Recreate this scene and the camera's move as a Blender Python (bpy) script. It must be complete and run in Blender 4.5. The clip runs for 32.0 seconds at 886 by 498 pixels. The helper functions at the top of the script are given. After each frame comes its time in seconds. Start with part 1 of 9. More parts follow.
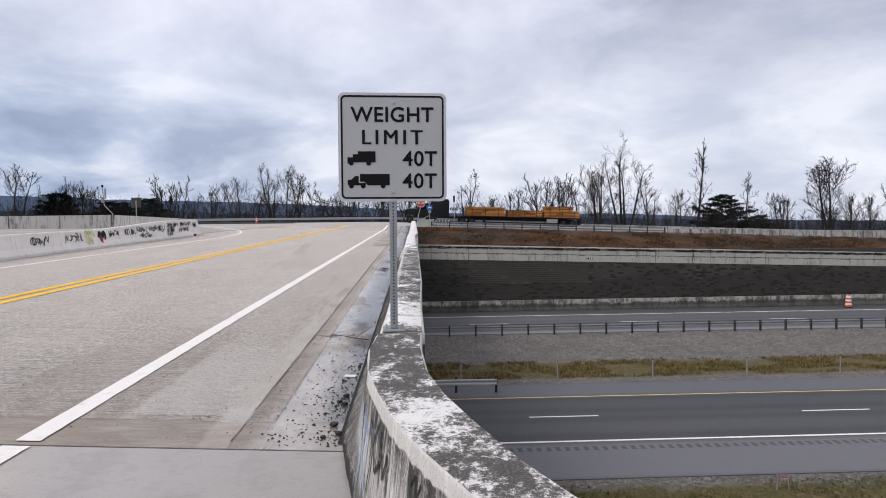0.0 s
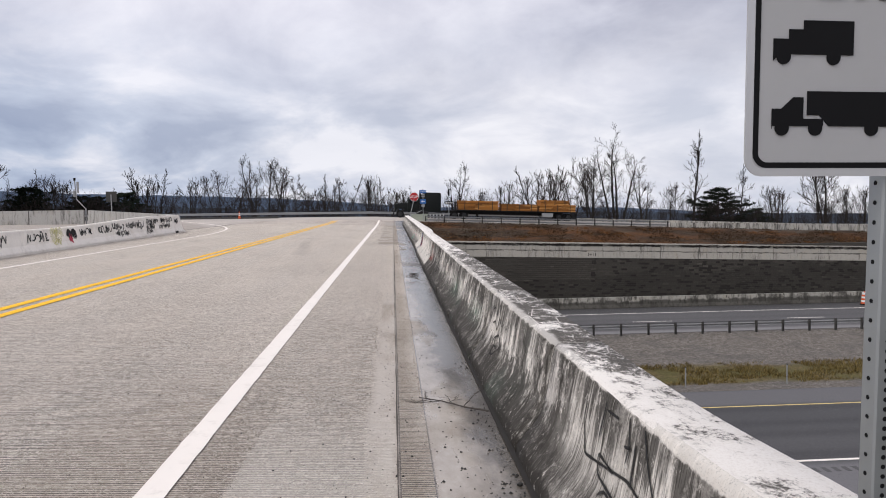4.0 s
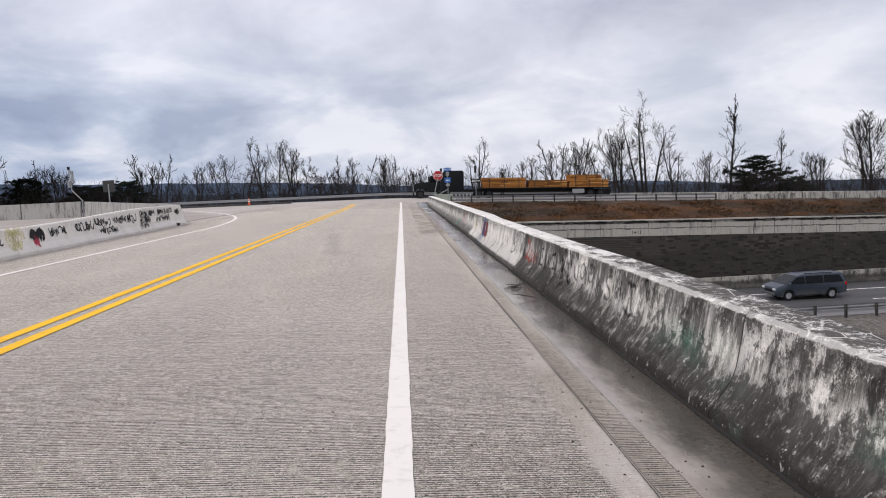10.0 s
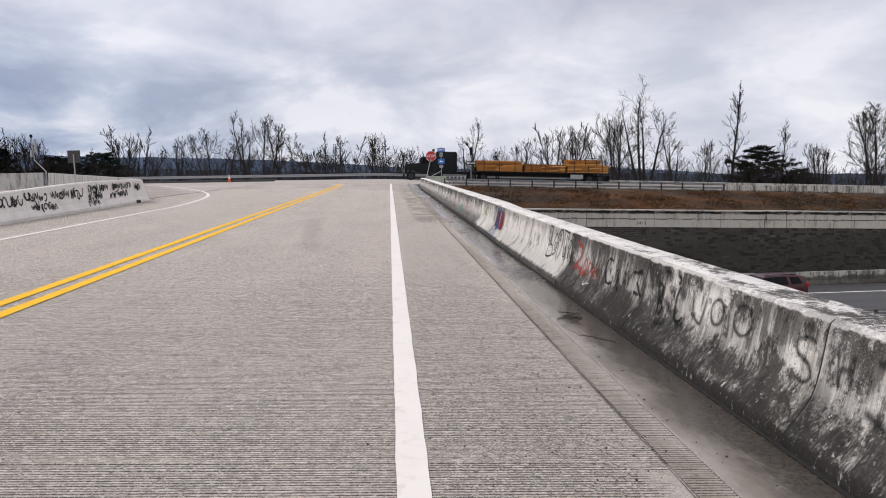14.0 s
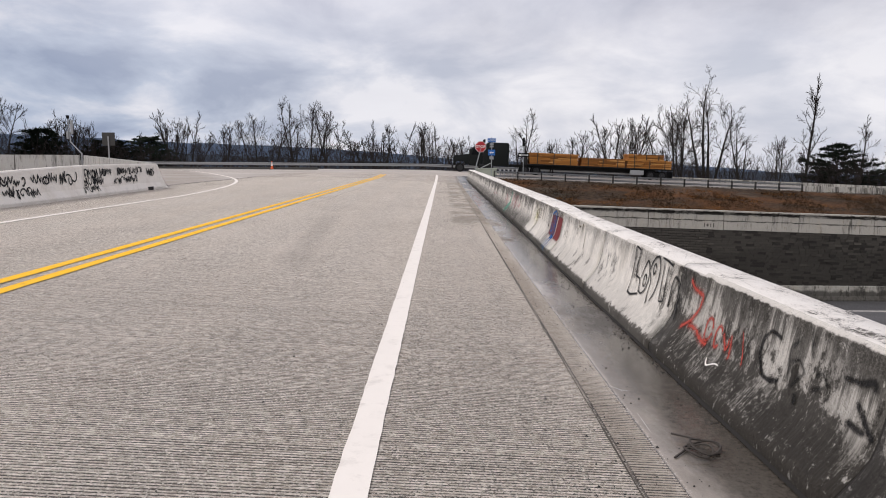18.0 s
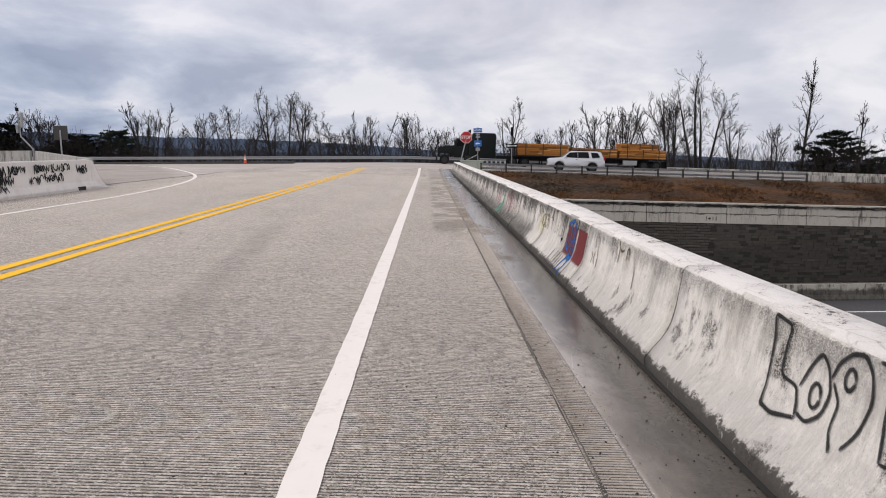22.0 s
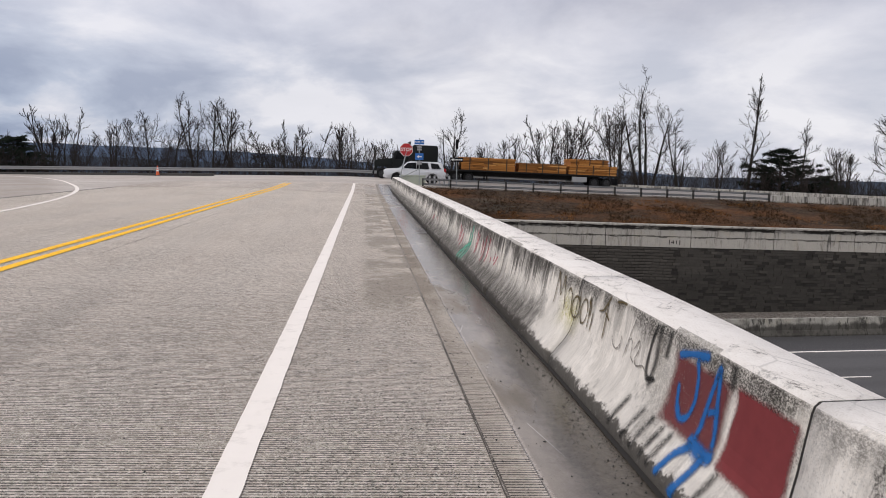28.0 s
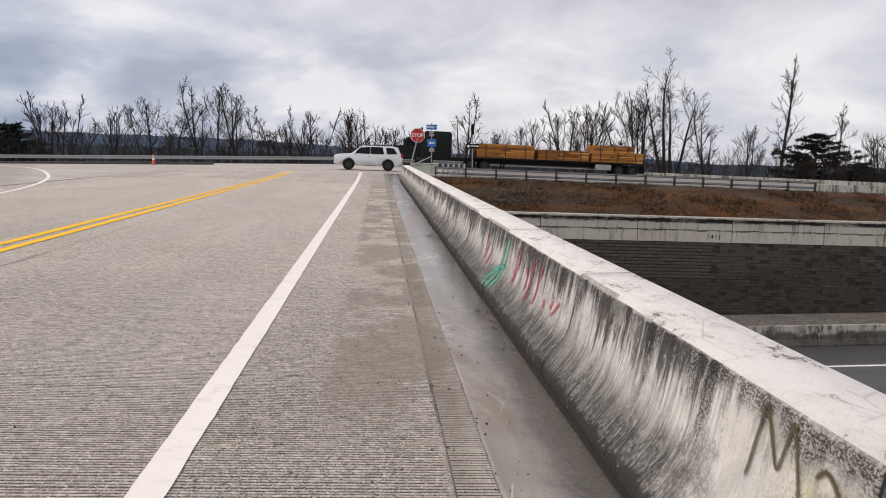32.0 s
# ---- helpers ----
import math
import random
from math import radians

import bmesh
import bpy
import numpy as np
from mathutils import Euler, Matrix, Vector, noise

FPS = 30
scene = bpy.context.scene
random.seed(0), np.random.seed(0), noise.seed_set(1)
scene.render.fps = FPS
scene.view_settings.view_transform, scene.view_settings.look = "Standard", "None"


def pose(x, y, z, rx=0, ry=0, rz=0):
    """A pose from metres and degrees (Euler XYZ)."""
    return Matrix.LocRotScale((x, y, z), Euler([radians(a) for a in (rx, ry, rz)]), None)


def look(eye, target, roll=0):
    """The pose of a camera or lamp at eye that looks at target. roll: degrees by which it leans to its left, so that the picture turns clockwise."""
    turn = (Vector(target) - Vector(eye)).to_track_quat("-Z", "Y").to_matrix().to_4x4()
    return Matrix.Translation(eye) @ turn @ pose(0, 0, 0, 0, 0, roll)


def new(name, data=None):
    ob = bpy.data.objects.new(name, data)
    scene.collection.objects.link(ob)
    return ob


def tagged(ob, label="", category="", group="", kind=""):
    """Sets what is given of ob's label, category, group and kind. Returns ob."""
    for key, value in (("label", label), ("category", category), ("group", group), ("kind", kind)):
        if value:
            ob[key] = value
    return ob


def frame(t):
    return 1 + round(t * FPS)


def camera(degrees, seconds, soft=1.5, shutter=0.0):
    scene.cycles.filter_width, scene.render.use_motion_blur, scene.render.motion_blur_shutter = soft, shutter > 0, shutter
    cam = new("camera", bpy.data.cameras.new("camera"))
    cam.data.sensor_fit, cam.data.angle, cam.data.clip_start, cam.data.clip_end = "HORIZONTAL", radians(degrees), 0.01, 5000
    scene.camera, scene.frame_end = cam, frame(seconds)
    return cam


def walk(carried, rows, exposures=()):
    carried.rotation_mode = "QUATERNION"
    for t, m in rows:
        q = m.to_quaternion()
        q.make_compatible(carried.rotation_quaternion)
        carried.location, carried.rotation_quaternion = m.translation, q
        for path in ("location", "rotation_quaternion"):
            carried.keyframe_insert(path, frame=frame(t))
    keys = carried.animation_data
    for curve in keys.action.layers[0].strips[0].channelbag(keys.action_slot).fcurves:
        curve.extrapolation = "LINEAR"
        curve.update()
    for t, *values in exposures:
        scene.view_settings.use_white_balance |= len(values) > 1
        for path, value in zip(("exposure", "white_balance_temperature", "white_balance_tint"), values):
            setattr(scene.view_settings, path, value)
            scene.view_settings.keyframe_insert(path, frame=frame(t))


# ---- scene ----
cam = camera(63.8, 32.0, 1.0)
PATH = [
    (0, (0.586, -3.743, 1.824), (0.667, -1.748, 1.719), -0.7),
    (0.5, (0.404, -3.299, 1.805), (0.484, -1.303, 1.696), -0.8),
    (1, (0.149, -2.858, 1.814), (0.206, -0.862, 1.696), -0.7),
    (1.5, (-0.122, -2.423, 1.846), (-0.074, -0.428, 1.725), -0.9),
    (2, (-0.287, -1.917, 1.834), (-0.231, 0.079, 1.709), -1.0),
    (2.5, (-0.488, -1.445, 1.822), (-0.4, 0.548, 1.692), -0.9),
    (3, (-0.651, -0.97, 1.83), (-0.532, 1.023, 1.706), -0.8),
    (3.5, (-0.745, -0.45, 1.852), (-0.611, 1.542, 1.744), -0.6),
    (5.5, (-1.289, 1.624, 1.833), (-1.136, 3.606, 1.616), -1.9),
    (6, (-1.341, 2.117, 1.847), (-1.154, 4.096, 1.625), -1.4),
    (6.5, (-1.44, 2.605, 1.775), (-1.199, 4.581, 1.579), -1.5),
    (7, (-1.497, 3.152, 1.787), (-1.209, 5.123, 1.603), -1.5),
    (7.5, (-1.557, 3.702, 1.807), (-1.25, 5.669, 1.615), -1.1),
    (8, (-1.672, 4.278, 1.816), (-1.37, 6.245, 1.615), -0.8),
    (8.5, (-1.751, 4.848, 1.816), (-1.494, 6.822, 1.617), -0.7),
    (9, (-1.901, 5.406, 1.831), (-1.72, 7.388, 1.636), -1.1),
    (9.5, (-2.11, 5.895, 1.873), (-1.985, 7.882, 1.683), -2.0),
    (10, (-2.264, 6.396, 1.89), (-2.156, 8.385, 1.71), -2.7),
    (10.5, (-2.406, 6.933, 1.883), (-2.289, 8.922, 1.715), -2.8),
    (11, (-2.456, 7.474, 1.89), (-2.313, 9.462, 1.724), -2.4),
    (11.5, (-2.442, 8.028, 1.889), (-2.263, 10.012, 1.711), -1.6),
    (12, (-2.538, 8.586, 1.884), (-2.328, 10.565, 1.69), -0.7),
    (12.5, (-2.528, 9.083, 1.845), (-2.312, 11.06, 1.631), -0.2),
    (13, (-2.519, 9.638, 1.816), (-2.326, 11.615, 1.587), -0.2),
    (13.5, (-2.544, 10.15, 1.826), (-2.381, 12.13, 1.593), -0.6),
    (14, (-2.461, 10.624, 1.822), (-2.317, 12.605, 1.592), -1.0),
    (14.5, (-2.454, 11.132, 1.815), (-2.31, 13.113, 1.574), -1.3),
    (16.5, (-2.091, 13.166, 1.757), (-2.015, 15.152, 1.528), -0.2),
    (17, (-1.999, 13.629, 1.749), (-1.939, 15.615, 1.526), 0.2),
    (17.5, (-1.977, 14.147, 1.76), (-1.934, 16.133, 1.526), 0.4),
    (18, (-1.921, 14.671, 1.76), (-1.918, 16.655, 1.508), 0.3),
    (18.5, (-1.928, 15.153, 1.742), (-1.97, 17.136, 1.486), 0.1),
    (19, (-1.924, 15.66, 1.76), (-1.959, 17.644, 1.515), 0.1),
    (19.5, (-1.864, 16.198, 1.777), (-1.879, 18.186, 1.554), -0.1),
    (20, (-1.91, 16.721, 1.76), (-1.903, 18.71, 1.547), -0.3),
    (20.5, (-1.889, 17.229, 1.739), (-1.876, 19.216, 1.515), -0.4),
    (21, (-1.843, 17.705, 1.755), (-1.848, 19.69, 1.507), -0.5),
    (21.5, (-1.823, 18.198, 1.751), (-1.816, 20.18, 1.484), -0.5),
    (22, (-1.738, 18.651, 1.741), (-1.697, 20.632, 1.467), -0.3),
    (22.5, (-1.749, 19.061, 1.747), (-1.688, 21.043, 1.488), 0.1),
    (23, (-1.813, 19.487, 1.807), (-1.76, 21.472, 1.568), 0.6),
    (23.5, (-1.792, 19.969, 1.789), (-1.767, 21.956, 1.567), 0.9),
    (24, (-1.831, 20.518, 1.769), (-1.811, 22.507, 1.56), 1.1),
    (24.5, (-1.837, 21.131, 1.784), (-1.799, 23.121, 1.587), 1.0),
    (25, (-1.792, 21.646, 1.798), (-1.728, 23.637, 1.61), 0.7),
    (25.5, (-1.803, 22.156, 1.788), (-1.69, 24.143, 1.595), 0.5),
    (26, (-1.758, 22.67, 1.786), (-1.589, 24.652, 1.575), 0.6),
    (26.5, (-1.691, 23.097, 1.803), (-1.474, 25.071, 1.566), 0.6),
    (28.5, (-1.571, 25.24, 1.838), (-1.356, 27.214, 1.597), 0.4),
    (29, (-1.475, 25.715, 1.828), (-1.29, 27.69, 1.574), -0.1),
    (29.5, (-1.463, 26.203, 1.803), (-1.289, 28.175, 1.52), -0.3),
    (30, (-1.449, 26.754, 1.796), (-1.275, 28.722, 1.485), -0.4),
    (30.5, (-1.391, 27.292, 1.8), (-1.217, 29.259, 1.484), -0.4),
    (31, (-1.408, 27.839, 1.789), (-1.228, 29.809, 1.497), -0.3),
    (31.5, (-1.303, 28.383, 1.765), (-1.12, 30.356, 1.492), -0.1),
    (32, (-1.244, 28.97, 1.775), (-1.064, 30.943, 1.502), 0.3),
]
walk(cam, [(t, look(eye, target, roll)) for t, eye, target, roll in PATH], [(0.0, 0.10, 6280, 10), (3.0, 0.10, 6450, 10), (5.6, 0.09, 6700, 10), (6.4, 0.08, 6680, 10), (7.6, 0.06, 6450, 10), (9.0, 0.05, 6450, 10), (17.0, 0.03, 6650, 10), (20.0, 0.02, 6750, 11), (24.7, -0.04, 6520, 10), (26.5, -0.05, 6600, 10), (30.0, 0.03, 6800, 10), (31.0, 0.02, 6900, 10), (32.0, 0.02, 6850, 10)])

# ---- world, sun, exposure ----
SUN_EL, SUN_AZ = radians(46), radians(241)
world = bpy.data.worlds.new("overcast_sky")
scene.world = world
world.use_nodes = True
wn, wl = world.node_tree.nodes, world.node_tree.links
wn.clear()
w_out, w_bg = wn.new("ShaderNodeOutputWorld"), wn.new("ShaderNodeBackground")
sky = wn.new("ShaderNodeTexSky")
sky.sky_type = "NISHITA"
sky.sun_disc = False
sky.sun_elevation, sky.sun_rotation = SUN_EL, SUN_AZ
sky.dust_density = 3.0
w_co = wn.new("ShaderNodeTexCoord")
w_sep, w_add, w_div, w_div2, w_com = (wn.new("ShaderNodeSeparateXYZ"), wn.new("ShaderNodeMath"), wn.new("ShaderNodeMath"), wn.new("ShaderNodeMath"), wn.new("ShaderNodeCombineXYZ"))
w_abs = wn.new("ShaderNodeMath")
w_abs.operation = "ABSOLUTE"
wl.new(w_co.outputs["Generated"], w_sep.inputs[0])
wl.new(w_sep.outputs[2], w_abs.inputs[0])
wl.new(w_abs.outputs[0], w_add.inputs[0])
w_add.inputs[1].default_value = 0.36
w_div.operation = w_div2.operation = "DIVIDE"
wl.new(w_sep.outputs[0], w_div.inputs[0]); wl.new(w_add.outputs[0], w_div.inputs[1])
wl.new(w_sep.outputs[1], w_div2.inputs[0]); wl.new(w_add.outputs[0], w_div2.inputs[1])
wl.new(w_div.outputs[0], w_com.inputs[0]); wl.new(w_div2.outputs[0], w_com.inputs[1])


def cloud_noise(scale, detail, rough, shift, distort=0.3):
    mp = wn.new("ShaderNodeMapping")
    mp.inputs["Location"].default_value = shift
    wl.new(w_com.outputs[0], mp.inputs[0])
    n = wn.new("ShaderNodeTexNoise")
    n.inputs["Scale"].default_value, n.inputs["Detail"].default_value = scale, detail
    n.inputs["Roughness"].default_value, n.inputs["Distortion"].default_value = rough, distort
    wl.new(mp.outputs[0], n.inputs["Vector"])
    return n.outputs["Fac"]


def world_ramp(fac, stops):
    r = wn.new("ShaderNodeValToRGB")
    while len(r.color_ramp.elements) < len(stops):
        r.color_ramp.elements.new(0.5)
    for e, (p, c) in zip(r.color_ramp.elements, stops):
        e.position, e.color = p, (*c, 1)
    wl.new(fac, r.inputs[0])
    return r.outputs[0]


def world_mix(fac, a, b, kind="MIX"):
    m = wn.new("ShaderNodeMix")
    m.data_type, m.blend_type = "RGBA", kind
    for sock, v in ((m.inputs[0], fac), (m.inputs[6], a), (m.inputs[7], b)):
        if isinstance(v, (int, float)):
            sock.default_value = v
        elif isinstance(v, tuple):
            sock.default_value = (*v, 1)
        else:
            wl.new(v, sock)
    return m.outputs[2]


# Two layers of cloud over a pale Nishita sky, with a bluer low band where the cloud thins out.
big = world_ramp(cloud_noise(0.95, 7, 0.55, (0.35, 0.2, 0.0)), [(0.34, (0.44, 0.45, 0.55)), (0.44, (0.68, 0.69, 0.79)), (0.54, (0.86, 0.86, 0.95)), (0.66, (1.02, 1.01, 1.07))])
fine = world_ramp(cloud_noise(2.6, 9, 0.6, (2.0, 1.0, 0.0), 0.5), [(0.32, (0.82, 0.82, 0.86)), (0.60, (1.04, 1.04, 1.04))])
clouds = world_mix(1.0, big, fine, "MULTIPLY")
low = world_ramp(w_abs.outputs[0], [(0.0, (0.92, 0.92, 0.92)), (0.12, (0.82, 0.82, 0.82)), (0.28, (0.0, 0.0, 0.0))])
# the low band is bluer towards the hills in the west
w_west = wn.new("ShaderNodeMapRange")
w_west.inputs[1].default_value, w_west.inputs[2].default_value = 0.14, -0.42
wl.new(w_sep.outputs[0], w_west.inputs[0])
bands = cloud_noise(2.4, 7, 0.55, (5.0, 2.0, 0.0))
west = world_ramp(bands, [(0.38, (0.26, 0.33, 0.49)), (0.50, (0.43, 0.51, 0.67)), (0.63, (0.80, 0.82, 0.91))])
east = world_ramp(bands, [(0.36, (0.56, 0.60, 0.71)), (0.50, (0.73, 0.75, 0.84)), (0.62, (0.90, 0.905, 0.965))])
clouds = world_mix(low, clouds, world_mix(w_west.outputs[0], east, west))
nishita = wn.new("ShaderNodeVectorMath")
nishita.operation = "SCALE"
nishita.inputs["Scale"].default_value = 0.07
wl.new(sky.outputs[0], nishita.inputs[0])
wl.new(world_mix(0.93, nishita.outputs[0], clouds), w_bg.inputs[0])
w_bg.inputs[1].default_value = 1.0
wl.new(w_bg.outputs[0], w_out.inputs[0])

sun = new("sun", bpy.data.lights.new("sun", "SUN"))
sun.data.energy, sun.data.angle, sun.data.color = 1.5, radians(25), (1.0, 0.97, 0.93)
sun.matrix_world = look((30 * math.sin(SUN_AZ), 30 * math.cos(SUN_AZ), 35), (0, 0, 0))


# ---- materials ----
def nodes_of(name):
    m = bpy.data.materials.new(name)
    m.use_nodes = True
    nt = m.node_tree
    return m, nt.nodes, nt.links, nt.nodes["Principled BSDF"]


class Graph:
    """Short forms for the nodes of one material."""

    def __init__(self, name):
        self.m, self.n, self.l, self.bsdf = nodes_of(name)
        self.co = self.n.new("ShaderNodeTexCoord").outputs["Object"]
        self.info = self.n.new("ShaderNodeObjectInfo")

    def put(self, sock, v):
        if isinstance(v, (int, float)):
            sock.default_value = v
        elif isinstance(v, tuple):
            sock.default_value = (*v, 1) if len(sock.default_value) == 4 and len(v) == 3 else v
        else:
            self.l.new(v, sock)

    def mapped(self, scale=(1, 1, 1), shift=(0, 0, 0), vary=False):
        mp = self.n.new("ShaderNodeMapping")
        self.put(mp.inputs["Scale"], scale)
        self.put(mp.inputs["Location"], shift)
        src = self.co
        if vary:
            va = self.n.new("ShaderNodeVectorMath")
            va.operation = "ADD"
            sc = self.math("MULTIPLY", self.info.outputs["Random"], 37.0)
            self.l.new(self.co, va.inputs[0])
            self.l.new(sc, va.inputs[1])
            src = va.outputs[0]
        self.l.new(src, mp.inputs[0])
        return mp.outputs[0]

    def noise(self, scale, detail=5, rough=0.6, stretch=(1, 1, 1), shift=(0, 0, 0), distort=0.0, vary=False):
        t = self.n.new("ShaderNodeTexNoise")
        self.put(t.inputs["Scale"], scale)
        self.put(t.inputs["Detail"], detail)
        self.put(t.inputs["Roughness"], rough)
        self.put(t.inputs["Distortion"], distort)
        self.l.new(self.mapped(stretch, shift, vary), t.inputs["Vector"])
        return t.outputs["Fac"]

    def voronoi(self, scale, stretch=(1, 1, 1), feature="F1", out="Distance"):
        t = self.n.new("ShaderNodeTexVoronoi")
        t.feature = feature
        self.put(t.inputs["Scale"], scale)
        self.l.new(self.mapped(stretch), t.inputs["Vector"])
        return t.outputs[out]

    def axis(self, i):
        s = self.n.new("ShaderNodeSeparateXYZ")
        self.l.new(self.co, s.inputs[0])
        return s.outputs[i]

    def math(self, op, a, b=0.0, clamp=False):
        t = self.n.new("ShaderNodeMath")
        t.operation, t.use_clamp = op, clamp
        self.put(t.inputs[0], a)
        self.put(t.inputs[1], b)
        return t.outputs[0]

    def step(self, v, a, b):
        """0 below a, 1 above b."""
        t = self.n.new("ShaderNodeMapRange")
        t.interpolation_type = "SMOOTHSTEP"
        self.put(t.inputs[0], v)
        self.put(t.inputs[1], a)
        self.put(t.inputs[2], b)
        return t.outputs[0]

    def window(self, v, a, b, soft):
        return self.math("MULTIPLY", self.step(v, a - soft, a + soft), self.math("SUBTRACT", 1.0, self.step(v, b - soft, b + soft)))

    def ramp(self, fac, stops):
        r = self.n.new("ShaderNodeValToRGB")
        while len(r.color_ramp.elements) < len(stops):
            r.color_ramp.elements.new(0.5)
        for e, (p, c) in zip(r.color_ramp.elements, stops):
            e.position, e.color = p, (*c, 1) if isinstance(c, tuple) else (c, c, c, 1)
        self.l.new(fac, r.inputs[0])
        return r.outputs[0]

    def mix(self, fac, a, b, kind="MIX"):
        m = self.n.new("ShaderNodeMix")
        m.data_type, m.blend_type, m.clamp_factor = "RGBA", kind, True
        self.put(m.inputs[0], fac)
        self.put(m.inputs[6], a)
        self.put(m.inputs[7], b)
        return m.outputs[2]

    def bump(self, height, strength=0.4, distance=0.01, before=None):
        b = self.n.new("ShaderNodeBump")
        self.put(b.inputs["Strength"], strength)
        self.put(b.inputs["Distance"], distance)
        self.l.new(height, b.inputs["Height"])
        if before is not None:
            self.l.new(before, b.inputs["Normal"])
        return b.outputs[0]

    def done(self, color, rough=0.8, metal=0.0, normal=None, spec=0.5, **more):
        self.put(self.bsdf.inputs["Base Color"], color)
        self.put(self.bsdf.inputs["Roughness"], rough)
        self.put(self.bsdf.inputs["Metallic"], metal)
        self.put(self.bsdf.inputs["Specular IOR Level"], spec)
        if normal is not None:
            self.l.new(normal, self.bsdf.inputs["Normal"])
        for k, v in more.items():
            self.put(self.bsdf.inputs[k.replace("_", " ")], v)
        return self.m


def plain(name, color, rough=0.6, metal=0.0, vary=0.12, scale=6.0, bump=0.15, spec=0.5, dirt=None):
    """A surface of one paint or substance, with grain and blotches."""
    g = Graph(name)
    a = g.noise(scale, 6, 0.6, vary=True)
    b = g.noise(scale * 0.17, 3, 0.5, vary=True)
    lo, hi = tuple(c * (1 - vary) for c in color), tuple(min(1, c * (1 + vary)) for c in color)
    col = g.mix(g.math("MULTIPLY", g.math("ADD", a, b), 0.5), lo, hi)
    if dirt:
        col = g.mix(g.step(g.noise(scale * 0.6, 8, 0.7, vary=True), 0.52, 0.72), col, dirt)
    r = g.math("ADD", g.math("MULTIPLY", a, 0.2), rough - 0.1, True)
    return g.done(col, r, metal, g.bump(a, bump, 0.004), spec)


def concrete_deck(name="tined_concrete", floor=True):
    """Bridge deck: wheel tracks, smooth damp gutter, brown wash by the far joint; groove floors are coloured dark,
    ridge tops pale.
    """
    g = Graph(name)
    x, y = g.axis(0), g.axis(1)
    wob = g.math("MULTIPLY", g.math("SUBTRACT", g.noise(1.6, 4), 0.5), 0.14)
    xw = g.math("ADD", x, wob)
    blot = g.noise(0.45, 8, 0.62, (1, 0.5, 1))
    grain = g.noise(44, 6, 0.85)
    fleck = g.noise(80, 4, 0.8, (0.8, 1, 1), (3, 3, 0))
    col = g.ramp(blot, [(0.30, (0.350, 0.291, 0.238)), (0.50, (0.452, 0.387, 0.327)), (0.72, (0.530, 0.462, 0.400))])
    warm = g.step(g.noise(0.22, 6, 0.6, (1, 0.7, 1), (8, 1, 0)), 0.48, 0.68)
    col = g.mix(g.math("MULTIPLY", warm, 0.35), col, (0.40, 0.345, 0.29))
    col = g.mix(g.math("MULTIPLY", g.step(g.noise(3.0, 7, 0.7, (1.4, 0.22, 1)), 0.46, 0.70), 0.55), col, (0.33, 0.288, 0.245))
    # broad darker patches, and pale scuffs drawn out along the lanes
    patch = g.step(g.noise(0.42, 8, 0.68, (1, 0.6, 1), (4, 7, 0)), 0.47, 0.62)
    col = g.mix(g.math("MULTIPLY", patch, 0.34), col, (0.262, 0.216, 0.180))
    scuff = g.step(g.noise(1.0, 6, 0.66, (4.2, 0.22, 1), (9, 2, 0)), 0.60, 0.70)
    col = g.mix(g.math("MULTIPLY", scuff, 0.38), col, (0.62, 0.555, 0.495))
    # browner strip between the left edge line and its barrier
    col = g.mix(g.math("MULTIPLY", g.math("SUBTRACT", 1.0, g.step(g.math("ADD", xw, g.math("MULTIPLY", g.step(y, 36.0, 56.0), 2.2)), -11.5, -10.9)), 0.55), col, (0.285, 0.240, 0.198))
    # polished wheel tracks in each lane
    for a, b in ((-5.6, -4.9), (-3.9, -3.2), (-9.9, -9.1), (-8.2, -7.5)):
        col = g.mix(g.math("MULTIPLY", g.window(xw, a, b, 0.3), 0.35), col, (0.32, 0.285, 0.250))
    # the tined part of the shoulder reaches the joint past the worn near end
    worn = g.math("SUBTRACT", 1.0, g.step(g.math("ADD", y, g.math("MULTIPLY", g.math("SUBTRACT", g.noise(0.8, 6, 0.7, (1, 0.5, 1), (2, 9, 0)), 0.5), 22.0)), 13.0, 15.0))
    lane = g.math("SUBTRACT", 1.0, g.step(g.math("ADD", xw, g.math("MULTIPLY", worn, 0.22)), -0.90, -0.84))
    tined = g.math("SUBTRACT", 1.0, g.step(y, 64.5, 66.0))
    broken = g.step(g.noise(11.0, 6, 0.75, (0.7, 1, 1)), 0.22, 0.46)
    strip = g.window(x, -0.862, -0.625, 0.012)
    where = g.math("MULTIPLY", g.math("ADD", lane, strip, True), tined)
    if floor:
        gro = g.math("MULTIPLY", g.math("MAXIMUM", broken, strip), where, True)
        col = g.mix(g.math("MULTIPLY", gro, 0.95), col, (0.044, 0.036, 0.029))
    else:
        gro = g.step(g.noise(26, 5, 0.8, (0.6, 1, 1), (2, 6, 0)), 0.42, 0.62)
        col = g.mix(g.math("MULTIPLY", g.math("MULTIPLY", gro, where), 0.9), col, (0.78, 0.71, 0.63))
    shoulder = g.window(xw, -2.25, -1.1, 0.10)
    dark = g.math("SUBTRACT", 1.0, g.step(g.math("SUBTRACT", grain, g.math("MULTIPLY", shoulder, 0.034)), 0.385, 0.435))
    col = g.mix(g.math("MULTIPLY", dark, 0.92), col, (0.055, 0.048, 0.042))
    col = g.mix(g.math("MULTIPLY", g.step(fleck, 0.55, 0.60), 0.85), col, (0.80, 0.745, 0.68))
    holes = g.math("SUBTRACT", 1.0, g.step(g.voronoi(7.0, (0.8, 1, 1)), 0.045, 0.085))
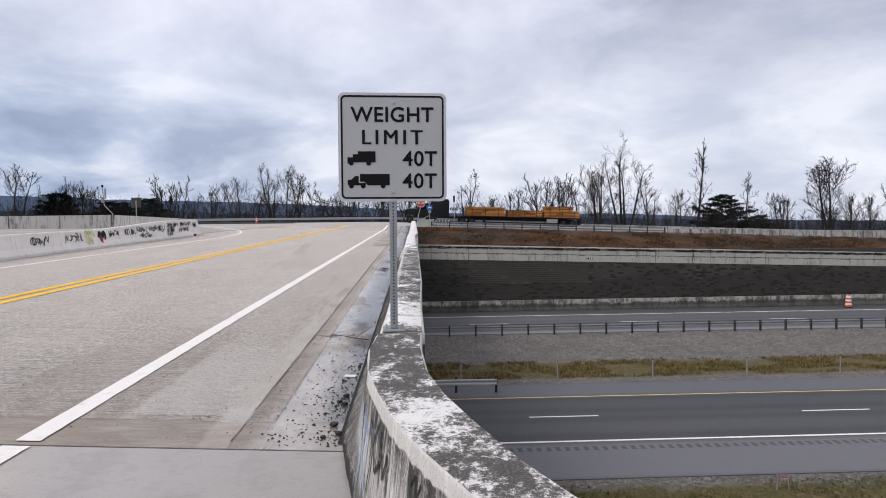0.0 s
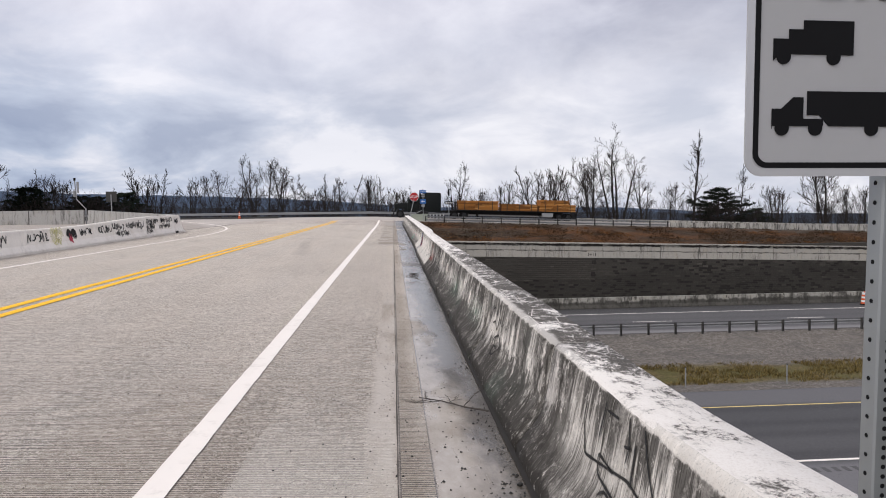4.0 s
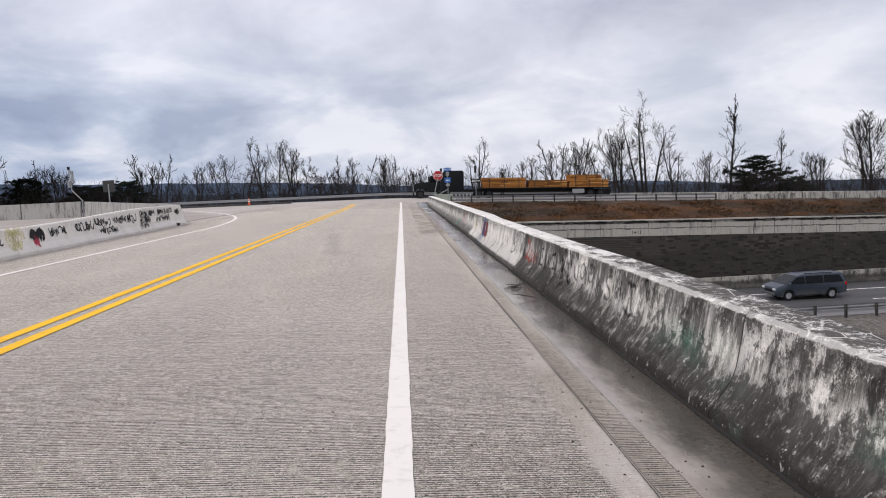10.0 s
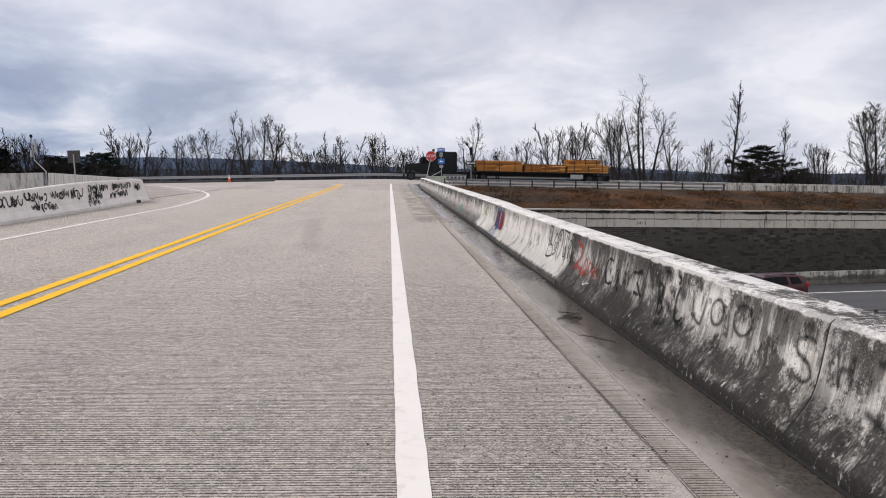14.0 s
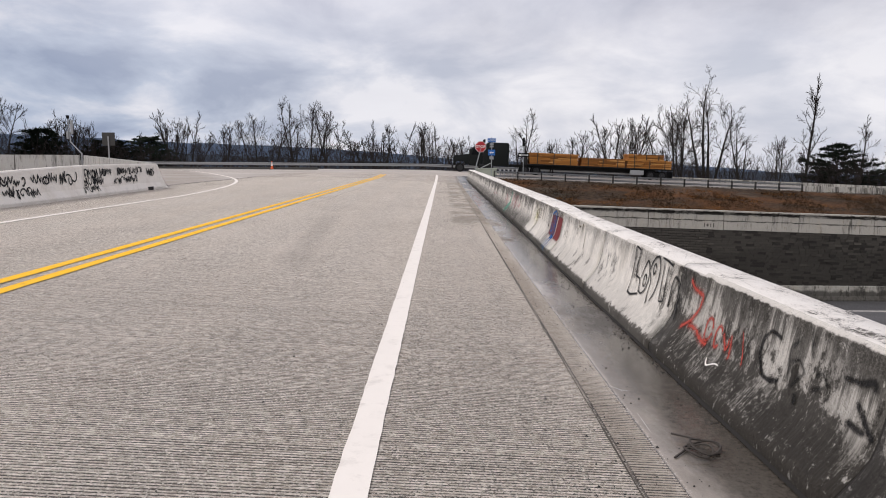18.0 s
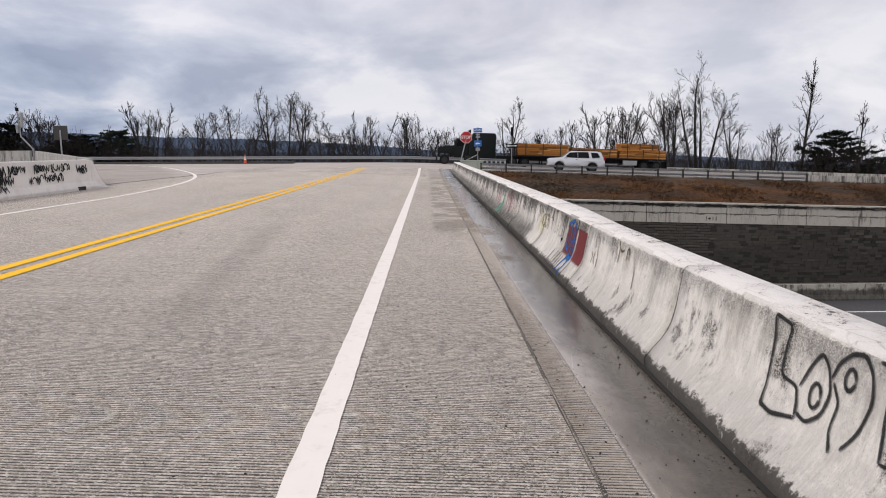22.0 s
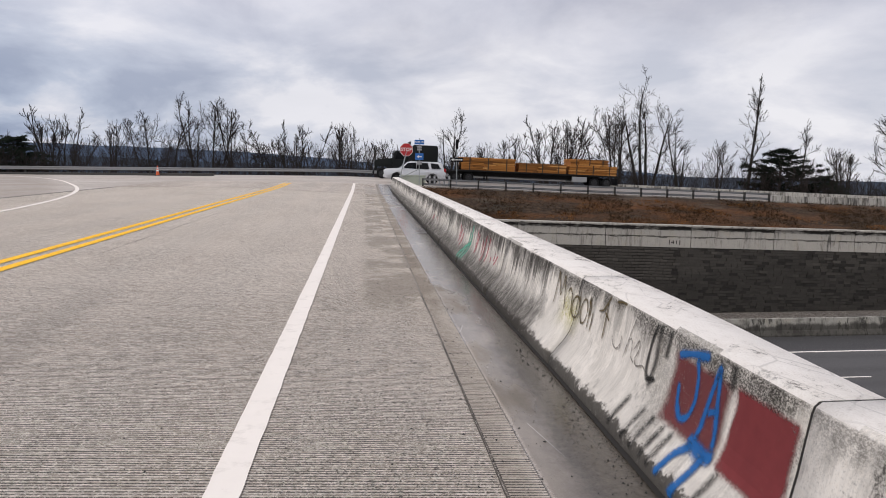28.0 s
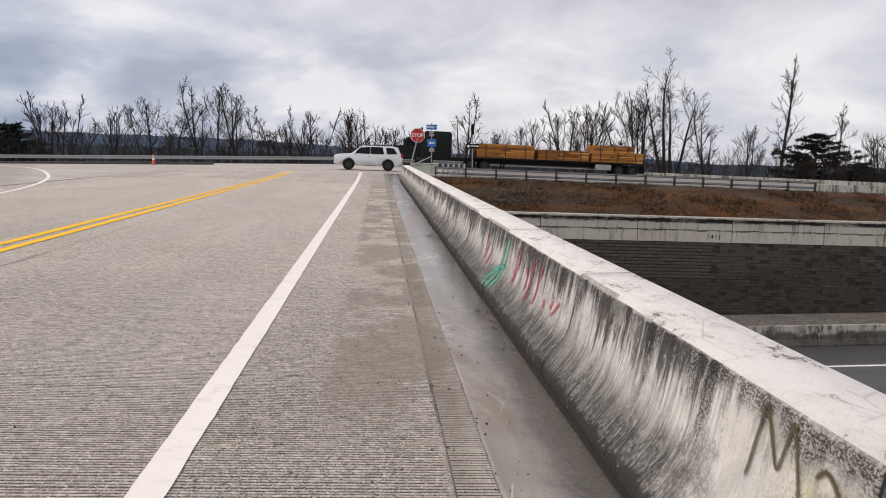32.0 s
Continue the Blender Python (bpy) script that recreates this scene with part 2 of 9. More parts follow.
    col = g.mix(g.math("MULTIPLY", holes, 0.85), col, (0.05, 0.045, 0.040))
    # pale worn strip beside the joint, brown strip past it, smooth gutter that stays damp
    pale = g.math("MULTIPLY", g.window(xw, -1.10, -0.86, 0.05), g.math("MULTIPLY", worn, g.step(g.noise(0.9, 5, 0.6, (1, 0.4, 1)), 0.40, 0.55)))
    col = g.mix(g.math("MULTIPLY", pale, 0.75), col, (0.60, 0.55, 0.50))
    if floor:
        col = g.mix(g.math("MULTIPLY", strip, 0.55), col, (0.052, 0.043, 0.034))
    else:
        col = g.mix(g.math("MULTIPLY", strip, 0.60), col, g.mix(g.step(blot, 0.40, 0.60), (0.30, 0.248, 0.195), (0.46, 0.40, 0.335)))
    # long dark scuff that a tyre has left in the lane
    skid_x = g.math("ADD", xw, g.math("MULTIPLY", g.math("SUBTRACT", y, 27.0), 0.085))
    skid = g.math("MULTIPLY", g.window(skid_x, -4.52, -4.12, 0.14), g.window(y, 25.0, 33.5, 1.2))
    col = g.mix(g.math("MULTIPLY", skid, 0.22), col, (0.150, 0.138, 0.126))
    gut = g.step(g.math("ADD", x, g.math("MULTIPLY", wob, 0.35)), -0.635, -0.59)
    gutter = g.ramp(g.noise(1.1, 7, 0.65, (1, 0.35, 1)), [(0.34, (0.175, 0.146, 0.115)), (0.5, (0.260, 0.222, 0.182)), (0.66, (0.40, 0.355, 0.308))])
    gutter = g.mix(g.math("MULTIPLY", g.step(g.noise(9, 6, 0.75), 0.55, 0.68), 0.35), gutter, (0.13, 0.115, 0.10))
    scratch = g.math("MULTIPLY", g.math("SUBTRACT", 1.0, g.step(g.voronoi(1.7, (1, 0.35, 1), "DISTANCE_TO_EDGE"), 0.003, 0.010)), g.step(g.noise(1.3, 5, 0.6, (1, 1, 1), (5, 2, 0)), 0.50, 0.58))
    gutter = g.mix(g.math("MULTIPLY", scratch, 0.6), gutter, (0.55, 0.52, 0.48))
    col = g.mix(g.math("MULTIPLY", gut, 0.93), col, gutter)
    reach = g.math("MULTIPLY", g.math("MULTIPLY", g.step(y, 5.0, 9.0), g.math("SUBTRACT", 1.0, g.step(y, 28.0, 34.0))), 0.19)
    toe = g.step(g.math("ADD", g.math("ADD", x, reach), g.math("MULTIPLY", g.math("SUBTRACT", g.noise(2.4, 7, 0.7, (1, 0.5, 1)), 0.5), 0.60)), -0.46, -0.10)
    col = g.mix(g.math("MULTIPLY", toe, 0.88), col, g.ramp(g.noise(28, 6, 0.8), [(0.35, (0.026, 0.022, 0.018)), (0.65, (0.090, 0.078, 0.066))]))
    # bare brown band behind the joint, a paler placed panel beside the gutter, brighter gutter colour at the near end
    start = g.math("SUBTRACT", 1.0, g.step(g.math("ADD", y, g.math("MULTIPLY", g.math("SUBTRACT", g.noise(3.0, 5, 0.6), 0.5), 0.25)), 2.30, 2.42))
    tan = g.ramp(g.noise(5.0, 7, 0.7, (0.5, 1.5, 1)), [(0.35, (0.26, 0.212, 0.168)), (0.65, (0.42, 0.362, 0.300))])
    col = g.mix(g.math("MULTIPLY", start, 0.80), col, tan)
    edge = g.math("MULTIPLY", g.math("SUBTRACT", 1.0, g.step(y, 4.0, 8.0)), g.window(xw, -3.4, -1.95, 0.05))
    col = g.mix(g.math("MULTIPLY", edge, 0.30), col, (0.27, 0.218, 0.172))
    panel = g.math("MULTIPLY", g.window(xw, -1.93, -0.90, 0.02), g.math("MULTIPLY", g.step(y, 2.50, 2.56), g.math("SUBTRACT", 1.0, g.step(y, 4.4, 7.0))))
    col = g.mix(g.math("MULTIPLY", panel, 0.45), col, (0.60, 0.555, 0.500))
    near = g.math("MULTIPLY", g.math("MULTIPLY", gut, g.math("SUBTRACT", 1.0, toe)), g.math("SUBTRACT", 1.0, g.step(y, 9.0, 21.0)))
    col = g.mix(g.math("MULTIPLY", near, 0.88), col, g.ramp(g.noise(2.0, 7, 0.7, (1, 0.5, 1), (1, 1, 0)), [(0.35, (0.30, 0.255, 0.210)), (0.65, (0.52, 0.470, 0.415))]))
    # brown wash and ponding towards the far end
    wash_n = g.noise(0.9, 7, 0.6, (1, 0.9, 1), (3, 0, 0))
    wash = g.math("MULTIPLY", g.math("MULTIPLY", g.window(xw, -1.62, -0.42, 0.10), g.window(y, 33.5, 73.0, 1.0)), g.step(wash_n, 0.42, 0.50))
    col = g.mix(g.math("MULTIPLY", wash, 0.62), col, (0.185, 0.150, 0.108))
    wet = g.math("MULTIPLY", g.step(xw, -0.82, -0.60), g.step(g.noise(0.7, 6, 0.6, (1, 0.3, 1), (7, 0, 0)), 0.31, 0.45), True)
    wet = g.math("MAXIMUM", wet, g.math("MULTIPLY", wash, 0.5))
    wet = g.math("MAXIMUM", wet, g.math("MULTIPLY", toe, 0.55))
    rough = g.math("SUBTRACT", 0.80, g.math("MULTIPLY", wet, 0.63))
    h = g.math("ADD", g.math("MULTIPLY", gro, -0.9), g.math("MULTIPLY", grain, 0.5))
    h = g.math("ADD", h, g.math("MULTIPLY", fleck, 0.2))
    stren = g.math("SUBTRACT", 0.9, g.math("MULTIPLY", wet, 0.75))
    return g.done(col, rough, 0, g.bump(h, stren, 0.007), 0.5)


def junction_concrete():
    g = Graph("worn_pavement")
    blot = g.noise(0.18, 8, 0.65)
    grain = g.noise(30, 5, 0.7)
    col = g.ramp(blot, [(0.32, (0.395, 0.345, 0.302)), (0.55, (0.490, 0.438, 0.390)), (0.72, (0.560, 0.510, 0.465))])
    col = g.mix(g.math("MULTIPLY", g.step(grain, 0.55, 0.7), 0.35), col, (0.2, 0.19, 0.18))
    col = g.mix(g.math("MULTIPLY", g.step(g.noise(2.6, 9, 0.72), 0.48, 0.62), 0.40), col, (0.25, 0.215, 0.185))
    col = g.mix(g.math("MULTIPLY", g.step(g.noise(70, 4, 0.7), 0.58, 0.66), 0.5), col, (0.11, 0.10, 0.09))
    # the side road behind the curve is browner
    aside = g.math("SUBTRACT", 1.0, g.step(g.math("ADD", g.axis(0), g.math("MULTIPLY", g.math("SUBTRACT", g.axis(1), 58.0), 0.42)), -16.0, -14.6))
    col = g.mix(g.math("MULTIPLY", g.math("MULTIPLY", aside, g.step(g.axis(1), 40.0, 44.0)), 0.45), col, (0.275, 0.232, 0.192))
    # the ramp beyond the guardrail is coloured darker
    ramp = g.math("MULTIPLY", g.step(g.math("ADD", g.axis(0), g.math("MULTIPLY", blot, 2.0)), 4.5, 6.0), g.step(g.axis(1), 77.0, 77.2))
    col = g.mix(g.math("MULTIPLY", ramp, 0.72), col, g.ramp(grain, [(0.3, (0.085, 0.078, 0.072)), (0.7, (0.17, 0.158, 0.146))]))
    wet = g.step(g.noise(0.22, 5, 0.5, (1, 2.0, 1)), 0.45, 0.62)
    damp = g.math("MULTIPLY", g.step(g.math("ADD", g.axis(0), g.math("MULTIPLY", g.noise(1.2, 5), 1.2)), -2.2, -0.9), g.math("SUBTRACT", 1.0, g.step(g.axis(1), 2.0, 4.0)))
    col = g.mix(g.math("MULTIPLY", damp, 0.35), col, (0.21, 0.195, 0.175))
    wet = g.math("MAXIMUM", wet, g.math("MULTIPLY", damp, 1.9))
    return g.done(col, g.math("SUBTRACT", 0.85, g.math("MULTIPLY", wet, 0.3)), 0, g.bump(grain, 0.4, 0.005), 0.4)


def stained_concrete(name, pale, dark, streak=0.55, moss=True, vary=False, width=1.0, rim=None, base=None):
    """Weathered cast concrete with black runs down its face and blotches of lichen."""
    g = Graph(name)
    w = 1.0 / width
    runs = g.noise(1.0, 7, 0.66, (2.6 * w, 3.4 * w, 0.50), distort=0.5, vary=vary)
    thin = g.noise(1.0, 6, 0.72, (9.0 * w, 15.0 * w, 0.75), (3, 1, 2), distort=0.3, vary=vary)
    broad = g.noise(0.9, 6, 0.6, (1, 1, 0.6), (4, 0, 0), vary=vary)
    fine = g.noise(30, 6, 0.78, vary=vary)
    col = g.ramp(fine, [(0.25, tuple(c * 0.62 for c in pale)), (0.5, pale), (0.8, tuple(min(0.8, c * 1.15) for c in pale))])
    warm = g.step(g.noise(1.7, 4, 0.5, (1, 1, 0.7), (9, 3, 0), vary=vary), 0.5, 0.75)
    col = g.mix(g.math("MULTIPLY", warm, 0.4), col, (pale[0] * 0.98, pale[1] * 0.90, pale[2] * 0.76))
    amount = g.math("ADD", g.math("MULTIPLY", runs, 0.50), g.math("MULTIPLY", thin, 0.22))
    amount = g.math("ADD", amount, g.math("MULTIPLY", broad, 0.28))
    lo = 0.60 - 0.13 * streak
    soft = g.step(amount, lo - 0.035, lo + 0.075)
    hard = g.step(g.math("ADD", g.math("MULTIPLY", thin, 0.55), g.math("MULTIPLY", amount, 0.45)), lo + 0.01, lo + 0.06)
    grey = tuple(0.45 * a + 0.55 * b for a, b in zip(pale, dark))
    col = g.mix(g.math("MULTIPLY", g.step(amount, lo - 0.08, lo + 0.02), 0.40), col, grey)
    mask = g.math("MAXIMUM", soft, hard)
    mask = g.math("MULTIPLY", mask, g.math("ADD", 0.50, g.math("MULTIPLY", g.step(fine, 0.34, 0.56), 0.50)))
    col = g.mix(g.math("MULTIPLY", mask, 0.93), col, dark)
    if rim is not None:
        # black drips and painted shadow under the lip, ragged, and along the half-height seam
        hgt = g.math("ADD", g.axis(2), g.math("ADD", g.math("MULTIPLY", g.math("SUBTRACT", g.axis(0), rim[2]), rim[1]), rim[0]))
        rag = g.math("MULTIPLY", g.math("SUBTRACT", g.noise(1.0, 8, 0.75, (1.6, 1, 5.0), (2, 0, 5), vary=vary), 0.5), 0.50)
        hgt = g.math("ADD", hgt, rag)
        lip = g.math("MAXIMUM", g.window(hgt, -0.34, -0.10, 0.04), g.window(hgt, -0.84, -0.775, 0.03))
        gaps = g.step(g.noise(1.0, 6, 0.7, (0.55, 1, 2.0), (7, 0, 3), vary=vary), 0.36, 0.50)
        col = g.mix(g.math("MULTIPLY", lip, g.math("ADD", 0.25, g.math("MULTIPLY", gaps, 0.72))), col, (0.026, 0.023, 0.020))
    if base is not None:
        low = g.math("SUBTRACT", 1.0, g.step(g.math("ADD", g.axis(2), g.math("MULTIPLY", g.math("SUBTRACT", g.noise(1.0, 8, 0.7, (1.2, 1, 1.0), (2, 0, 5), vary=vary), 0.5), 0.9)), base, base + 0.22))
        col = g.mix(g.math("MULTIPLY", low, 0.85), col, dark)
    if moss:
        speck = g.math("MULTIPLY", g.step(g.noise(22, 8, 0.8, (1, 1, 0.6), (1, 5, 0), vary=vary), 0.56, 0.66), g.step(broad, 0.38, 0.6))
        col = g.mix(g.math("MULTIPLY", speck, 0.8), col, (0.05, 0.048, 0.042))
    h = g.math("ADD", g.math("MULTIPLY", fine, 0.6), g.math("MULTIPLY", mask, -0.4))
    return g.done(col, 0.9, 0, g.bump(h, 0.55, 0.006), 0.25)


def barrier_concrete(name="stained_barrier", aged=True):
    """Limewashed ogee barrier: hairline runs at the near end, black growth on the oldest lengths, cleaner lime further on."""
    g = Graph(name)
    y, z = g.axis(1), g.axis(2)
    own = g.math("SUBTRACT", g.info.outputs["Random"], 0.5)
    yw = g.math("ADD", y, g.math("MULTIPLY", g.math("SUBTRACT", g.noise(0.9, 5, 0.6), 0.5), 1.6))

    def zones(*amounts):
        """One amount for each stretch of the barrier, blended along its length."""
        if not aged:
            return 0.15 * amounts[3]
        v = amounts[0]
        for edge, amount in zip((4.4, 17.9, 21.1, 27.6, 32.0), amounts[1:]):
            m = g.n.new("ShaderNodeMix")
            m.data_type = "FLOAT"
            g.put(m.inputs[0], g.step(yw, edge - 0.35, edge + 0.35))
            g.put(m.inputs[2], v)
            g.put(m.inputs[3], amount)
            v = m.outputs[0]
        return v

    def layer(col, mask, amount, paint):
        return g.mix(g.math("MULTIPLY", mask, amount), col, paint)

    fine = g.noise(42, 7, 0.85, vary=True)
    speck = g.noise(110, 3, 0.8, vary=True)
    patch = g.noise(1.5, 8, 0.66, (1, 1, 0.8), (2, 7, 0), vary=True)
    cloud = g.noise(0.75, 5, 0.6, (1, 1, 0.7), (6, 1, 4), vary=True)
    hair = g.noise(1.0, 7, 0.72, (3.0, 62.0, 2.2), (3, 1, 2), vary=True)
    runs = g.noise(1.0, 9, 0.70, (1.6, 8.5, 0.75), (1, 5, 2), distort=0.12, vary=True)
    wide = g.noise(1.0, 6, 0.60, (1.0, 3.4, 0.42), (4, 8, 1), distort=0.2, vary=True)
    blot = g.noise(6.5, 12, 0.82, (1, 1, 0.75), (5, 1, 3), vary=True)
    dark = g.ramp(fine, [(0.30, (0.006, 0.005, 0.004)), (0.66, (0.046, 0.040, 0.034))])
    pale = g.ramp(fine, [(0.26, (0.58, 0.52, 0.455)), (0.42, (0.84, 0.785, 0.715)), (0.75, (0.91, 0.875, 0.82))])
    col = g.mix(g.math("MULTIPLY", g.step(g.noise(1.7, 4, 0.5, (1, 1, 0.7), (9, 3, 0), vary=True), 0.48, 0.72), 0.40), pale, (0.66, 0.60, 0.51))
    # grey film in clouds
    film = g.step(g.math("ADD", g.math("MULTIPLY", patch, 0.6), g.math("MULTIPLY", cloud, 0.4)), 0.22, 0.66)
    col = layer(col, film, zones(0.60, 0.78, 0.90, 0.16, 0.22, 0.40), g.mix(g.step(fine, 0.38, 0.62), (0.125, 0.115, 0.102), (0.30, 0.278, 0.250)))
    # fresh lime that has run over the film
    lime = g.step(g.noise(1.0, 9, 0.74, (2.2, 15.0, 1.5), (11, 4, 2), distort=0.1, vary=True), 0.50, 0.64)
    col = layer(col, lime, zones(0.80, 0.42, 0.25, 0.55, 0.85, 0.70), pale)
    washed = g.step(g.noise(1.2, 10, 0.74, (1.2, 2.0, 0.9), (1, 4, 7), vary=True), 0.50, 0.66)
    col = layer(col, washed, zones(0.45, 0.85, 0.22, 0.85, 0.75, 0.50), pale)
    # hairline runs that follow the face down
    col = layer(col, g.step(hair, 0.50, 0.60), zones(0.85, 0.34, 0.36, 0.06, 0.10, 0.45), dark)
    col = layer(col, g.math("SUBTRACT", 1.0, g.step(hair, 0.36, 0.44)), zones(0.50, 0.30, 0.10, 0.15, 0.10, 0.20), pale)
    # broader runs, thickest under the top edge
    under = g.math("MULTIPLY", g.step(z, 0.30, 0.76), 0.20)
    fall = g.math("ADD", g.math("ADD", runs, under), g.math("ADD", g.math("MULTIPLY", own, 0.04), g.math("MULTIPLY", g.math("SUBTRACT", cloud, 0.5), 0.45)))
    col = layer(col, g.step(fall, 0.60, 0.70), zones(0.85, 0.72, 0.75, 0.22, 0.30, 0.85), dark)
    broken = g.math("ADD", 0.25, g.math("MULTIPLY", g.step(g.noise(1.0, 5, 0.75, (60, 60, 95), (1, 1, 1)), 0.40, 0.56), 0.75))
    swath = g.math("MULTIPLY", g.step(g.math("ADD", wide, g.math("MULTIPLY", under, 0.5)), 0.56, 0.66), broken)
    col = layer(col, swath, zones(0.40, 0.55, 0.55, 0.22, 0.30, 0.95), dark)
    # black crust in patches with a broken rim, few of them on the later lengths
    scab = g.math("ADD", g.math("MULTIPLY", g.noise(2.3, 5, 0.6, (1, 1, 0.8), (3, 9, 5), vary=True), 0.62), g.math("MULTIPLY", blot, 0.38))
    scab = g.math("MULTIPLY", g.step(scab, 0.535, 0.600), broken)
    col = layer(col, scab, zones(0.30, 0.90, 0.95, 0.92, 0.45, 0.60), dark)
    chalk = g.math("SUBTRACT", 1.0, g.step(g.math("ADD", g.math("MULTIPLY", g.noise(3.1, 9, 0.72, (1, 1.2, 0.7), (8, 2, 5), vary=True), 0.7), g.math("MULTIPLY", fine, 0.3)), 0.43, 0.49))
    col = layer(col, chalk, zones(0.30, 0.95, 0.18, 0.60, 0.50, 0.40), pale)
    # dirt hanging under the lip of the later lengths
    hang = g.step(g.math("ADD", z, g.math("MULTIPLY", g.math("SUBTRACT", g.noise(1.9, 9, 0.72, (1, 1, 0.35), (1, 3, 8), vary=True), 0.5), 0.80)), 0.62, 0.76)
    col = layer(col, g.math("MULTIPLY", hang, broken), zones(0.35, 0.55, 0.55, 0.55, 0.92, 0.70), dark)
    # black growth in blotches on the oldest lengths
    grown = g.math("ADD", g.math("MULTIPLY", blot, 0.62), g.math("MULTIPLY", patch, 0.38))
    low = g.math("MULTIPLY", g.math("SUBTRACT", 1.0, g.step(z, 0.20, 0.60)), 0.075)
    col = layer(col, g.step(g.math("ADD", grown, low), 0.515, 0.565), zones(0.15, 0.85, 0.90, 0.12, 0.12, 0.25), dark)
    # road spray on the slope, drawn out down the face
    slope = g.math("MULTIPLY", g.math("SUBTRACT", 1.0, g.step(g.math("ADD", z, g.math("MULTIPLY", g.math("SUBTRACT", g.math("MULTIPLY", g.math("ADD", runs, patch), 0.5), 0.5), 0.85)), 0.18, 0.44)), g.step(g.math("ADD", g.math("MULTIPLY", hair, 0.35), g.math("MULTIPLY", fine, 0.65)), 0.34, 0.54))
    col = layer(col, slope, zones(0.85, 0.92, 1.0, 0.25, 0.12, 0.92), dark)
    # crust along the foot; on the left barrier it paints in the toe shadow too
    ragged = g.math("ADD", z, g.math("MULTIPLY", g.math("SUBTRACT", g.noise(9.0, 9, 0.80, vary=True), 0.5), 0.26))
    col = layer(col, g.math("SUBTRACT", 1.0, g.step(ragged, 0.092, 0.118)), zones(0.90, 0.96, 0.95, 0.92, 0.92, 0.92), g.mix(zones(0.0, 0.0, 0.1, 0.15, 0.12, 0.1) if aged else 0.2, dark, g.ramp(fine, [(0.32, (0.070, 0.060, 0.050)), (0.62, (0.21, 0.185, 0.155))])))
    # lime flakes over the dirt, a pale chipped arris along the top edge, grit in the casting
    col = layer(col, g.step(g.noise(17, 8, 0.8, (1, 1, 0.5), (7, 2, 0), vary=True), 0.585, 0.63), zones(0.55, 0.60, 0.35, 0.35, 0.20, 0.35), pale)
    arris = g.step(g.math("ADD", z, g.math("MULTIPLY", g.math("SUBTRACT", g.noise(5.0, 8, 0.75, (1, 1, 1), (2, 2, 2), vary=True), 0.5), 0.10)), 0.785, 0.80)
    col = layer(col, arris, zones(0.7, 0.60, 0.7, 0.6, 0.3, 0.4) if aged else 0.0, pale)
    col = layer(col, g.math("SUBTRACT", 1.0, g.step(speck, 0.36, 0.42)), zones(0.5, 0.6, 0.6, 0.35, 0.30, 0.4), dark)
    if aged:
        gm = g.math("MULTIPLY", g.step(g.noise(0.75, 5, 0.6, (1, 1, 1), (2, 8, 1)), 0.55, 0.70), g.window(y, 6.5, 15.5, 1.0))
        col = g.mix(g.math("MULTIPLY", gm, 0.30), col, (0.15, 0.215, 0.17))
    h = g.math("ADD", g.math("MULTIPLY", fine, 0.6), g.math("MULTIPLY", blot, 0.5))
    return g.done(col, 0.9, 0, g.bump(h, 0.7, 0.006), 0.25)


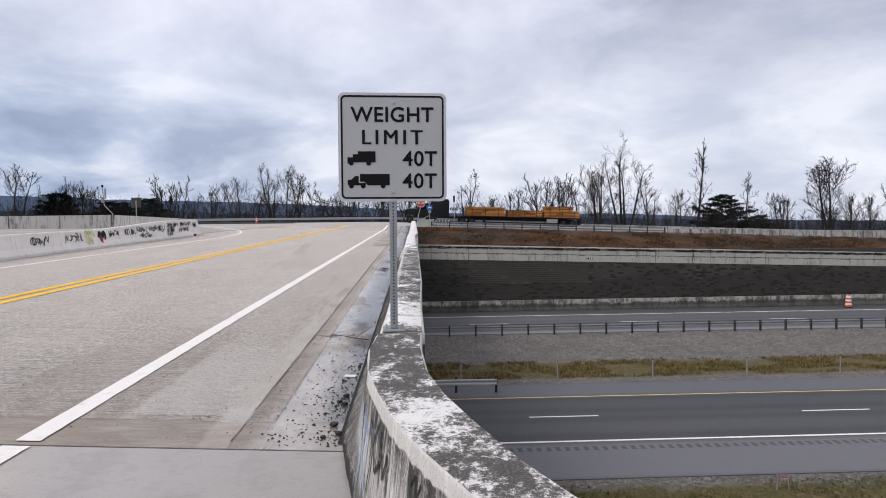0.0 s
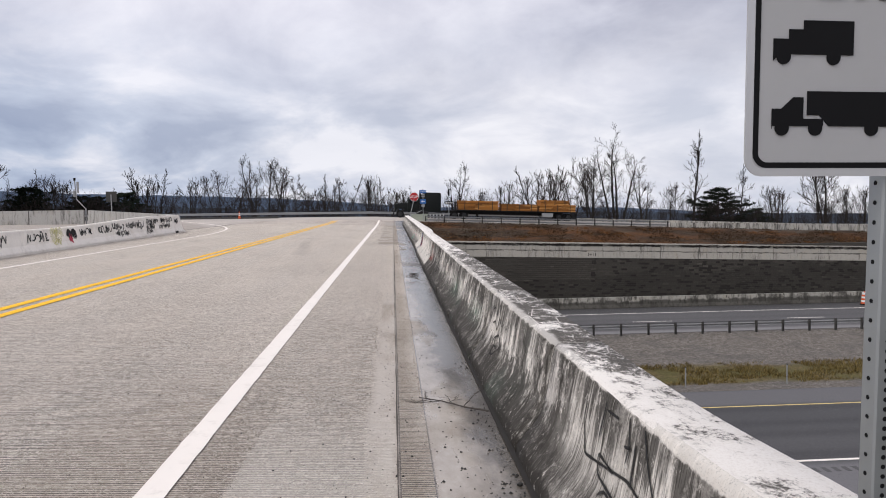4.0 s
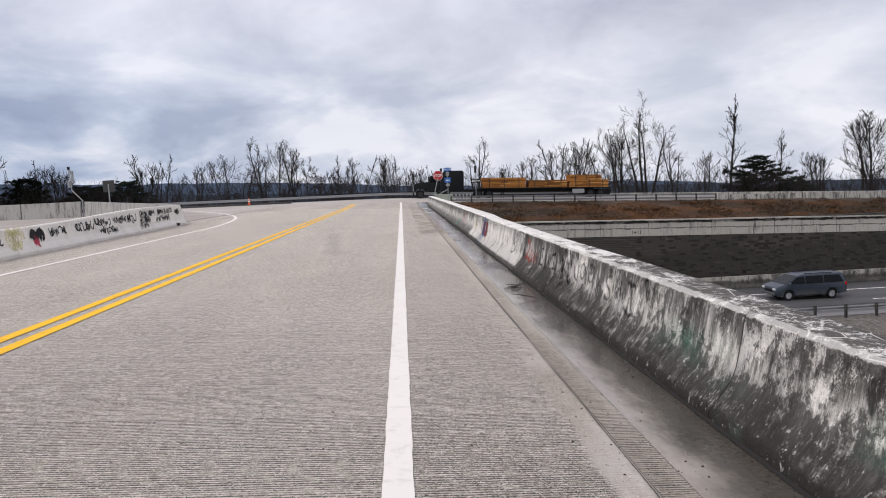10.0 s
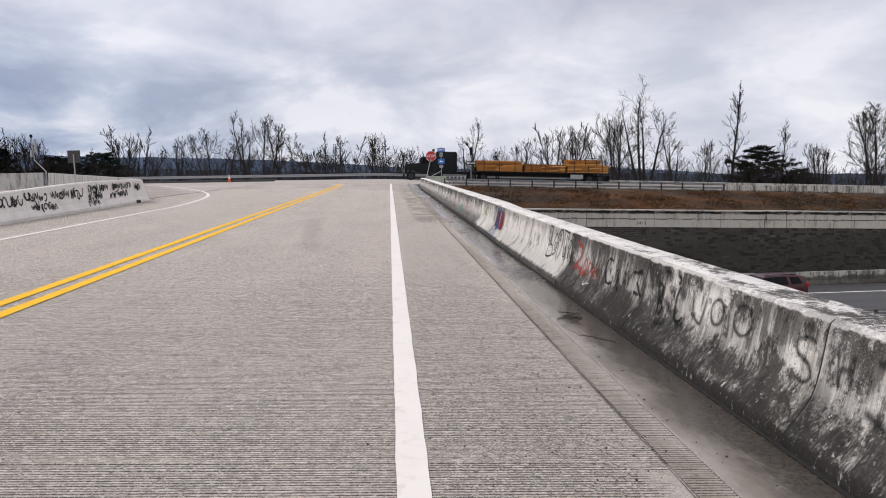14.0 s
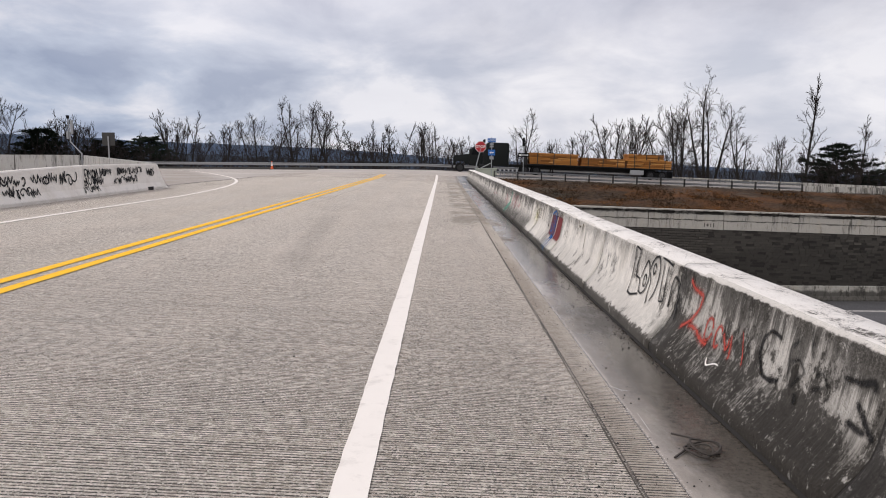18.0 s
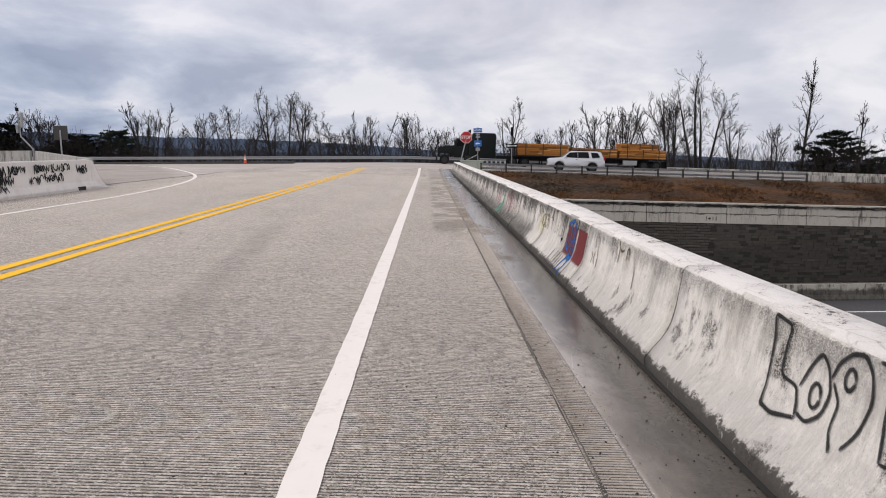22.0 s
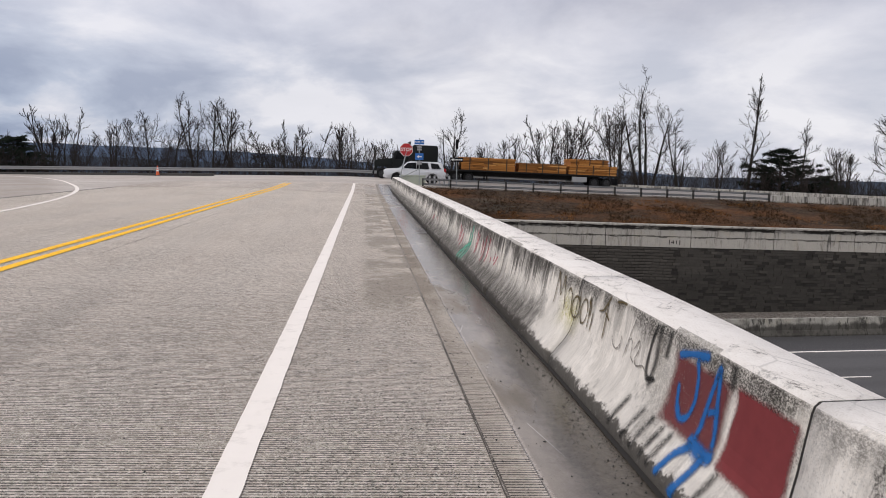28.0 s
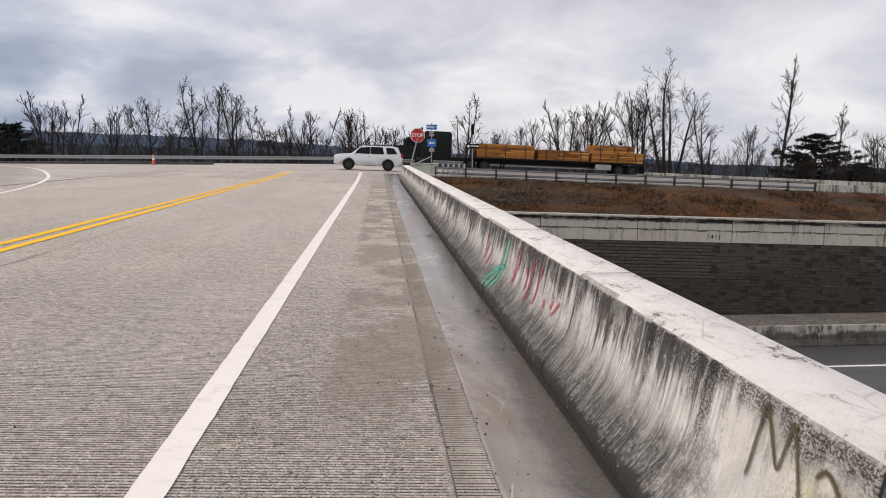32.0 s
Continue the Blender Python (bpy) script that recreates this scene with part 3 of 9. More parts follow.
def lichen_top(name="lichen_concrete"):
    """Top of the barrier: black lichen broken by pale cracks on the old lengths, chalky white further on."""
    g = Graph(name)
    x, y = g.axis(0), g.axis(1)
    yw = g.math("ADD", y, g.math("MULTIPLY", g.math("SUBTRACT", g.noise(0.8, 5, 0.6), 0.5), 2.0))
    a = g.noise(26, 12, 0.90)
    b = g.noise(2.8, 10, 0.80, (1.4, 0.8, 1))
    fine = g.noise(85, 5, 0.8)
    pale = g.ramp(fine, [(0.28, (0.58, 0.53, 0.48)), (0.45, (0.83, 0.785, 0.735)), (0.75, (0.90, 0.87, 0.83))])
    dark = g.ramp(fine, [(0.34, (0.012, 0.010, 0.009)), (0.52, (0.060, 0.053, 0.046)), (0.70, (0.21, 0.19, 0.165))])
    # how far the growth reaches: sparse on the wing, thick on the old lengths, thin past them
    thr = g.math("ADD", 0.452, g.math("MULTIPLY", g.step(yw, 13.0, 21.0), 0.100))
    thr = g.math("ADD", thr, g.math("MULTIPLY", g.math("SUBTRACT", 1.0, g.step(y, 1.0, 2.0)), 0.032))
    thr = g.math("ADD", thr, g.math("MULTIPLY", g.window(yw, 2.1, 4.3, 0.4), 0.075))
    thr = g.math("SUBTRACT", thr, g.math("MULTIPLY", g.window(yw, 0.3, 1.9, 0.6), 0.046))
    amt = g.math("ADD", g.math("MULTIPLY", a, 0.48), g.math("MULTIPLY", b, 0.52))
    m = g.step(g.math("SUBTRACT", amt, thr), -0.004, 0.034)
    col = g.mix(g.math("MULTIPLY", g.step(b, 0.42, 0.62), 0.35), pale, (0.58, 0.525, 0.47))
    col = g.mix(g.math("MULTIPLY", m, 0.93), col, dark)
    # pale lime in the cracks of the dark stretch, dark hairlines in the clean one
    web = g.voronoi(4.2, (1.2, 0.55, 1), "DISTANCE_TO_EDGE")
    crack = g.math("MULTIPLY", g.math("SUBTRACT", 1.0, g.step(g.math("ADD", web, g.math("MULTIPLY", g.math("SUBTRACT", a, 0.5), 0.06)), 0.008, 0.030)), g.step(g.noise(1.3, 5, 0.6, (1, 1, 1), (4, 4, 0)), 0.44, 0.54))
    old = g.window(yw, 4.6, 15.0, 0.6)
    col = g.mix(g.math("MULTIPLY", g.math("MULTIPLY", crack, old), 0.85), col, pale)
    col = g.mix(g.math("MULTIPLY", g.math("MULTIPLY", crack, g.step(yw, 16.0, 20.0)), 0.22), col, dark)
    arris = g.math("SUBTRACT", 1.0, g.step(g.math("ADD", x, g.math("MULTIPLY", g.math("SUBTRACT", g.noise(6.0, 8, 0.75), 0.5), 0.22)), 0.335, 0.375))
    col = g.mix(g.math("MULTIPLY", g.math("MULTIPLY", arris, g.step(y, 2.0, 2.4)), 0.50), col, pale)
    return g.done(col, 0.93, 0, g.bump(g.math("ADD", a, fine), 0.8, 0.006), 0.2)


def asphalt(name, base, tracks):
    """Dark highway asphalt, with paler wheel paths along the x axis."""
    g = Graph(name)
    y = g.axis(1)
    grain = g.noise(60, 4, 0.7)
    blot = g.noise(0.25, 6, 0.6, (0.12, 1, 1))
    col = g.ramp(blot, [(0.3, tuple(c * 0.75 for c in base)), (0.7, tuple(c * 1.3 for c in base))])
    for a, b, f in tracks:
        col = g.mix(g.math("MULTIPLY", g.window(y, a, b, 0.35), abs(f)), col, tuple(c * (2.6 if f > 0 else 0.35) for c in base))
    col = g.mix(g.math("MULTIPLY", g.step(grain, 0.58, 0.72), 0.5), col, tuple(c * 2.0 for c in base))
    chip = g.noise(16, 8, 0.9)
    col = g.mix(g.math("MULTIPLY", g.step(chip, 0.53, 0.62), 0.55), col, tuple(c * 2.6 for c in base))
    col = g.mix(g.math("MULTIPLY", g.math("SUBTRACT", 1.0, g.step(chip, 0.38, 0.47)), 0.6), col, tuple(c * 0.35 for c in base))
    rough = g.math("ADD", 0.55, g.math("MULTIPLY", blot, 0.3))
    return g.done(col, rough, 0, g.bump(grain, 0.5, 0.004), 0.4)


def ground_mix():
    """Grass, gravel and brown winter slope, by where on the land it lies."""
    g = Graph("winter_ground")
    x, y = g.axis(0), g.axis(1)
    wob = g.math("MULTIPLY", g.math("SUBTRACT", g.noise(0.35, 6, 0.6), 0.5), 2.2)
    yw = g.math("ADD", y, wob)
    gravel = g.ramp(g.noise(5, 11, 0.95), [(0.38, (0.034, 0.029, 0.024)), (0.5, (0.150, 0.132, 0.114)), (0.60, (0.40, 0.365, 0.330))])
    gravel = g.mix(g.math("MULTIPLY", g.step(g.noise(0.5, 5, 0.6), 0.45, 0.65), 0.4), gravel, (0.10, 0.095, 0.09))
    grass = g.ramp(g.noise(4, 10, 0.93), [(0.38, (0.024, 0.021, 0.010)), (0.5, (0.120, 0.092, 0.040)), (0.60, (0.27, 0.200, 0.100))])
    grass = g.mix(g.step(g.noise(0.45, 5, 0.6), 0.42, 0.62), grass, g.ramp(g.noise(7, 6, 0.7), [(0.35, (0.062, 0.056, 0.020)), (0.65, (0.160, 0.138, 0.052))]))
    brown = g.ramp(g.noise(2.6, 9, 0.85, (1, 1.8, 1)), [(0.36, (0.010, 0.008, 0.006)), (0.5, (0.044, 0.029, 0.019)), (0.64, (0.110, 0.070, 0.040))])
    rust = g.ramp(g.noise(3.2, 9, 0.82, (1, 1.8, 1)), [(0.36, (0.024, 0.012, 0.007)), (0.64, (0.165, 0.072, 0.027))])
    brown = g.mix(g.step(g.noise(0.16, 5, 0.6, (0.6, 2.0, 1)), 0.46, 0.64), brown, rust)
    greyb = g.ramp(g.noise(7, 7, 0.75), [(0.3, (0.05, 0.047, 0.042)), (0.7, (0.15, 0.14, 0.12))])
    brown = g.mix(g.math("MULTIPLY", g.step(g.noise(0.25, 5, 0.6, (0.5, 2.0, 1), (5, 5, 0)), 0.50, 0.64), 0.45), brown, greyb)
    col = g.mix(g.window(yw, 34.6, 39.4, 0.5), gravel, grass)
    col = g.mix(g.math("SUBTRACT", 1.0, g.step(yw, 18.2, 19.0)), col, grass)
    col = g.mix(g.step(y, 70.0, 70.1), col, brown)
    wood = g.ramp(g.noise(1.5, 7, 0.8), [(0.3, (0.035, 0.028, 0.022)), (0.7, (0.12, 0.09, 0.065))])
    col = g.mix(g.step(yw, 100, 106), col, wood)
    h = g.math("ADD", g.noise(10, 8, 0.8), g.noise(2.2, 4, 0.6))
    return g.done(col, 0.95, 0, g.bump(h, 0.9, 0.08), 0.2)


M = {}
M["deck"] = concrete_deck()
M["deck_ridge"] = concrete_deck("pale_ridges", False)
M["junction"] = junction_concrete()
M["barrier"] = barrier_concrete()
M["barrier_left"] = barrier_concrete("chalky_barrier", False)
M["top"] = lichen_top()
M["parapet"] = stained_concrete("cast_beam", (0.46, 0.44, 0.40), (0.040, 0.037, 0.033), 0.62, True, vary=True, width=0.6)
M["fascia"] = stained_concrete("beam_face", (0.45, 0.425, 0.38), (0.040, 0.037, 0.033), 0.22, True, vary=True, width=0.6, rim=(1.70, 0.030, 5.0))
M["foot"] = stained_concrete("foot_barrier", (0.37, 0.355, 0.315), (0.040, 0.037, 0.032), 0.75, True, vary=True, width=2.0, base=-6.72)
M["plain_concrete"] = stained_concrete("grey_concrete", (0.40, 0.39, 0.37), (0.08, 0.075, 0.07), 0.4, False)
M["near_asphalt"] = asphalt("dark_asphalt", (0.058, 0.056, 0.058), ((23.6, 24.4, -0.4), (25.9, 26.6, -0.4), (27.3, 27.9, -0.5), (29.2, 29.8, -0.5), (19.5, 23.1, 0.95), (30.2, 32.6, 0.60)))
M["far_asphalt"] = asphalt("aged_asphalt", (0.072, 0.069, 0.069), ((49.6, 50.4, -0.3), (51.2, 51.9, -0.3), (53.2, 53.9, -0.3), (55.4, 56.0, -0.3), (56.9, 59.8, -0.75), (47.6, 48.9, 1.0)))
M["ground"] = ground_mix()
M["white_paint"] = plain("white_road_paint", (0.86, 0.80, 0.735), 0.75, 0, 0.06, 9, 0.3, 0.3, (0.72, 0.665, 0.605))
M["yellow_paint"] = plain("yellow_road_paint", (0.98, 0.53, 0.030), 0.8, 0, 0.08, 9, 0.3, 0.2, (0.68, 0.37, 0.05))
M["pale_yellow"] = plain("worn_yellow_paint", (0.72, 0.55, 0.22), 0.8, 0, 0.12, 5, 0.3, 0.2, (0.40, 0.32, 0.16))
M["galv"] = plain("galvanised_steel", (0.46, 0.465, 0.47), 0.55, 0.25, 0.15, 5, 0.1)
M["dull_galv"] = plain("weathered_steel", (0.30, 0.305, 0.31), 0.65, 0.2, 0.2, 4, 0.15)
M["old_galv"] = plain("dull_old_steel", (0.27, 0.273, 0.277), 0.65, 0.15, 0.25, 3, 0.1, 0.3)
M["post_dark"] = plain("weathered_dark_post", (0.062, 0.060, 0.057), 0.8, 0, 0.3, 3, 0.1, 0.2)
M["dark"] = plain("black_rubber", (0.012, 0.012, 0.012), 0.85, spec=0.15)
M["black_paint"] = plain("black_paint", (0.008, 0.008, 0.009), 0.7, spec=0.12)


# ---- mesh tools ----
def obj(name, bm, material, parent=None, smooth=False):
    me = bpy.data.meshes.new(name)
    bm.to_mesh(me)
    bm.free()
    for m in (material if isinstance(material, (list, tuple)) else [material]):
        me.materials.append(m)
    if smooth:
        me.polygons.foreach_set("use_smooth", [True] * len(me.polygons))
    ob = new(name, me)
    ob.parent = parent
    return ob


def part(name, bm, material, parent, label="", smooth=False):
    ob = obj(name, bm, material, parent, smooth)
    return tagged(ob, label)


def empty(name, m=None):
    e = new(name)
    e.empty_display_size = 0.2
    if m is not None:
        e.matrix_basis = m
    return e


def box(bm, c, s, bevel=0.0, seg=1):
    r = bmesh.ops.create_cube(bm, size=1.0, matrix=Matrix.Translation(c) @ Matrix.Diagonal((*s, 1)))
    if bevel:
        es = {e for v in r["verts"] for e in v.link_edges}
        bmesh.ops.bevel(bm, geom=list(es), offset=bevel, segments=seg, affect="EDGES", profile=0.5)
    return bm


def boxm(c, s, bevel=0.0, seg=1):
    return box(bmesh.new(), c, s, bevel, seg)


def tube(bm, p, q, r0, r1=None, seg=8, cap=True):
    p, q = Vector(p), Vector(q)
    r1 = r0 if r1 is None else r1
    d = (q - p).normalized()
    u = d.orthogonal().normalized()
    v = d.cross(u)
    a, b = [], []
    for i in range(seg):
        w = u * math.cos(2 * math.pi * i / seg) + v * math.sin(2 * math.pi * i / seg)
        a.append(bm.verts.new(p + w * r0))
        b.append(bm.verts.new(q + w * r1))
    for i in range(seg):
        j = (i + 1) % seg
        bm.faces.new((a[i], a[j], b[j], b[i]))
    if cap:
        bm.faces.new(a[::-1])
        bm.faces.new(b)
    return bm


def rings(bm, loops, closed=True, caps=True):
    """Skin through rings of equally many points."""
    vs = [[bm.verts.new(p) for p in loop] for loop in loops]
    n = len(vs[0])
    for a, b in zip(vs, vs[1:]):
        for i in range(n if closed else n - 1):
            j = (i + 1) % n
            bm.faces.new((a[i], a[j], b[j], b[i]))
    if caps and closed:
        bm.faces.new(vs[0][::-1])
        bm.faces.new(vs[-1])
    return bm


def prism(bm, pts, a, b, axis="y"):
    """A flat outline (u, v) drawn out from a to b along an axis."""
    def at(u, v, w):
        return {"y": (u, w, v), "x": (w, u, v), "z": (u, v, w)}[axis]
    lo = [bm.verts.new(at(u, v, a)) for u, v in pts]
    hi = [bm.verts.new(at(u, v, b)) for u, v in pts]
    n = len(pts)
    for i in range(n):
        j = (i + 1) % n
        bm.faces.new((lo[i], lo[j], hi[j], hi[i]))
    bm.faces.new(lo[::-1])
    bm.faces.new(hi)
    bmesh.ops.recalc_face_normals(bm, faces=bm.faces)
    return bm


def structure(ob, label, category):
    return tagged(ob, label, category, kind="structure")


# ---- lie of the land ----
SL = 0.0463


def deck_z(x):
    """The deck rises from the gutter to a crown past the centre line."""
    return -SL * max(x, -9.0)


def cross_z(x):
    return 0.30 - 0.037 * x if x > -4 else 0.448 + 0.003 * min(-4 - x, 40)


def top_z(x, y):
    """Height of the upper road: bridge deck, then the crossroad at its far end."""
    k = min(1.0, max(0.0, (y - 66.0) / 14.0))
    k = k * k * (3 - 2 * k)
    if x < -14:
        k = max(k, min(1.0, (-14 - x) / 30.0))
    return deck_z(x) * (1 - k) + cross_z(x) * k


def fascia_z(x):
    return -1.70 - 0.030 * (x - 5.0)


LOW = -7.2


def land_z(x, y):
    if y < 0:
        z = -0.55 if -14.0 < x < 1.2 else -1.3
        return z
    if y < 12:
        return -1.3 + (LOW + 1.3) * y / 12
    if y < 59:
        z = LOW - 0.03
        if 32.6 < y < 47.0:
            z -= 0.35 * math.sin(math.pi * (y - 32.6) / 14.4)
        return z
    if y < 70.3:
        return LOW - 0.03 - 0.9 * min(1, (y - 60) / 4) if y > 60 else LOW - 0.03
    a = fascia_z(max(-80, min(90, x))) - 0.06
    b = cross_z(max(-80, min(90, x))) - 0.14
    if y < 75.5:
        return a + (b - 0.05 - a) * (y - 70.3) / 5.2
    if y < 100.5:
        return b
    if y < 125:
        return b - 3.0 * (y - 100.5) / 24.5
    return b - 3.0 - min(45.0, (y - 125) * 0.06)


def grid_sheet(name, xs, ys, zf, material, thick=0.0):
    verts = [(x, y, zf(x, y)) for y in ys for x in xs]
    n = len(xs)
    faces = [(j * n + i, j * n + i + 1, (j + 1) * n + i + 1, (j + 1) * n + i) for j in range(len(ys) - 1) for i in range(n - 1)]
    if thick:
        k = len(verts)
        verts += [(x, y, z - thick) for x, y, z in verts]
        faces += [tuple(k + v for v in reversed(f)) for f in faces]
        rim = [i for i in range(n)] + [j * n + n - 1 for j in range(1, len(ys))] + [(len(ys) - 1) * n + i for i in range(n - 2, -1, -1)] + [j * n for j in range(len(ys) - 2, 0, -1)]
        for a, b in zip(rim, rim[1:] + rim[:1]):
            faces.append((b, a, k + a, k + b))
    me = bpy.data.meshes.new(name)
    me.from_pydata(verts, [], faces)
    me.materials.append(material)
    me.polygons.foreach_set("use_smooth", [thick == 0.0] * len(me.polygons))
    return new(name, me)


def span(a, b, step):
    n = max(1, round((b - a) / step))
    return [a + (b - a) * i / n for i in range(n + 1)]


# ground, one sheet to the horizon
gx = [-3000, -1500, -700, -350, -200, -130] + span(-90, 100, 3.8) + [130, 200, 350, 700, 1500, 3000]
gy = [-600, -200, -60, -20, -3, -0.02, 0.02] + span(1, 12, 2) + [14, 16, 18] + span(19, 32.4, 2.2) + span(32.8, 46.8, 0.7) + [47.2, 50, 54, 59, 60.02] + span(61, 69.8, 1.6) + [70.28, 70.32] + span(70.6, 75.5, 0.5) + [76, 80, 85, 90, 95, 100.4] + span(101, 160, 5) + [200, 260, 350, 500, 800, 1300, 2000, 3000]


def rough_land(x, y):
    z = land_z(x, y)
    if 32.8 <= y <= 46.8 or 12 < y < 19:
        z += 0.10 * noise.noise(Vector((x * 0.4, y * 0.5, 0)))
    if 70.3 < y < 75.2:
        z += 0.16 * noise.noise(Vector((x * 0.35, y * 0.6, 3)))
    if y > 300:
        z -= 20
    return z


ground = structure(grid_sheet("ground", gx, gy, rough_land, M["ground"]), "winter ground of gravel, dull grass and brown slope", "ground")

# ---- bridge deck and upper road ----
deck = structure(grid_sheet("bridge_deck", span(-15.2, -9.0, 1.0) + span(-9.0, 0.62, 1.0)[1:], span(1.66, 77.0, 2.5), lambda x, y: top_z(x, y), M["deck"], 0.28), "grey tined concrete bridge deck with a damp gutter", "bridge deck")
approach = structure(grid_sheet("approach_slab", span(-15.2, -9.0, 1.2) + span(-9.0, 0.3, 1.2)[1:], span(-1.2, 1.63, 0.9), lambda x, y: top_z(x, y), M["junction"], 0.4), "worn concrete approach slab before the bridge joint", "road")
for ay, by, ax in ((-2.4, -1.2, 0.75), (-14.0, -2.4, 1.7)):
    structure(grid_sheet("approach_road", span(-15.2, -9.0, 1.2) + span(-9.0, ax, 1.2)[1:], span(ay, by, 1.2), lambda x, y: top_z(x, y), M["junction"], 0.4), "worn concrete approach road", "road")


crossroad = structure(grid_sheet("crossroad", span(-80, 90, 4), span(77.02, 99.4, 2.0), lambda x, y: top_z(x, y), M["junction"], 0.3), "worn grey crossroad at the end of the bridge", "road")
side_road = structure(grid_sheet("side_road", span(-80, -15.22, 3), span(46.0, 77.0, 2.4), lambda x, y: top_z(x, y), M["junction"], 0.3), "worn grey side road that bends away", "road")

for k, gxx in enumerate((-12.0, -8.5, -5.0, -1.5)):
    g_bm = bmesh.new()
    for y0, y1 in ((2.2, 34.0), (34.0, 69.6)):
        box(g_bm, (gxx, (y0 + y1) / 2, deck_z(gxx) - 0.95), (0.5, y1 - y0, 1.3), 0.05)
    structure(obj("bridge_girder", g_bm, M["plain_concrete"]), "concrete girder under the bridge deck", "girder")
pier_bm = box(box(bmesh.new(), (-6.6, 34.0, -1.9), (13.2, 1.3, 0.9), 0.08), (-6.6, 34.0, -8.2), (0.2, 0.2, 0.2))
pier = structure(obj("bridge_pier", pier_bm, M["plain_concrete"]), "concrete bridge pier with a cap beam", "pier")
for px in (-11.5, -6.6, -1.7):
    part("column", tube(bmesh.new(), (px, 34.0, -8.0), (px, 34.0, -2.3), 0.5, 0.5, 20), M["plain_concrete"], pier, smooth=True)
structure(obj("abutment_near", boxm((-6.3, 0.9, -4.2), (14.0, 1.5, 7.0), 0.04), M["plain_concrete"]), "concrete abutment under the near end", "abutment")
# ridges between the tined grooves, cast in one with the deck
tine_rnd = random.Random(12)
tv = [tuple(v.co) for v in deck.data.vertices]
tf = [tuple(q.vertices) for q in deck.data.polygons]
plain_faces = len(tf)
ty = 2.36
LANE_X = span(-14.9, -9.0, 1.1) + span(-9.0, -1.09, 1.1)[1:]
while ty < 66.0:
    for xs in (LANE_X + [-0.878], (-0.853, -0.635)):
        k = len(tv)
        w = 0.0165 + tine_rnd.uniform(-0.002, 0.002)
        for x in xs:
            z = top_z(x, ty)
            j, lift = tine_rnd.uniform(-0.0012, 0.0012), tine_rnd.uniform(0.0020, 0.0032)
            wj = w + tine_rnd.uniform(-0.002, 0.002)
            tv += [(x, ty + j, z), (x, ty + j + 0.002, z + lift), (x, ty + j + wj - 0.002, z + lift), (x, ty + j + wj, z)]
        for i in range(len(xs) - 1):
            a, b = k + 4 * i, k + 4 * i + 4
            tf += [(a, b, b + 1, a + 1), (a + 1, b + 1, b + 2, a + 2), (a + 2, b + 2, b + 3, a + 3)]
    ty += 0.0315 * tine_rnd.uniform(0.90, 1.10)
tine_me = bpy.data.meshes.new("bridge_deck")
tine_me.from_pydata(tv, [], tf)
tine_me.materials.append(M["deck"])
tine_me.materials.append(M["deck_ridge"])
tine_me.polygons.foreach_set("material_index", [int(i >= plain_faces) for i in range(len(tf))])
deck.data = tine_me

# ---- painted lines on the upper road ----


def stripe(name, pts, width, material, lift=0.011, zf=top_z, step=1.5):
    """A painted band that follows the road's surface along a line of points."""
    bm = bmesh.new()
    fine = []
    for a, b in zip(pts, pts[1:]):
        n = max(1, round(math.dist(a, b) / step))
        fine += [Vector(a).lerp(Vector(b), i / n) for i in range(n)]
    fine.append(Vector(pts[-1]))
    rows = []
    rnd = random.Random(len(pts) * 7 + round(width * 100))
    for i, p in enumerate(fine):
        d = (fine[min(i + 1, len(fine) - 1)] - fine[max(i - 1, 0)]).normalized()
        s = Vector((d.y, -d.x))
        w0, w1 = width / 2 + rnd.uniform(-1, 1) * 0.0045, width / 2 + rnd.uniform(-1, 1) * 0.0045
        row = []
        for off in (-w0, w1):
            q = p + s * off
            row.append(bm.verts.new((q.x, q.y, zf(q.x, q.y) + lift)))
        rows.append(row)
    for a, b in zip(rows, rows[1:]):
        bm.faces.new((a[0], a[1], b[1], b[0]))
    bmesh.ops.recalc_face_normals(bm, faces=bm.faces)
    for f in bm.faces:
        if f.normal.z < 0:
            f.normal_flip()
    return structure(obj(name, bm, material), "", "road marking")


def bezier(p0, p1, p2, p3, n=14):
    out = []
    for i in range(n + 1):
        t = i / n
        out.append(tuple((1 - t) ** 3 * a + 3 * (1 - t) ** 2 * t * b + 3 * (1 - t) * t * t * c + t ** 3 * d for a, b, c, d in zip(p0, p1, p2, p3)))
    return out


WL = -2.375
tagged(stripe("edge_line_right", [(WL, 1.72), (WL, 76.4)], 0.188, M["white_paint"], step=0.16), "solid white edge line painted on the deck")
tagged(stripe("edge_line_approach", [(WL - 0.35, -13.5), (WL - 0.05, -2.0), (WL - 0.02, 1.6)], 0.2, M["white_paint"], step=0.6), "worn white edge line on the approach slab")
tagged(stripe("stop_line", [(WL + 0.15, 76.35), (0.3, 76.35)], 0.16, M["white_paint"]), "white line across the end of the shoulder")
for off in (-0.16, 0.16):
    tagged(stripe("centre_line", [(-6.84 + off, -13.0), (-6.84 + off, 74.5)], 0.16, M["yellow_paint"], step=0.7), "yellow line of the double centre line")
LEFT_LINE = [(-10.5, -13.0), (-10.75, 20.0)] + bezier((-11.0, 39.5), (-11.8, 51.5), (-14.5, 60.5), (-20.8, 73.0)) + bezier((-20.8, 73.0), (-24.5, 80.3), (-29.0, 85.5), (-36.0, 91.0))[1:]
tagged(stripe("edge_line_left", LEFT_LINE, 0.17, M["white_paint"], step=0.8), "white edge line that curves off along the side road")

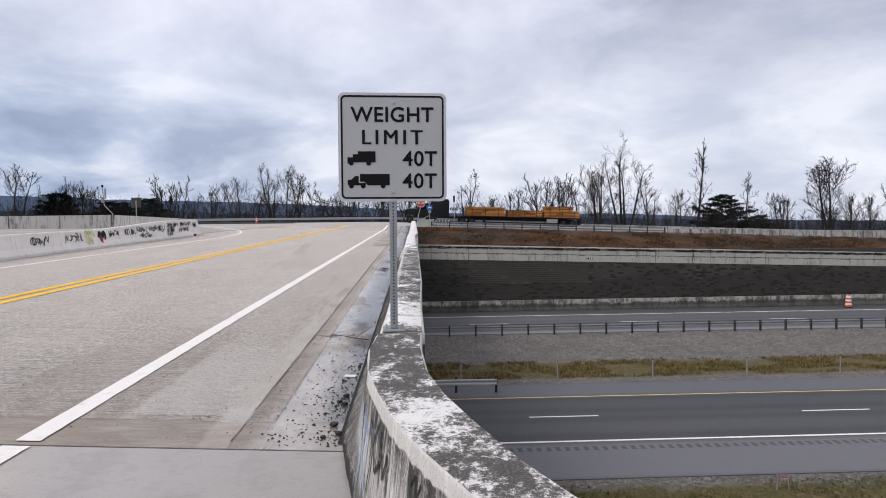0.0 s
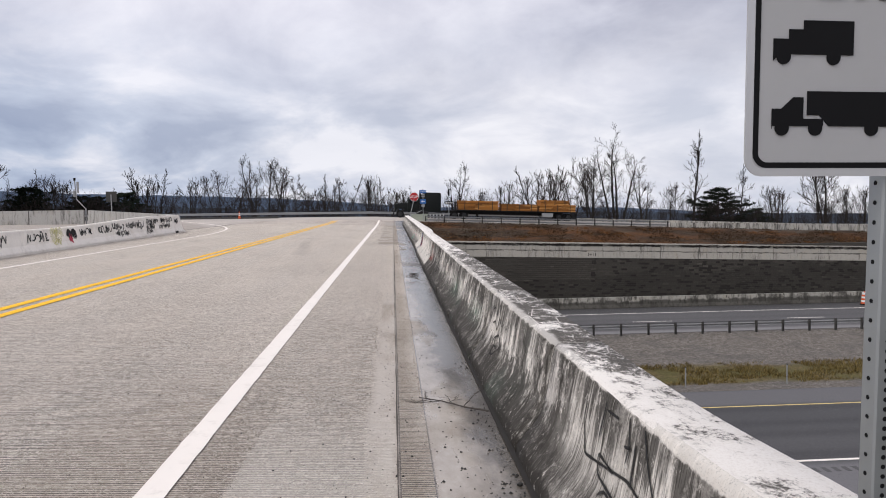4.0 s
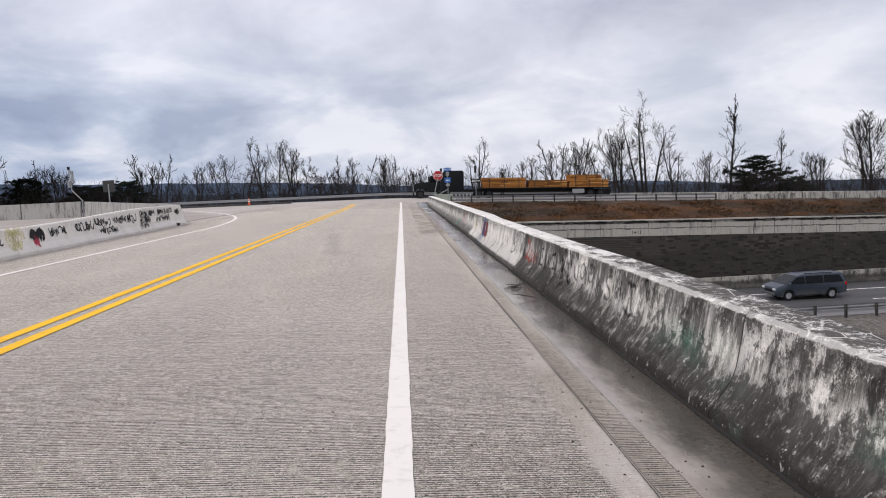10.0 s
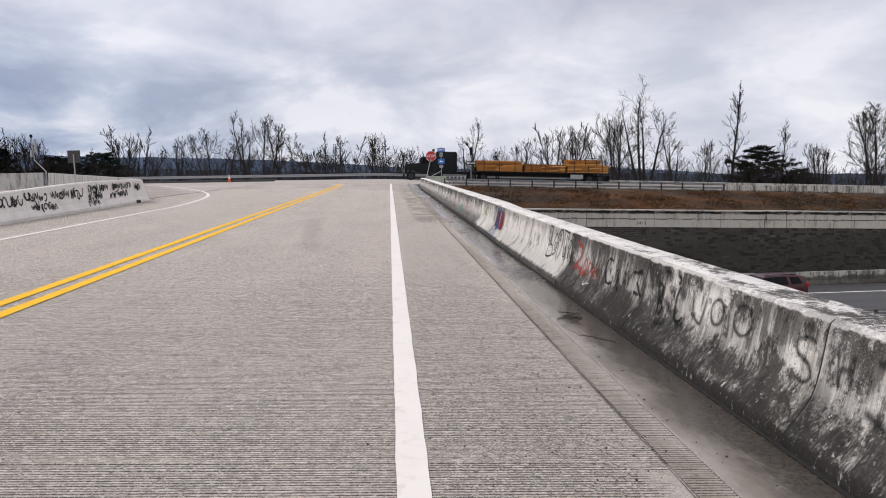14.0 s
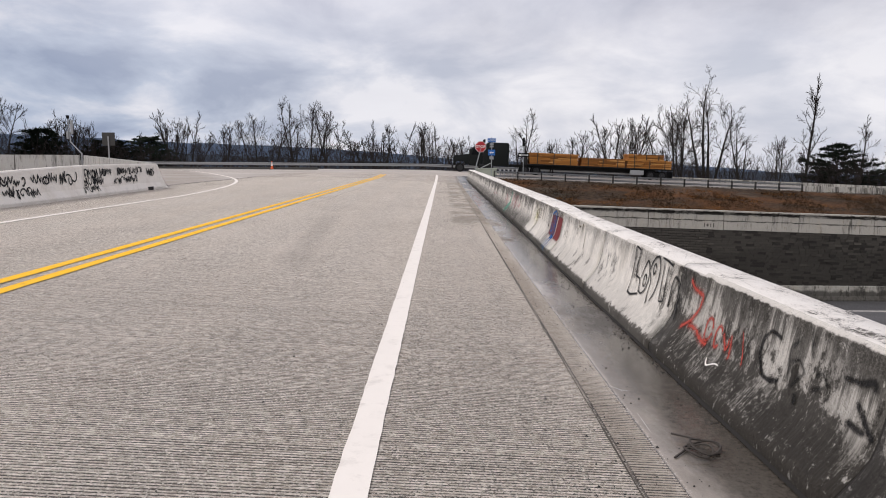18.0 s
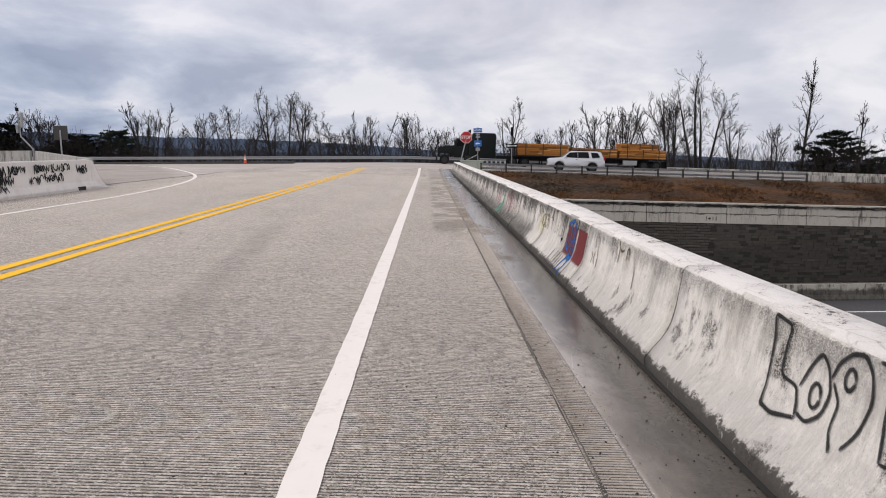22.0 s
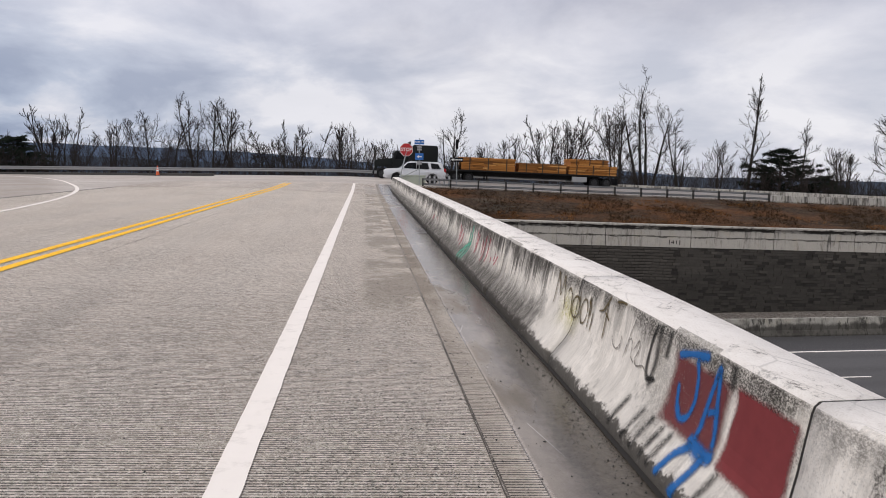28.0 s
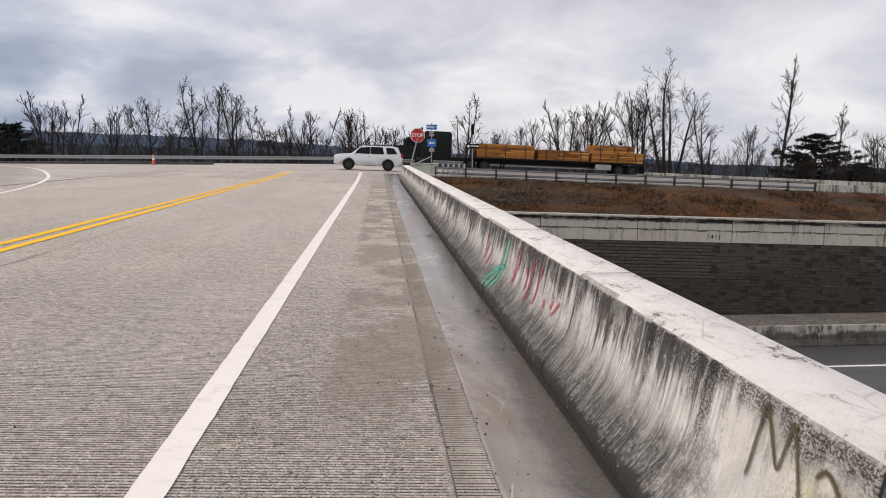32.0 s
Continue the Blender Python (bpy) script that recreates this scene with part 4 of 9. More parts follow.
# sealed joint along the gutter, and the expansion joint at the bridge's near end
M["seal"] = plain("dark_joint_seal", (0.035, 0.032, 0.030), 0.85, spec=0.2)
M["joint_line"] = plain("silted_joint", (0.085, 0.072, 0.060), 0.9)
structure(stripe("gutter_joint", [(-0.87, 1.8), (-0.885, 20.0), (-0.87, 31.6)], 0.008, M["joint_line"], 0.007, step=0.35), "dark open joint along the gutter", "joint")
structure(stripe("lane_joint", [(-6.05, 37.0), (-6.05, 62.0)], 0.008, M["joint_line"], 0.007, step=0.6), "thin dark joint along the lane beside the yellow lines", "joint")
structure(stripe("toe_joint", [(-0.02, 1.8), (-0.02, 26.5), (0.025, 30.5), (0.025, 76.0)], 0.045, M["seal"], 0.008, step=1.0), "dark gap at the toe of the barrier", "joint")
ej = obj("expansion_joint", boxm((-6.4, 1.645, 0.0), (14.0, 0.010, 0.1)), M["seal"])
ej.matrix_basis = Matrix.Translation((0, 0, 0.27)) @ Matrix.Rotation(math.atan(SL), 4, "Y")
ej.location = (0.0, 0.0, 0.0)
ej.location.z = -0.053
structure(ej, "dark rubber expansion joint across the road", "joint")

# ---- barriers ----
PROFILE = [(0.0, 0.0), (0.004, 0.075), (0.03, 0.11), (0.085, 0.175), (0.14, 0.24), (0.185, 0.31), (0.215, 0.39), (0.24, 0.50), (0.268, 0.65), (0.29, 0.77), (0.30, 0.80), (0.325, 0.822)]


def ease(v, a, b):
    t = min(1.0, max(0.0, (v - a) / (b - a)))
    return t * t * (3 - 2 * t)


def bar_x(y):
    """The barrier stands a little further out past the second third of the bridge."""
    return 0.045 * ease(y, 26.5, 30.5)


def top_width(y):
    return 0.335 + 0.035 * ease(y, 4.0, 7.0) - 0.05 * ease(y, 15.0, 19.0) + 0.09 * ease(y, 26.5, 30.5)


def rise(y):
    """The top climbs a little towards the wing wall."""
    return 1.0 + 0.07 * (1.0 - ease(y, 1.9, 3.6))


def barrier_ring(y, wear=0.0):
    """Inner ogee face, top and back at one station."""
    pts = []
    bx, tw, up = bar_x(y), top_width(y), rise(y)
    for px, pz in PROFILE:
        w = wear * noise.noise(Vector((y * 1.3, pz * 4, px * 3)))
        pts.append((px + bx + w, y, pz * up))
    pts.append((0.325 + tw - 0.02 + bx, y, 0.824 * up))
    pts.append((0.325 + tw + bx, y, 0.80 * up))
    pts.append((0.325 + tw + bx, y, -0.75))
    pts.append((0.05 + bx, y, -0.75))
    return pts


def barrier_piece(y0, y1, n, parent):
    """One cast length of barrier, its face stained, its top lichened."""
    bm = bmesh.new()
    loops = [barrier_ring(y0 + (y1 - y0) * i / n, 0.006) for i in range(n + 1)]
    rings(bm, loops)
    bmesh.ops.recalc_face_normals(bm, faces=bm.faces)
    for f in bm.faces:
        f.smooth = abs(f.normal.y) < 0.5
        if f.normal.z > 0.75 and f.calc_center_median().z > 0.7:
            f.material_index = 1
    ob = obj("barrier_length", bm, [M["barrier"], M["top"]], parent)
    return ob


bridge_barrier = structure(empty("bridge_barrier"), "weathered concrete bridge barrier with black runs and graffiti", "barrier")
JOINTS = [1.80, 5.2, 8.4, 11.6, 14.85, 18.0, 21.1, 24.2, 27.5, 30.95, 34.4, 37.6, 40.8, 44.0, 47.2, 50.4, 53.6, 56.8, 60.0, 63.2, 66.4, 69.6, 72.8, 76.0]
for y in JOINTS[1:-1]:
    # dark filler, set back a little in each joint
    fb = bmesh.new()
    rings(fb, [[(q[0] + (0.003 if i < 12 else -0.003), yy, q[2] - 0.003) for i, q in enumerate(barrier_ring(y))] for yy in (y - 0.014, y + 0.014)])
    bmesh.ops.recalc_face_normals(fb, faces=fb.faces)
    part("joint_filler", fb, M["seal"], bridge_barrier)
for a, b in zip(JOINTS, JOINTS[1:]):
    barrier_piece(a + 0.009, b - 0.009, 12, bridge_barrier)

# wing wall that bends away before the bridge: foot, inner and outer top edge at each station
WING = [
    ((0.00, 1.78), (0.30, 1.78), (0.64, 1.78)),
    ((0.00, 1.20), (0.27, 1.20), (0.63, 1.20)),
    ((0.04, 0.55), (0.30, 0.50), (0.66, 0.45)),
    ((0.14, -0.05), (0.39, -0.07), (0.745, -0.12)),
    ((0.26, -0.50), (0.475, -0.50), (0.855, -0.60)),
    ((0.42, -0.98), (0.62, -1.00), (1.00, -1.15)),
    ((0.62, -1.45), (0.80, -1.50), (1.20, -1.70)),
    ((1.00, -2.20), (1.20, -2.25), (1.60, -2.50)),
    ((1.90, -3.50), (2.15, -3.56), (2.55, -3.75)),
    ((3.10, -4.90), (3.35, -4.96), (3.75, -5.15)),
]
wb = bmesh.new()
loops = []
for a, b in zip(WING, WING[1:]):
    for i in range(4):
        t = i / 4
        foot_p, inn, out = (Vector(p).lerp(Vector(q), t) for p, q in zip(a, b))
        straight = min(1.0, len(loops) / 7.0)
        ring = []
        for px, pz in PROFILE:
            u = (px / 0.325) * (1 - straight) + (0.55 + 0.45 * pz / 0.822) * straight
            c = foot_p.lerp(inn, u)
            w = 0.005 * noise.noise(Vector((c.y * 2, pz * 5, c.x * 3)))
            ring.append((c.x + w, c.y, pz * rise(0.0)))
        for k, z in ((0.96, 0.885), (1.0, 0.86), (1.0, -1.1)):
            c = inn.lerp(out, k)
            ring.append((c.x, c.y, z))
        c = foot_p.lerp(out, 0.12)
        ring.append((c.x, c.y, -1.1))
        loops.append(ring)
rings(wb, loops)
bmesh.ops.recalc_face_normals(wb, faces=wb.faces)
for f in wb.faces:
    f.smooth = True
    if f.normal.z > 0.75 and f.calc_center_median().z > 0.7:
        f.material_index = 1
        f.smooth = False
part("wing_wall", wb, [M["barrier"], M["top"]], bridge_barrier, "upright wing wall that curves away, blackened by runs")


LB_H = 1.07


def left_x(y):
    """Middle line of the left barrier, which leans away from the road past the near end."""
    return -12.75 - 1.55 * max(0.0, y - 16.0) / 30.0


def left_height(y):
    """The near lengths are lower; the top rises towards the far end."""
    return LB_H - 0.26 * (1.0 - ease(y, 27.0, 40.0))


def free_ring(y, wear=0.006, cut=0.0, squash=1.0):
    prof = [(0.30, 0.0), (0.30, 0.08), (0.19, 0.30), (0.125, left_height(y) - 0.03), (0.10, left_height(y))]
    ring = [(x, z) for x, z in prof] + [(-x, z) for x, z in reversed(prof)]
    return [(left_x(y) + x * squash + wear * noise.noise(Vector((x * 5, y * 2, z * 4))), y, max(0.0, z - cut * z)) for x, z in ring]


left_barrier = structure(empty("left_barrier", pose(0, 0, deck_z(-12.95))), "chalky white concrete barrier covered in black graffiti", "barrier")
LB_END = 45.2
for i in range(9):
    fb0, fb1 = LB_END - 6.1 * (i + 1) + 0.01, LB_END - 6.1 * i - 0.01
    fb = bmesh.new()
    rings(fb, [free_ring(fb0 + (fb1 - fb0) * k / 8) for k in range(9)])
    bmesh.ops.recalc_face_normals(fb, faces=fb.faces)
    part("barrier_length", fb, M["barrier_left"], left_barrier)
# end block that slopes down to its toe
fb = bmesh.new()
rings(fb, [free_ring(LB_END + d, 0.0, c, q) for d, c, q in ((0.0, 0.0, 1.0), (0.25, 0.03, 1.0), (0.50, 0.30, 1.0), (0.85, 0.62, 0.98), (1.25, 0.86, 0.95), (1.40, 0.93, 0.85))])
bmesh.ops.recalc_face_normals(fb, faces=fb.faces)
part("end_block", fb, M["barrier_left"], left_barrier, "sloped end of the barrier, chipped at its toe")
part("drain_notch", boxm((left_x(44.0) + 0.27, 44.0, 0.07), (0.10, 0.55, 0.13), 0.01), M["seal"], left_barrier, "dark drain notch under the barrier")

# ---- the highway below ----
structure(grid_sheet("highway_near", [-400, -150, -60, -20, 0, 20, 40, 60, 100, 200, 400], span(19.5, 32.6, 1.3), lambda x, y: LOW + 0.0, M["near_asphalt"], 0.25), "dark asphalt highway lanes with a paler shoulder", "highway")
structure(grid_sheet("highway_far", [-400, -150, -60, -20, 0, 20, 40, 60, 100, 200, 400], span(47.9, 59.6, 1.3), lambda x, y: LOW + 0.0, M["far_asphalt"], 0.25), "aged asphalt highway lanes beside the wall", "highway")


def low_z(x, y):
    return LOW


for nm, y, w, m, lab in (("highway_edge_line", 23.4, 0.16, "white_paint", "solid white highway edge line"), ("highway_inner_line", 30.0, 0.11, "pale_yellow", "yellow inner edge line"), ("highway_edge_line", 56.6, 0.16, "white_paint", "solid white highway edge line")):
    tagged(stripe(nm, [(-390, y), (390, y)], w, M[m], 0.006, low_z, 12), lab)
for k in range(-5, 9):
    for y, x0 in ((26.75, 5.5), (52.5, 4.9)):
        tagged(stripe("lane_dash", [(x0 + 12.2 * k, y), (x0 + 12.2 * k + 3.05, y)], 0.12, M["white_paint"], 0.006, low_z, 1.5), "white lane dash")
# rumble strip: short grooves beside the near edge line
rs = bmesh.new()
for k in range(260):
    box(rs, (-20 + k * 0.36, 22.55, LOW + 0.004), (0.17, 0.38, 0.008))
M["rumble"] = plain("rumble_cut", (0.085, 0.083, 0.084), 0.9)
rumble = tagged(obj("rumble_strip", rs, M["rumble"]), "row of dark rumble strip cuts in the shoulder", "rumble strip", kind="stuff")

# retaining wall behind the far lanes: courses of split block under a cast beam
WALL_Y = 70.0


def block_wall():
    g = Graph("dark_split_block")
    n = g.noise(3.0, 7, 0.7, vary=True)
    big = g.noise(0.10, 5, 0.6, (0.6, 1, 1.2))
    # ragged darker area over the lower courses
    wet = g.step(g.math("ADD", g.math("MULTIPLY", g.axis(2), -1.0), g.math("MULTIPLY", g.math("SUBTRACT", g.noise(0.22, 7, 0.65, (0.8, 1, 1.5)), 0.5), 5.0)), 4.7, 5.3)
    wet = g.math("MAXIMUM", wet, g.math("MULTIPLY", g.step(big, 0.50, 0.62), 0.6))
    isl = g.math("FRACT", g.math("ADD", g.n.new("ShaderNodeNewGeometry").outputs["Random Per Island"], g.info.outputs["Random"]))
    col = g.ramp(isl, [(0.0, (0.064, 0.058, 0.051)), (0.5, (0.071, 0.065, 0.057)), (0.95, (0.078, 0.071, 0.062)), (1.0, (0.110, 0.101, 0.087))])
    col = g.mix(g.math("MULTIPLY", n, 0.5), col, (0.077, 0.070, 0.061))
    # courses washed in long bands, and single blocks that turn darker towards the foot
    bands = g.step(g.noise(1.0, 6, 0.65, (0.10, 1, 3.2), (4, 0, 1)), 0.46, 0.64)
    col = g.mix(g.math("MULTIPLY", bands, 0.45), col, (0.048, 0.044, 0.039))
    odd = g.math("FRACT", g.math("MULTIPLY", isl, 7.31))
    foot_ward = g.step(g.math("ADD", g.math("MULTIPLY", g.axis(2), -1.0), g.math("MULTIPLY", g.math("SUBTRACT", g.noise(0.30, 6, 0.65, (0.7, 1, 1.3), (2, 0, 9)), 0.5), 6.0)), 2.6, 4.6)
    dark_blocks = g.math("MULTIPLY", foot_ward, g.step(odd, 0.76, 0.82))
    col = g.mix(g.math("MULTIPLY", dark_blocks, 0.70), col, (0.018, 0.017, 0.015))
    col = g.mix(g.math("MULTIPLY", wet, 0.45), col, (0.030, 0.028, 0.025))
    return g.done(col, 0.9, 0, g.bump(n, 0.7, 0.02), 0.25)


M["block"] = block_wall()
M["mortar"] = plain("dark_joint", (0.048, 0.044, 0.038), 0.95)
wall = structure(obj("wall_retaining", boxm((55.0, WALL_Y + 0.325, -6.6), (300.0, 0.5, 8.0)), M["mortar"]), "dark stained coursed block retaining wall, darker towards its foot", "wall")
wall_rnd = random.Random(5)
ROWS, BH = 26, 0.203
shared = {}


def block_mesh(w, h):
    key = (round(w, 1), round(h, 2))
    if key not in shared:
        bm = bmesh.new()
        box(bm, (0, 0, 0), (key[0] - 0.02, 0.2, h - 0.035), 0.02)
        me = bpy.data.meshes.new("block")
        bm.to_mesh(me)
        bm.free()
        me.materials.append(M["block"])
        shared[key] = me
    return shared[key]


BLOCKS = []
for r in range(ROWS):
    x = -2.0 - (r % 2) * 0.25
    while x < 84:
        w = wall_rnd.choice((0.4, 0.5, 0.5, 0.6))
        BLOCKS.append((x + w / 2, r, w, wall_rnd.uniform(-0.02, 0.03) + (0.05 if wall_rnd.random() < 0.06 else 0)))
        x += w
beam = structure(empty("wall_beam"), "pale cast concrete beam along the top of the wall", "beam")


def beam_panel(x0, x1):
    bm = bmesh.new()
    z0, z1 = fascia_z(x0), fascia_z(x1)
    for (ta, tb, yy, dep) in ((0.0, -0.12, -0.12, 0.75), (-0.12, -0.77, 0.0, 0.6), (-0.80, -1.50, -0.015, 0.6)):
        vs = []
        for x, z in ((x0, z0), (x1, z1)):
            vs.append([(x, WALL_Y + yy, z + ta), (x, WALL_Y + yy + dep, z + ta), (x, WALL_Y + yy + dep, z + tb), (x, WALL_Y + yy, z + tb)])
        rings(bm, vs)
    bmesh.ops.recalc_face_normals(bm, faces=bm.faces)
    return part("beam_panel", bm, M["fascia"], beam)


for k in range(-3, 16):
    x0 = 2.35 + 5.9 * k
    beam_panel(x0 + 0.025, x0 + 5.875)

M["beam_mark"] = plain("black_beam_mark", (0.030, 0.028, 0.026), 0.9, spec=0.1)
for mx, mw, mh in ((18.55, 0.05, 0.30), (18.78, 0.22, 0.06), (18.82, 0.06, 0.24), (19.05, 0.05, 0.22), (19.28, 0.06, 0.32)):
    mk = obj("beam_mark", boxm((mx, WALL_Y - 0.017, fascia_z(mx) - 1.16), (mw, 0.006, mh)), M["beam_mark"])
    tagged(mk, "small black painted mark on the pale beam", "graffiti", "marks on the beam")

foot = structure(empty("foot_barrier"), "blackened concrete barrier along the foot of the wall", "barrier")
for k in range(-4, 15):
    x0 = 1.0 + 6.1 * k
    bm = bmesh.new()
    prof = [(-0.30, 0.0), (-0.30, 0.08), (-0.16, 0.33), (-0.09, 0.95), (0.10, 0.95), (0.16, 0.33), (0.30, 0.08), (0.30, 0.0)]
    prism(bm, [(60.0 + a, LOW - 0.03 + b) for a, b in prof], x0 + 0.015, x0 + 6.085, "x")
    part("barrier_length", bm, M["foot"], foot)

# parapet along the far side of the crossroad, and the one far off beside the side road
far_parapet = structure(empty("far_parapet"), "pale stained concrete parapet across the road", "parapet")


def parapet_run(p, q, n, h, parent, zf, material, thick=0.3):
    p, q = Vector(p), Vector(q)
    side = (q - p).normalized().orthogonal() * thick / 2
    for i in range(n):
        a, b = p.lerp(q, i / n + 0.0012), p.lerp(q, (i + 1) / n - 0.0012)
        bm = bmesh.new()
        loops = []
        for c in (a, b):
            z = zf(c.x, c.y) - 0.1
            loops.append([(c.x + side.x, c.y + side.y, z), (c.x + side.x * 0.7, c.y + side.y * 0.7, z + h + 0.1), (c.x - side.x * 0.7, c.y - side.y * 0.7, z + h + 0.1), (c.x - side.x, c.y - side.y, z)])
        rings(bm, loops)
        bmesh.ops.recalc_face_normals(bm, faces=bm.faces)
        part("parapet_length", bm, material, parent)


def cross_land(x, y):
    return cross_z(x) - 0.1


parapet_run((23.0, 99.2), (62.0, 92.0), 9, 0.5, far_parapet, cross_land, M["parapet"])
near_parapet = structure(empty("ramp_parapet"), "pale stained concrete parapet where the guardrail ends", "parapet")
parapet_run((29.4, 76.3), (82.0, 77.0), 12, 0.84, near_parapet, lambda x, y: -1.26 - 0.022 * (x - 29.4), M["parapet"])
left_parapet = structure(empty("left_parapet"), "grey concrete parapet beyond the side road", "parapet")
parapet_run((-84.0, 95.0), (-42.5, 97.5), 9, 0.82, left_parapet, lambda x, y: cross_z(x) - 0.05, M["plain_concrete"])


# ---- guardrails ----
def rail_profile():
    return [(0.0, 0.0), (0.055, 0.03), (0.055, 0.085), (0.0, 0.135), (0.0, 0.175), (0.055, 0.225), (0.055, 0.28), (0.0, 0.31)]


def guardrail(name, pts, zf, label, face=1, post_gap=1.905, height=0.72, double=False, metal="galv"):
    """W-beam rail on posts along a line; the post foot is on the ground."""
    rail = structure(empty(name), label, "guardrail")
    total = [Vector(p) for p in pts]
    seglen = [(b - a).length for a, b in zip(total, total[1:])]
    L = sum(seglen)

    def at(d):
        for a, b, l in zip(total, total[1:], seglen):
            if d <= l or b is total[-1]:
                return a.lerp(b, min(1.05, d / l)), (b - a).normalized()
            d -= l

    n = max(1, int(L / post_gap))
    beams = 2 if double else 1
    bm = bmesh.new()
    for k in range(beams):
        loops = []
        for i in range(n + 1):
            p, d = at(L * i / n)
            s = Vector((d.y, -d.x)) * face
            sc = 0.5 if double else 1.0
            z = zf(p.x, p.y) + height - 0.31 * sc - 0.36 * k
            ring = [(p.x + s.x * (0.09 + u), p.y + s.y * (0.09 + u), z + v * sc) for u, v in rail_profile()]
            ring += [(p.x + s.x * (0.086 + u), p.y + s.y * (0.086 + u), z + v * sc) for u, v in reversed(rail_profile())]
            loops.append(ring)
        rings(bm, loops)
    bmesh.ops.recalc_face_normals(bm, faces=bm.faces)
    part("rail", bm, M[metal], rail)
    for i in range(n + 1):
        p, d = at(min(L * i / n, L - 0.05) + 0.02)
        z = zf(p.x, p.y)
        ob = new("post", post_mesh)
        ob.parent = rail
        ob.matrix_basis = Matrix.Translation((p.x, p.y, z)) @ Matrix.Rotation(math.atan2(d.y, d.x), 4, "Z")
    return rail


pb = bmesh.new()
box(pb, (0, 0, 0.32), (0.10, 0.02, 1.04))
box(pb, (-0.05, 0, 0.32), (0.012, 0.15, 1.04))
box(pb, (0.05, 0, 0.32), (0.012, 0.15, 1.04))
box(pb, (0, 0.0, 0.62), (0.10, 0.13, 0.32))
post_mesh = bpy.data.meshes.new("post")
pb.to_mesh(post_mesh)
pb.free()
post_mesh.materials.append(M["post_dark"])

guardrail("guardrail_median", [(-60, 47.3), (110, 47.3)], lambda x, y: LOW - 0.05, "dull galvanised guardrail along the far lanes, seen from behind", -1, 1.905, 0.82, False, "old_galv")
guardrail("guardrail_pier", [(-22, 31.6), (4.6, 31.2)], lambda x, y: LOW - 0.03, "galvanised guardrail that ends beside the bridge pier", 1, 1.905)
RAMP = [(2.6, 77.2), (8.0, 76.7), (16.0, 76.3), (29.2, 76.3)]
guardrail("guardrail_ramp", RAMP, lambda x, y: cross_z(x) - 0.32, "dull galvanised double guardrail above the brown slope", -1, 1.905, 0.86, True, "old_galv")
guardrail("guardrail_far", [(-42.0, 97.6), (-20.0, 99.2), (-2.0, 99.6), (22.8, 99.4)], lambda x, y: cross_z(x) - 0.1, "dull galvanised guardrail along the far side of the crossroad", 1, 3.8, 0.80, False, "old_galv")

# ---- signs ----
M["sign_face"] = plain("sign_sheeting", (0.40, 0.40, 0.405), 0.55, 0, 0.06, 30, 0.03)
M["sign_edge"] = plain("sign_aluminium", (0.55, 0.55, 0.56), 0.45, 0.6, 0.08, 10, 0.03)
M["stop_red"] = plain("stop_red", (0.42, 0.018, 0.022), 0.5, 0, 0.08, 8, 0.03)
M["sign_blue"] = plain("sign_blue", (0.02, 0.13, 0.42), 0.5, 0, 0.08, 8, 0.03)
M["sign_white"] = plain("sign_white", (0.72, 0.72, 0.71), 0.5, 0, 0.05, 8, 0.03)
M["post_steel"] = plain("perforated_steel", (0.33, 0.35, 0.355), 0.5, 0.7, 0.18, 9, 0.1)
M["bolt"] = plain("zinc_bolt", (0.5, 0.5, 0.49), 0.4, 0.8)


def lettering(words, size, loc, material, parent, depth=0.002, bold=0.0, name="lettering", stretch=1.0, gap=1.0):
    cu = bpy.data.curves.new(name, "FONT")
    cu.body, cu.size, cu.extrude, cu.offset = words, size, depth, bold
    cu.space_character = gap
    cu.align_x, cu.align_y = "CENTER", "CENTER"
    cu.materials.append(material)
    ob = new(name, cu)
    ob.parent = parent
    ob.matrix_basis = Matrix.Translation(loc) @ Matrix.Rotation(math.pi / 2, 4, "X") @ Matrix.Diagonal((stretch, 1, 1, 1))
    return ob


def rounded(w, h, r, n=5):
    pts = []
    for cx, cz, a0 in ((w / 2 - r, h / 2 - r, 0), (-w / 2 + r, h / 2 - r, 90), (-w / 2 + r, -h / 2 + r, 180), (w / 2 - r, -h / 2 + r, 270)):
        for i in range(n + 1):
            a = radians(a0 + 90 * i / n)
            pts.append((cx + r * math.cos(a), cz + r * math.sin(a)))
    return pts


def frame_ring(w, h, r, t, y, d, n=5):
    """A flat band round a rounded panel."""
    bm = bmesh.new()
    a, b = rounded(w, h, r, n), rounded(w - 2 * t, h - 2 * t, max(0.004, r - t), n)
    va, vb = [bm.verts.new((x, y, z)) for x, z in a], [bm.verts.new((x, y, z)) for x, z in b]
    k = len(a)
    for i in range(k):
        j = (i + 1) % k
        bm.faces.new((va[i], va[j], vb[j], vb[i]))
    r_ = bmesh.ops.extrude_face_region(bm, geom=bm.faces[:])
    for v in r_["geom"]:
        if isinstance(v, bmesh.types.BMVert):
            v.co.y += d
    bmesh.ops.recalc_face_normals(bm, faces=bm.faces)
    return bm


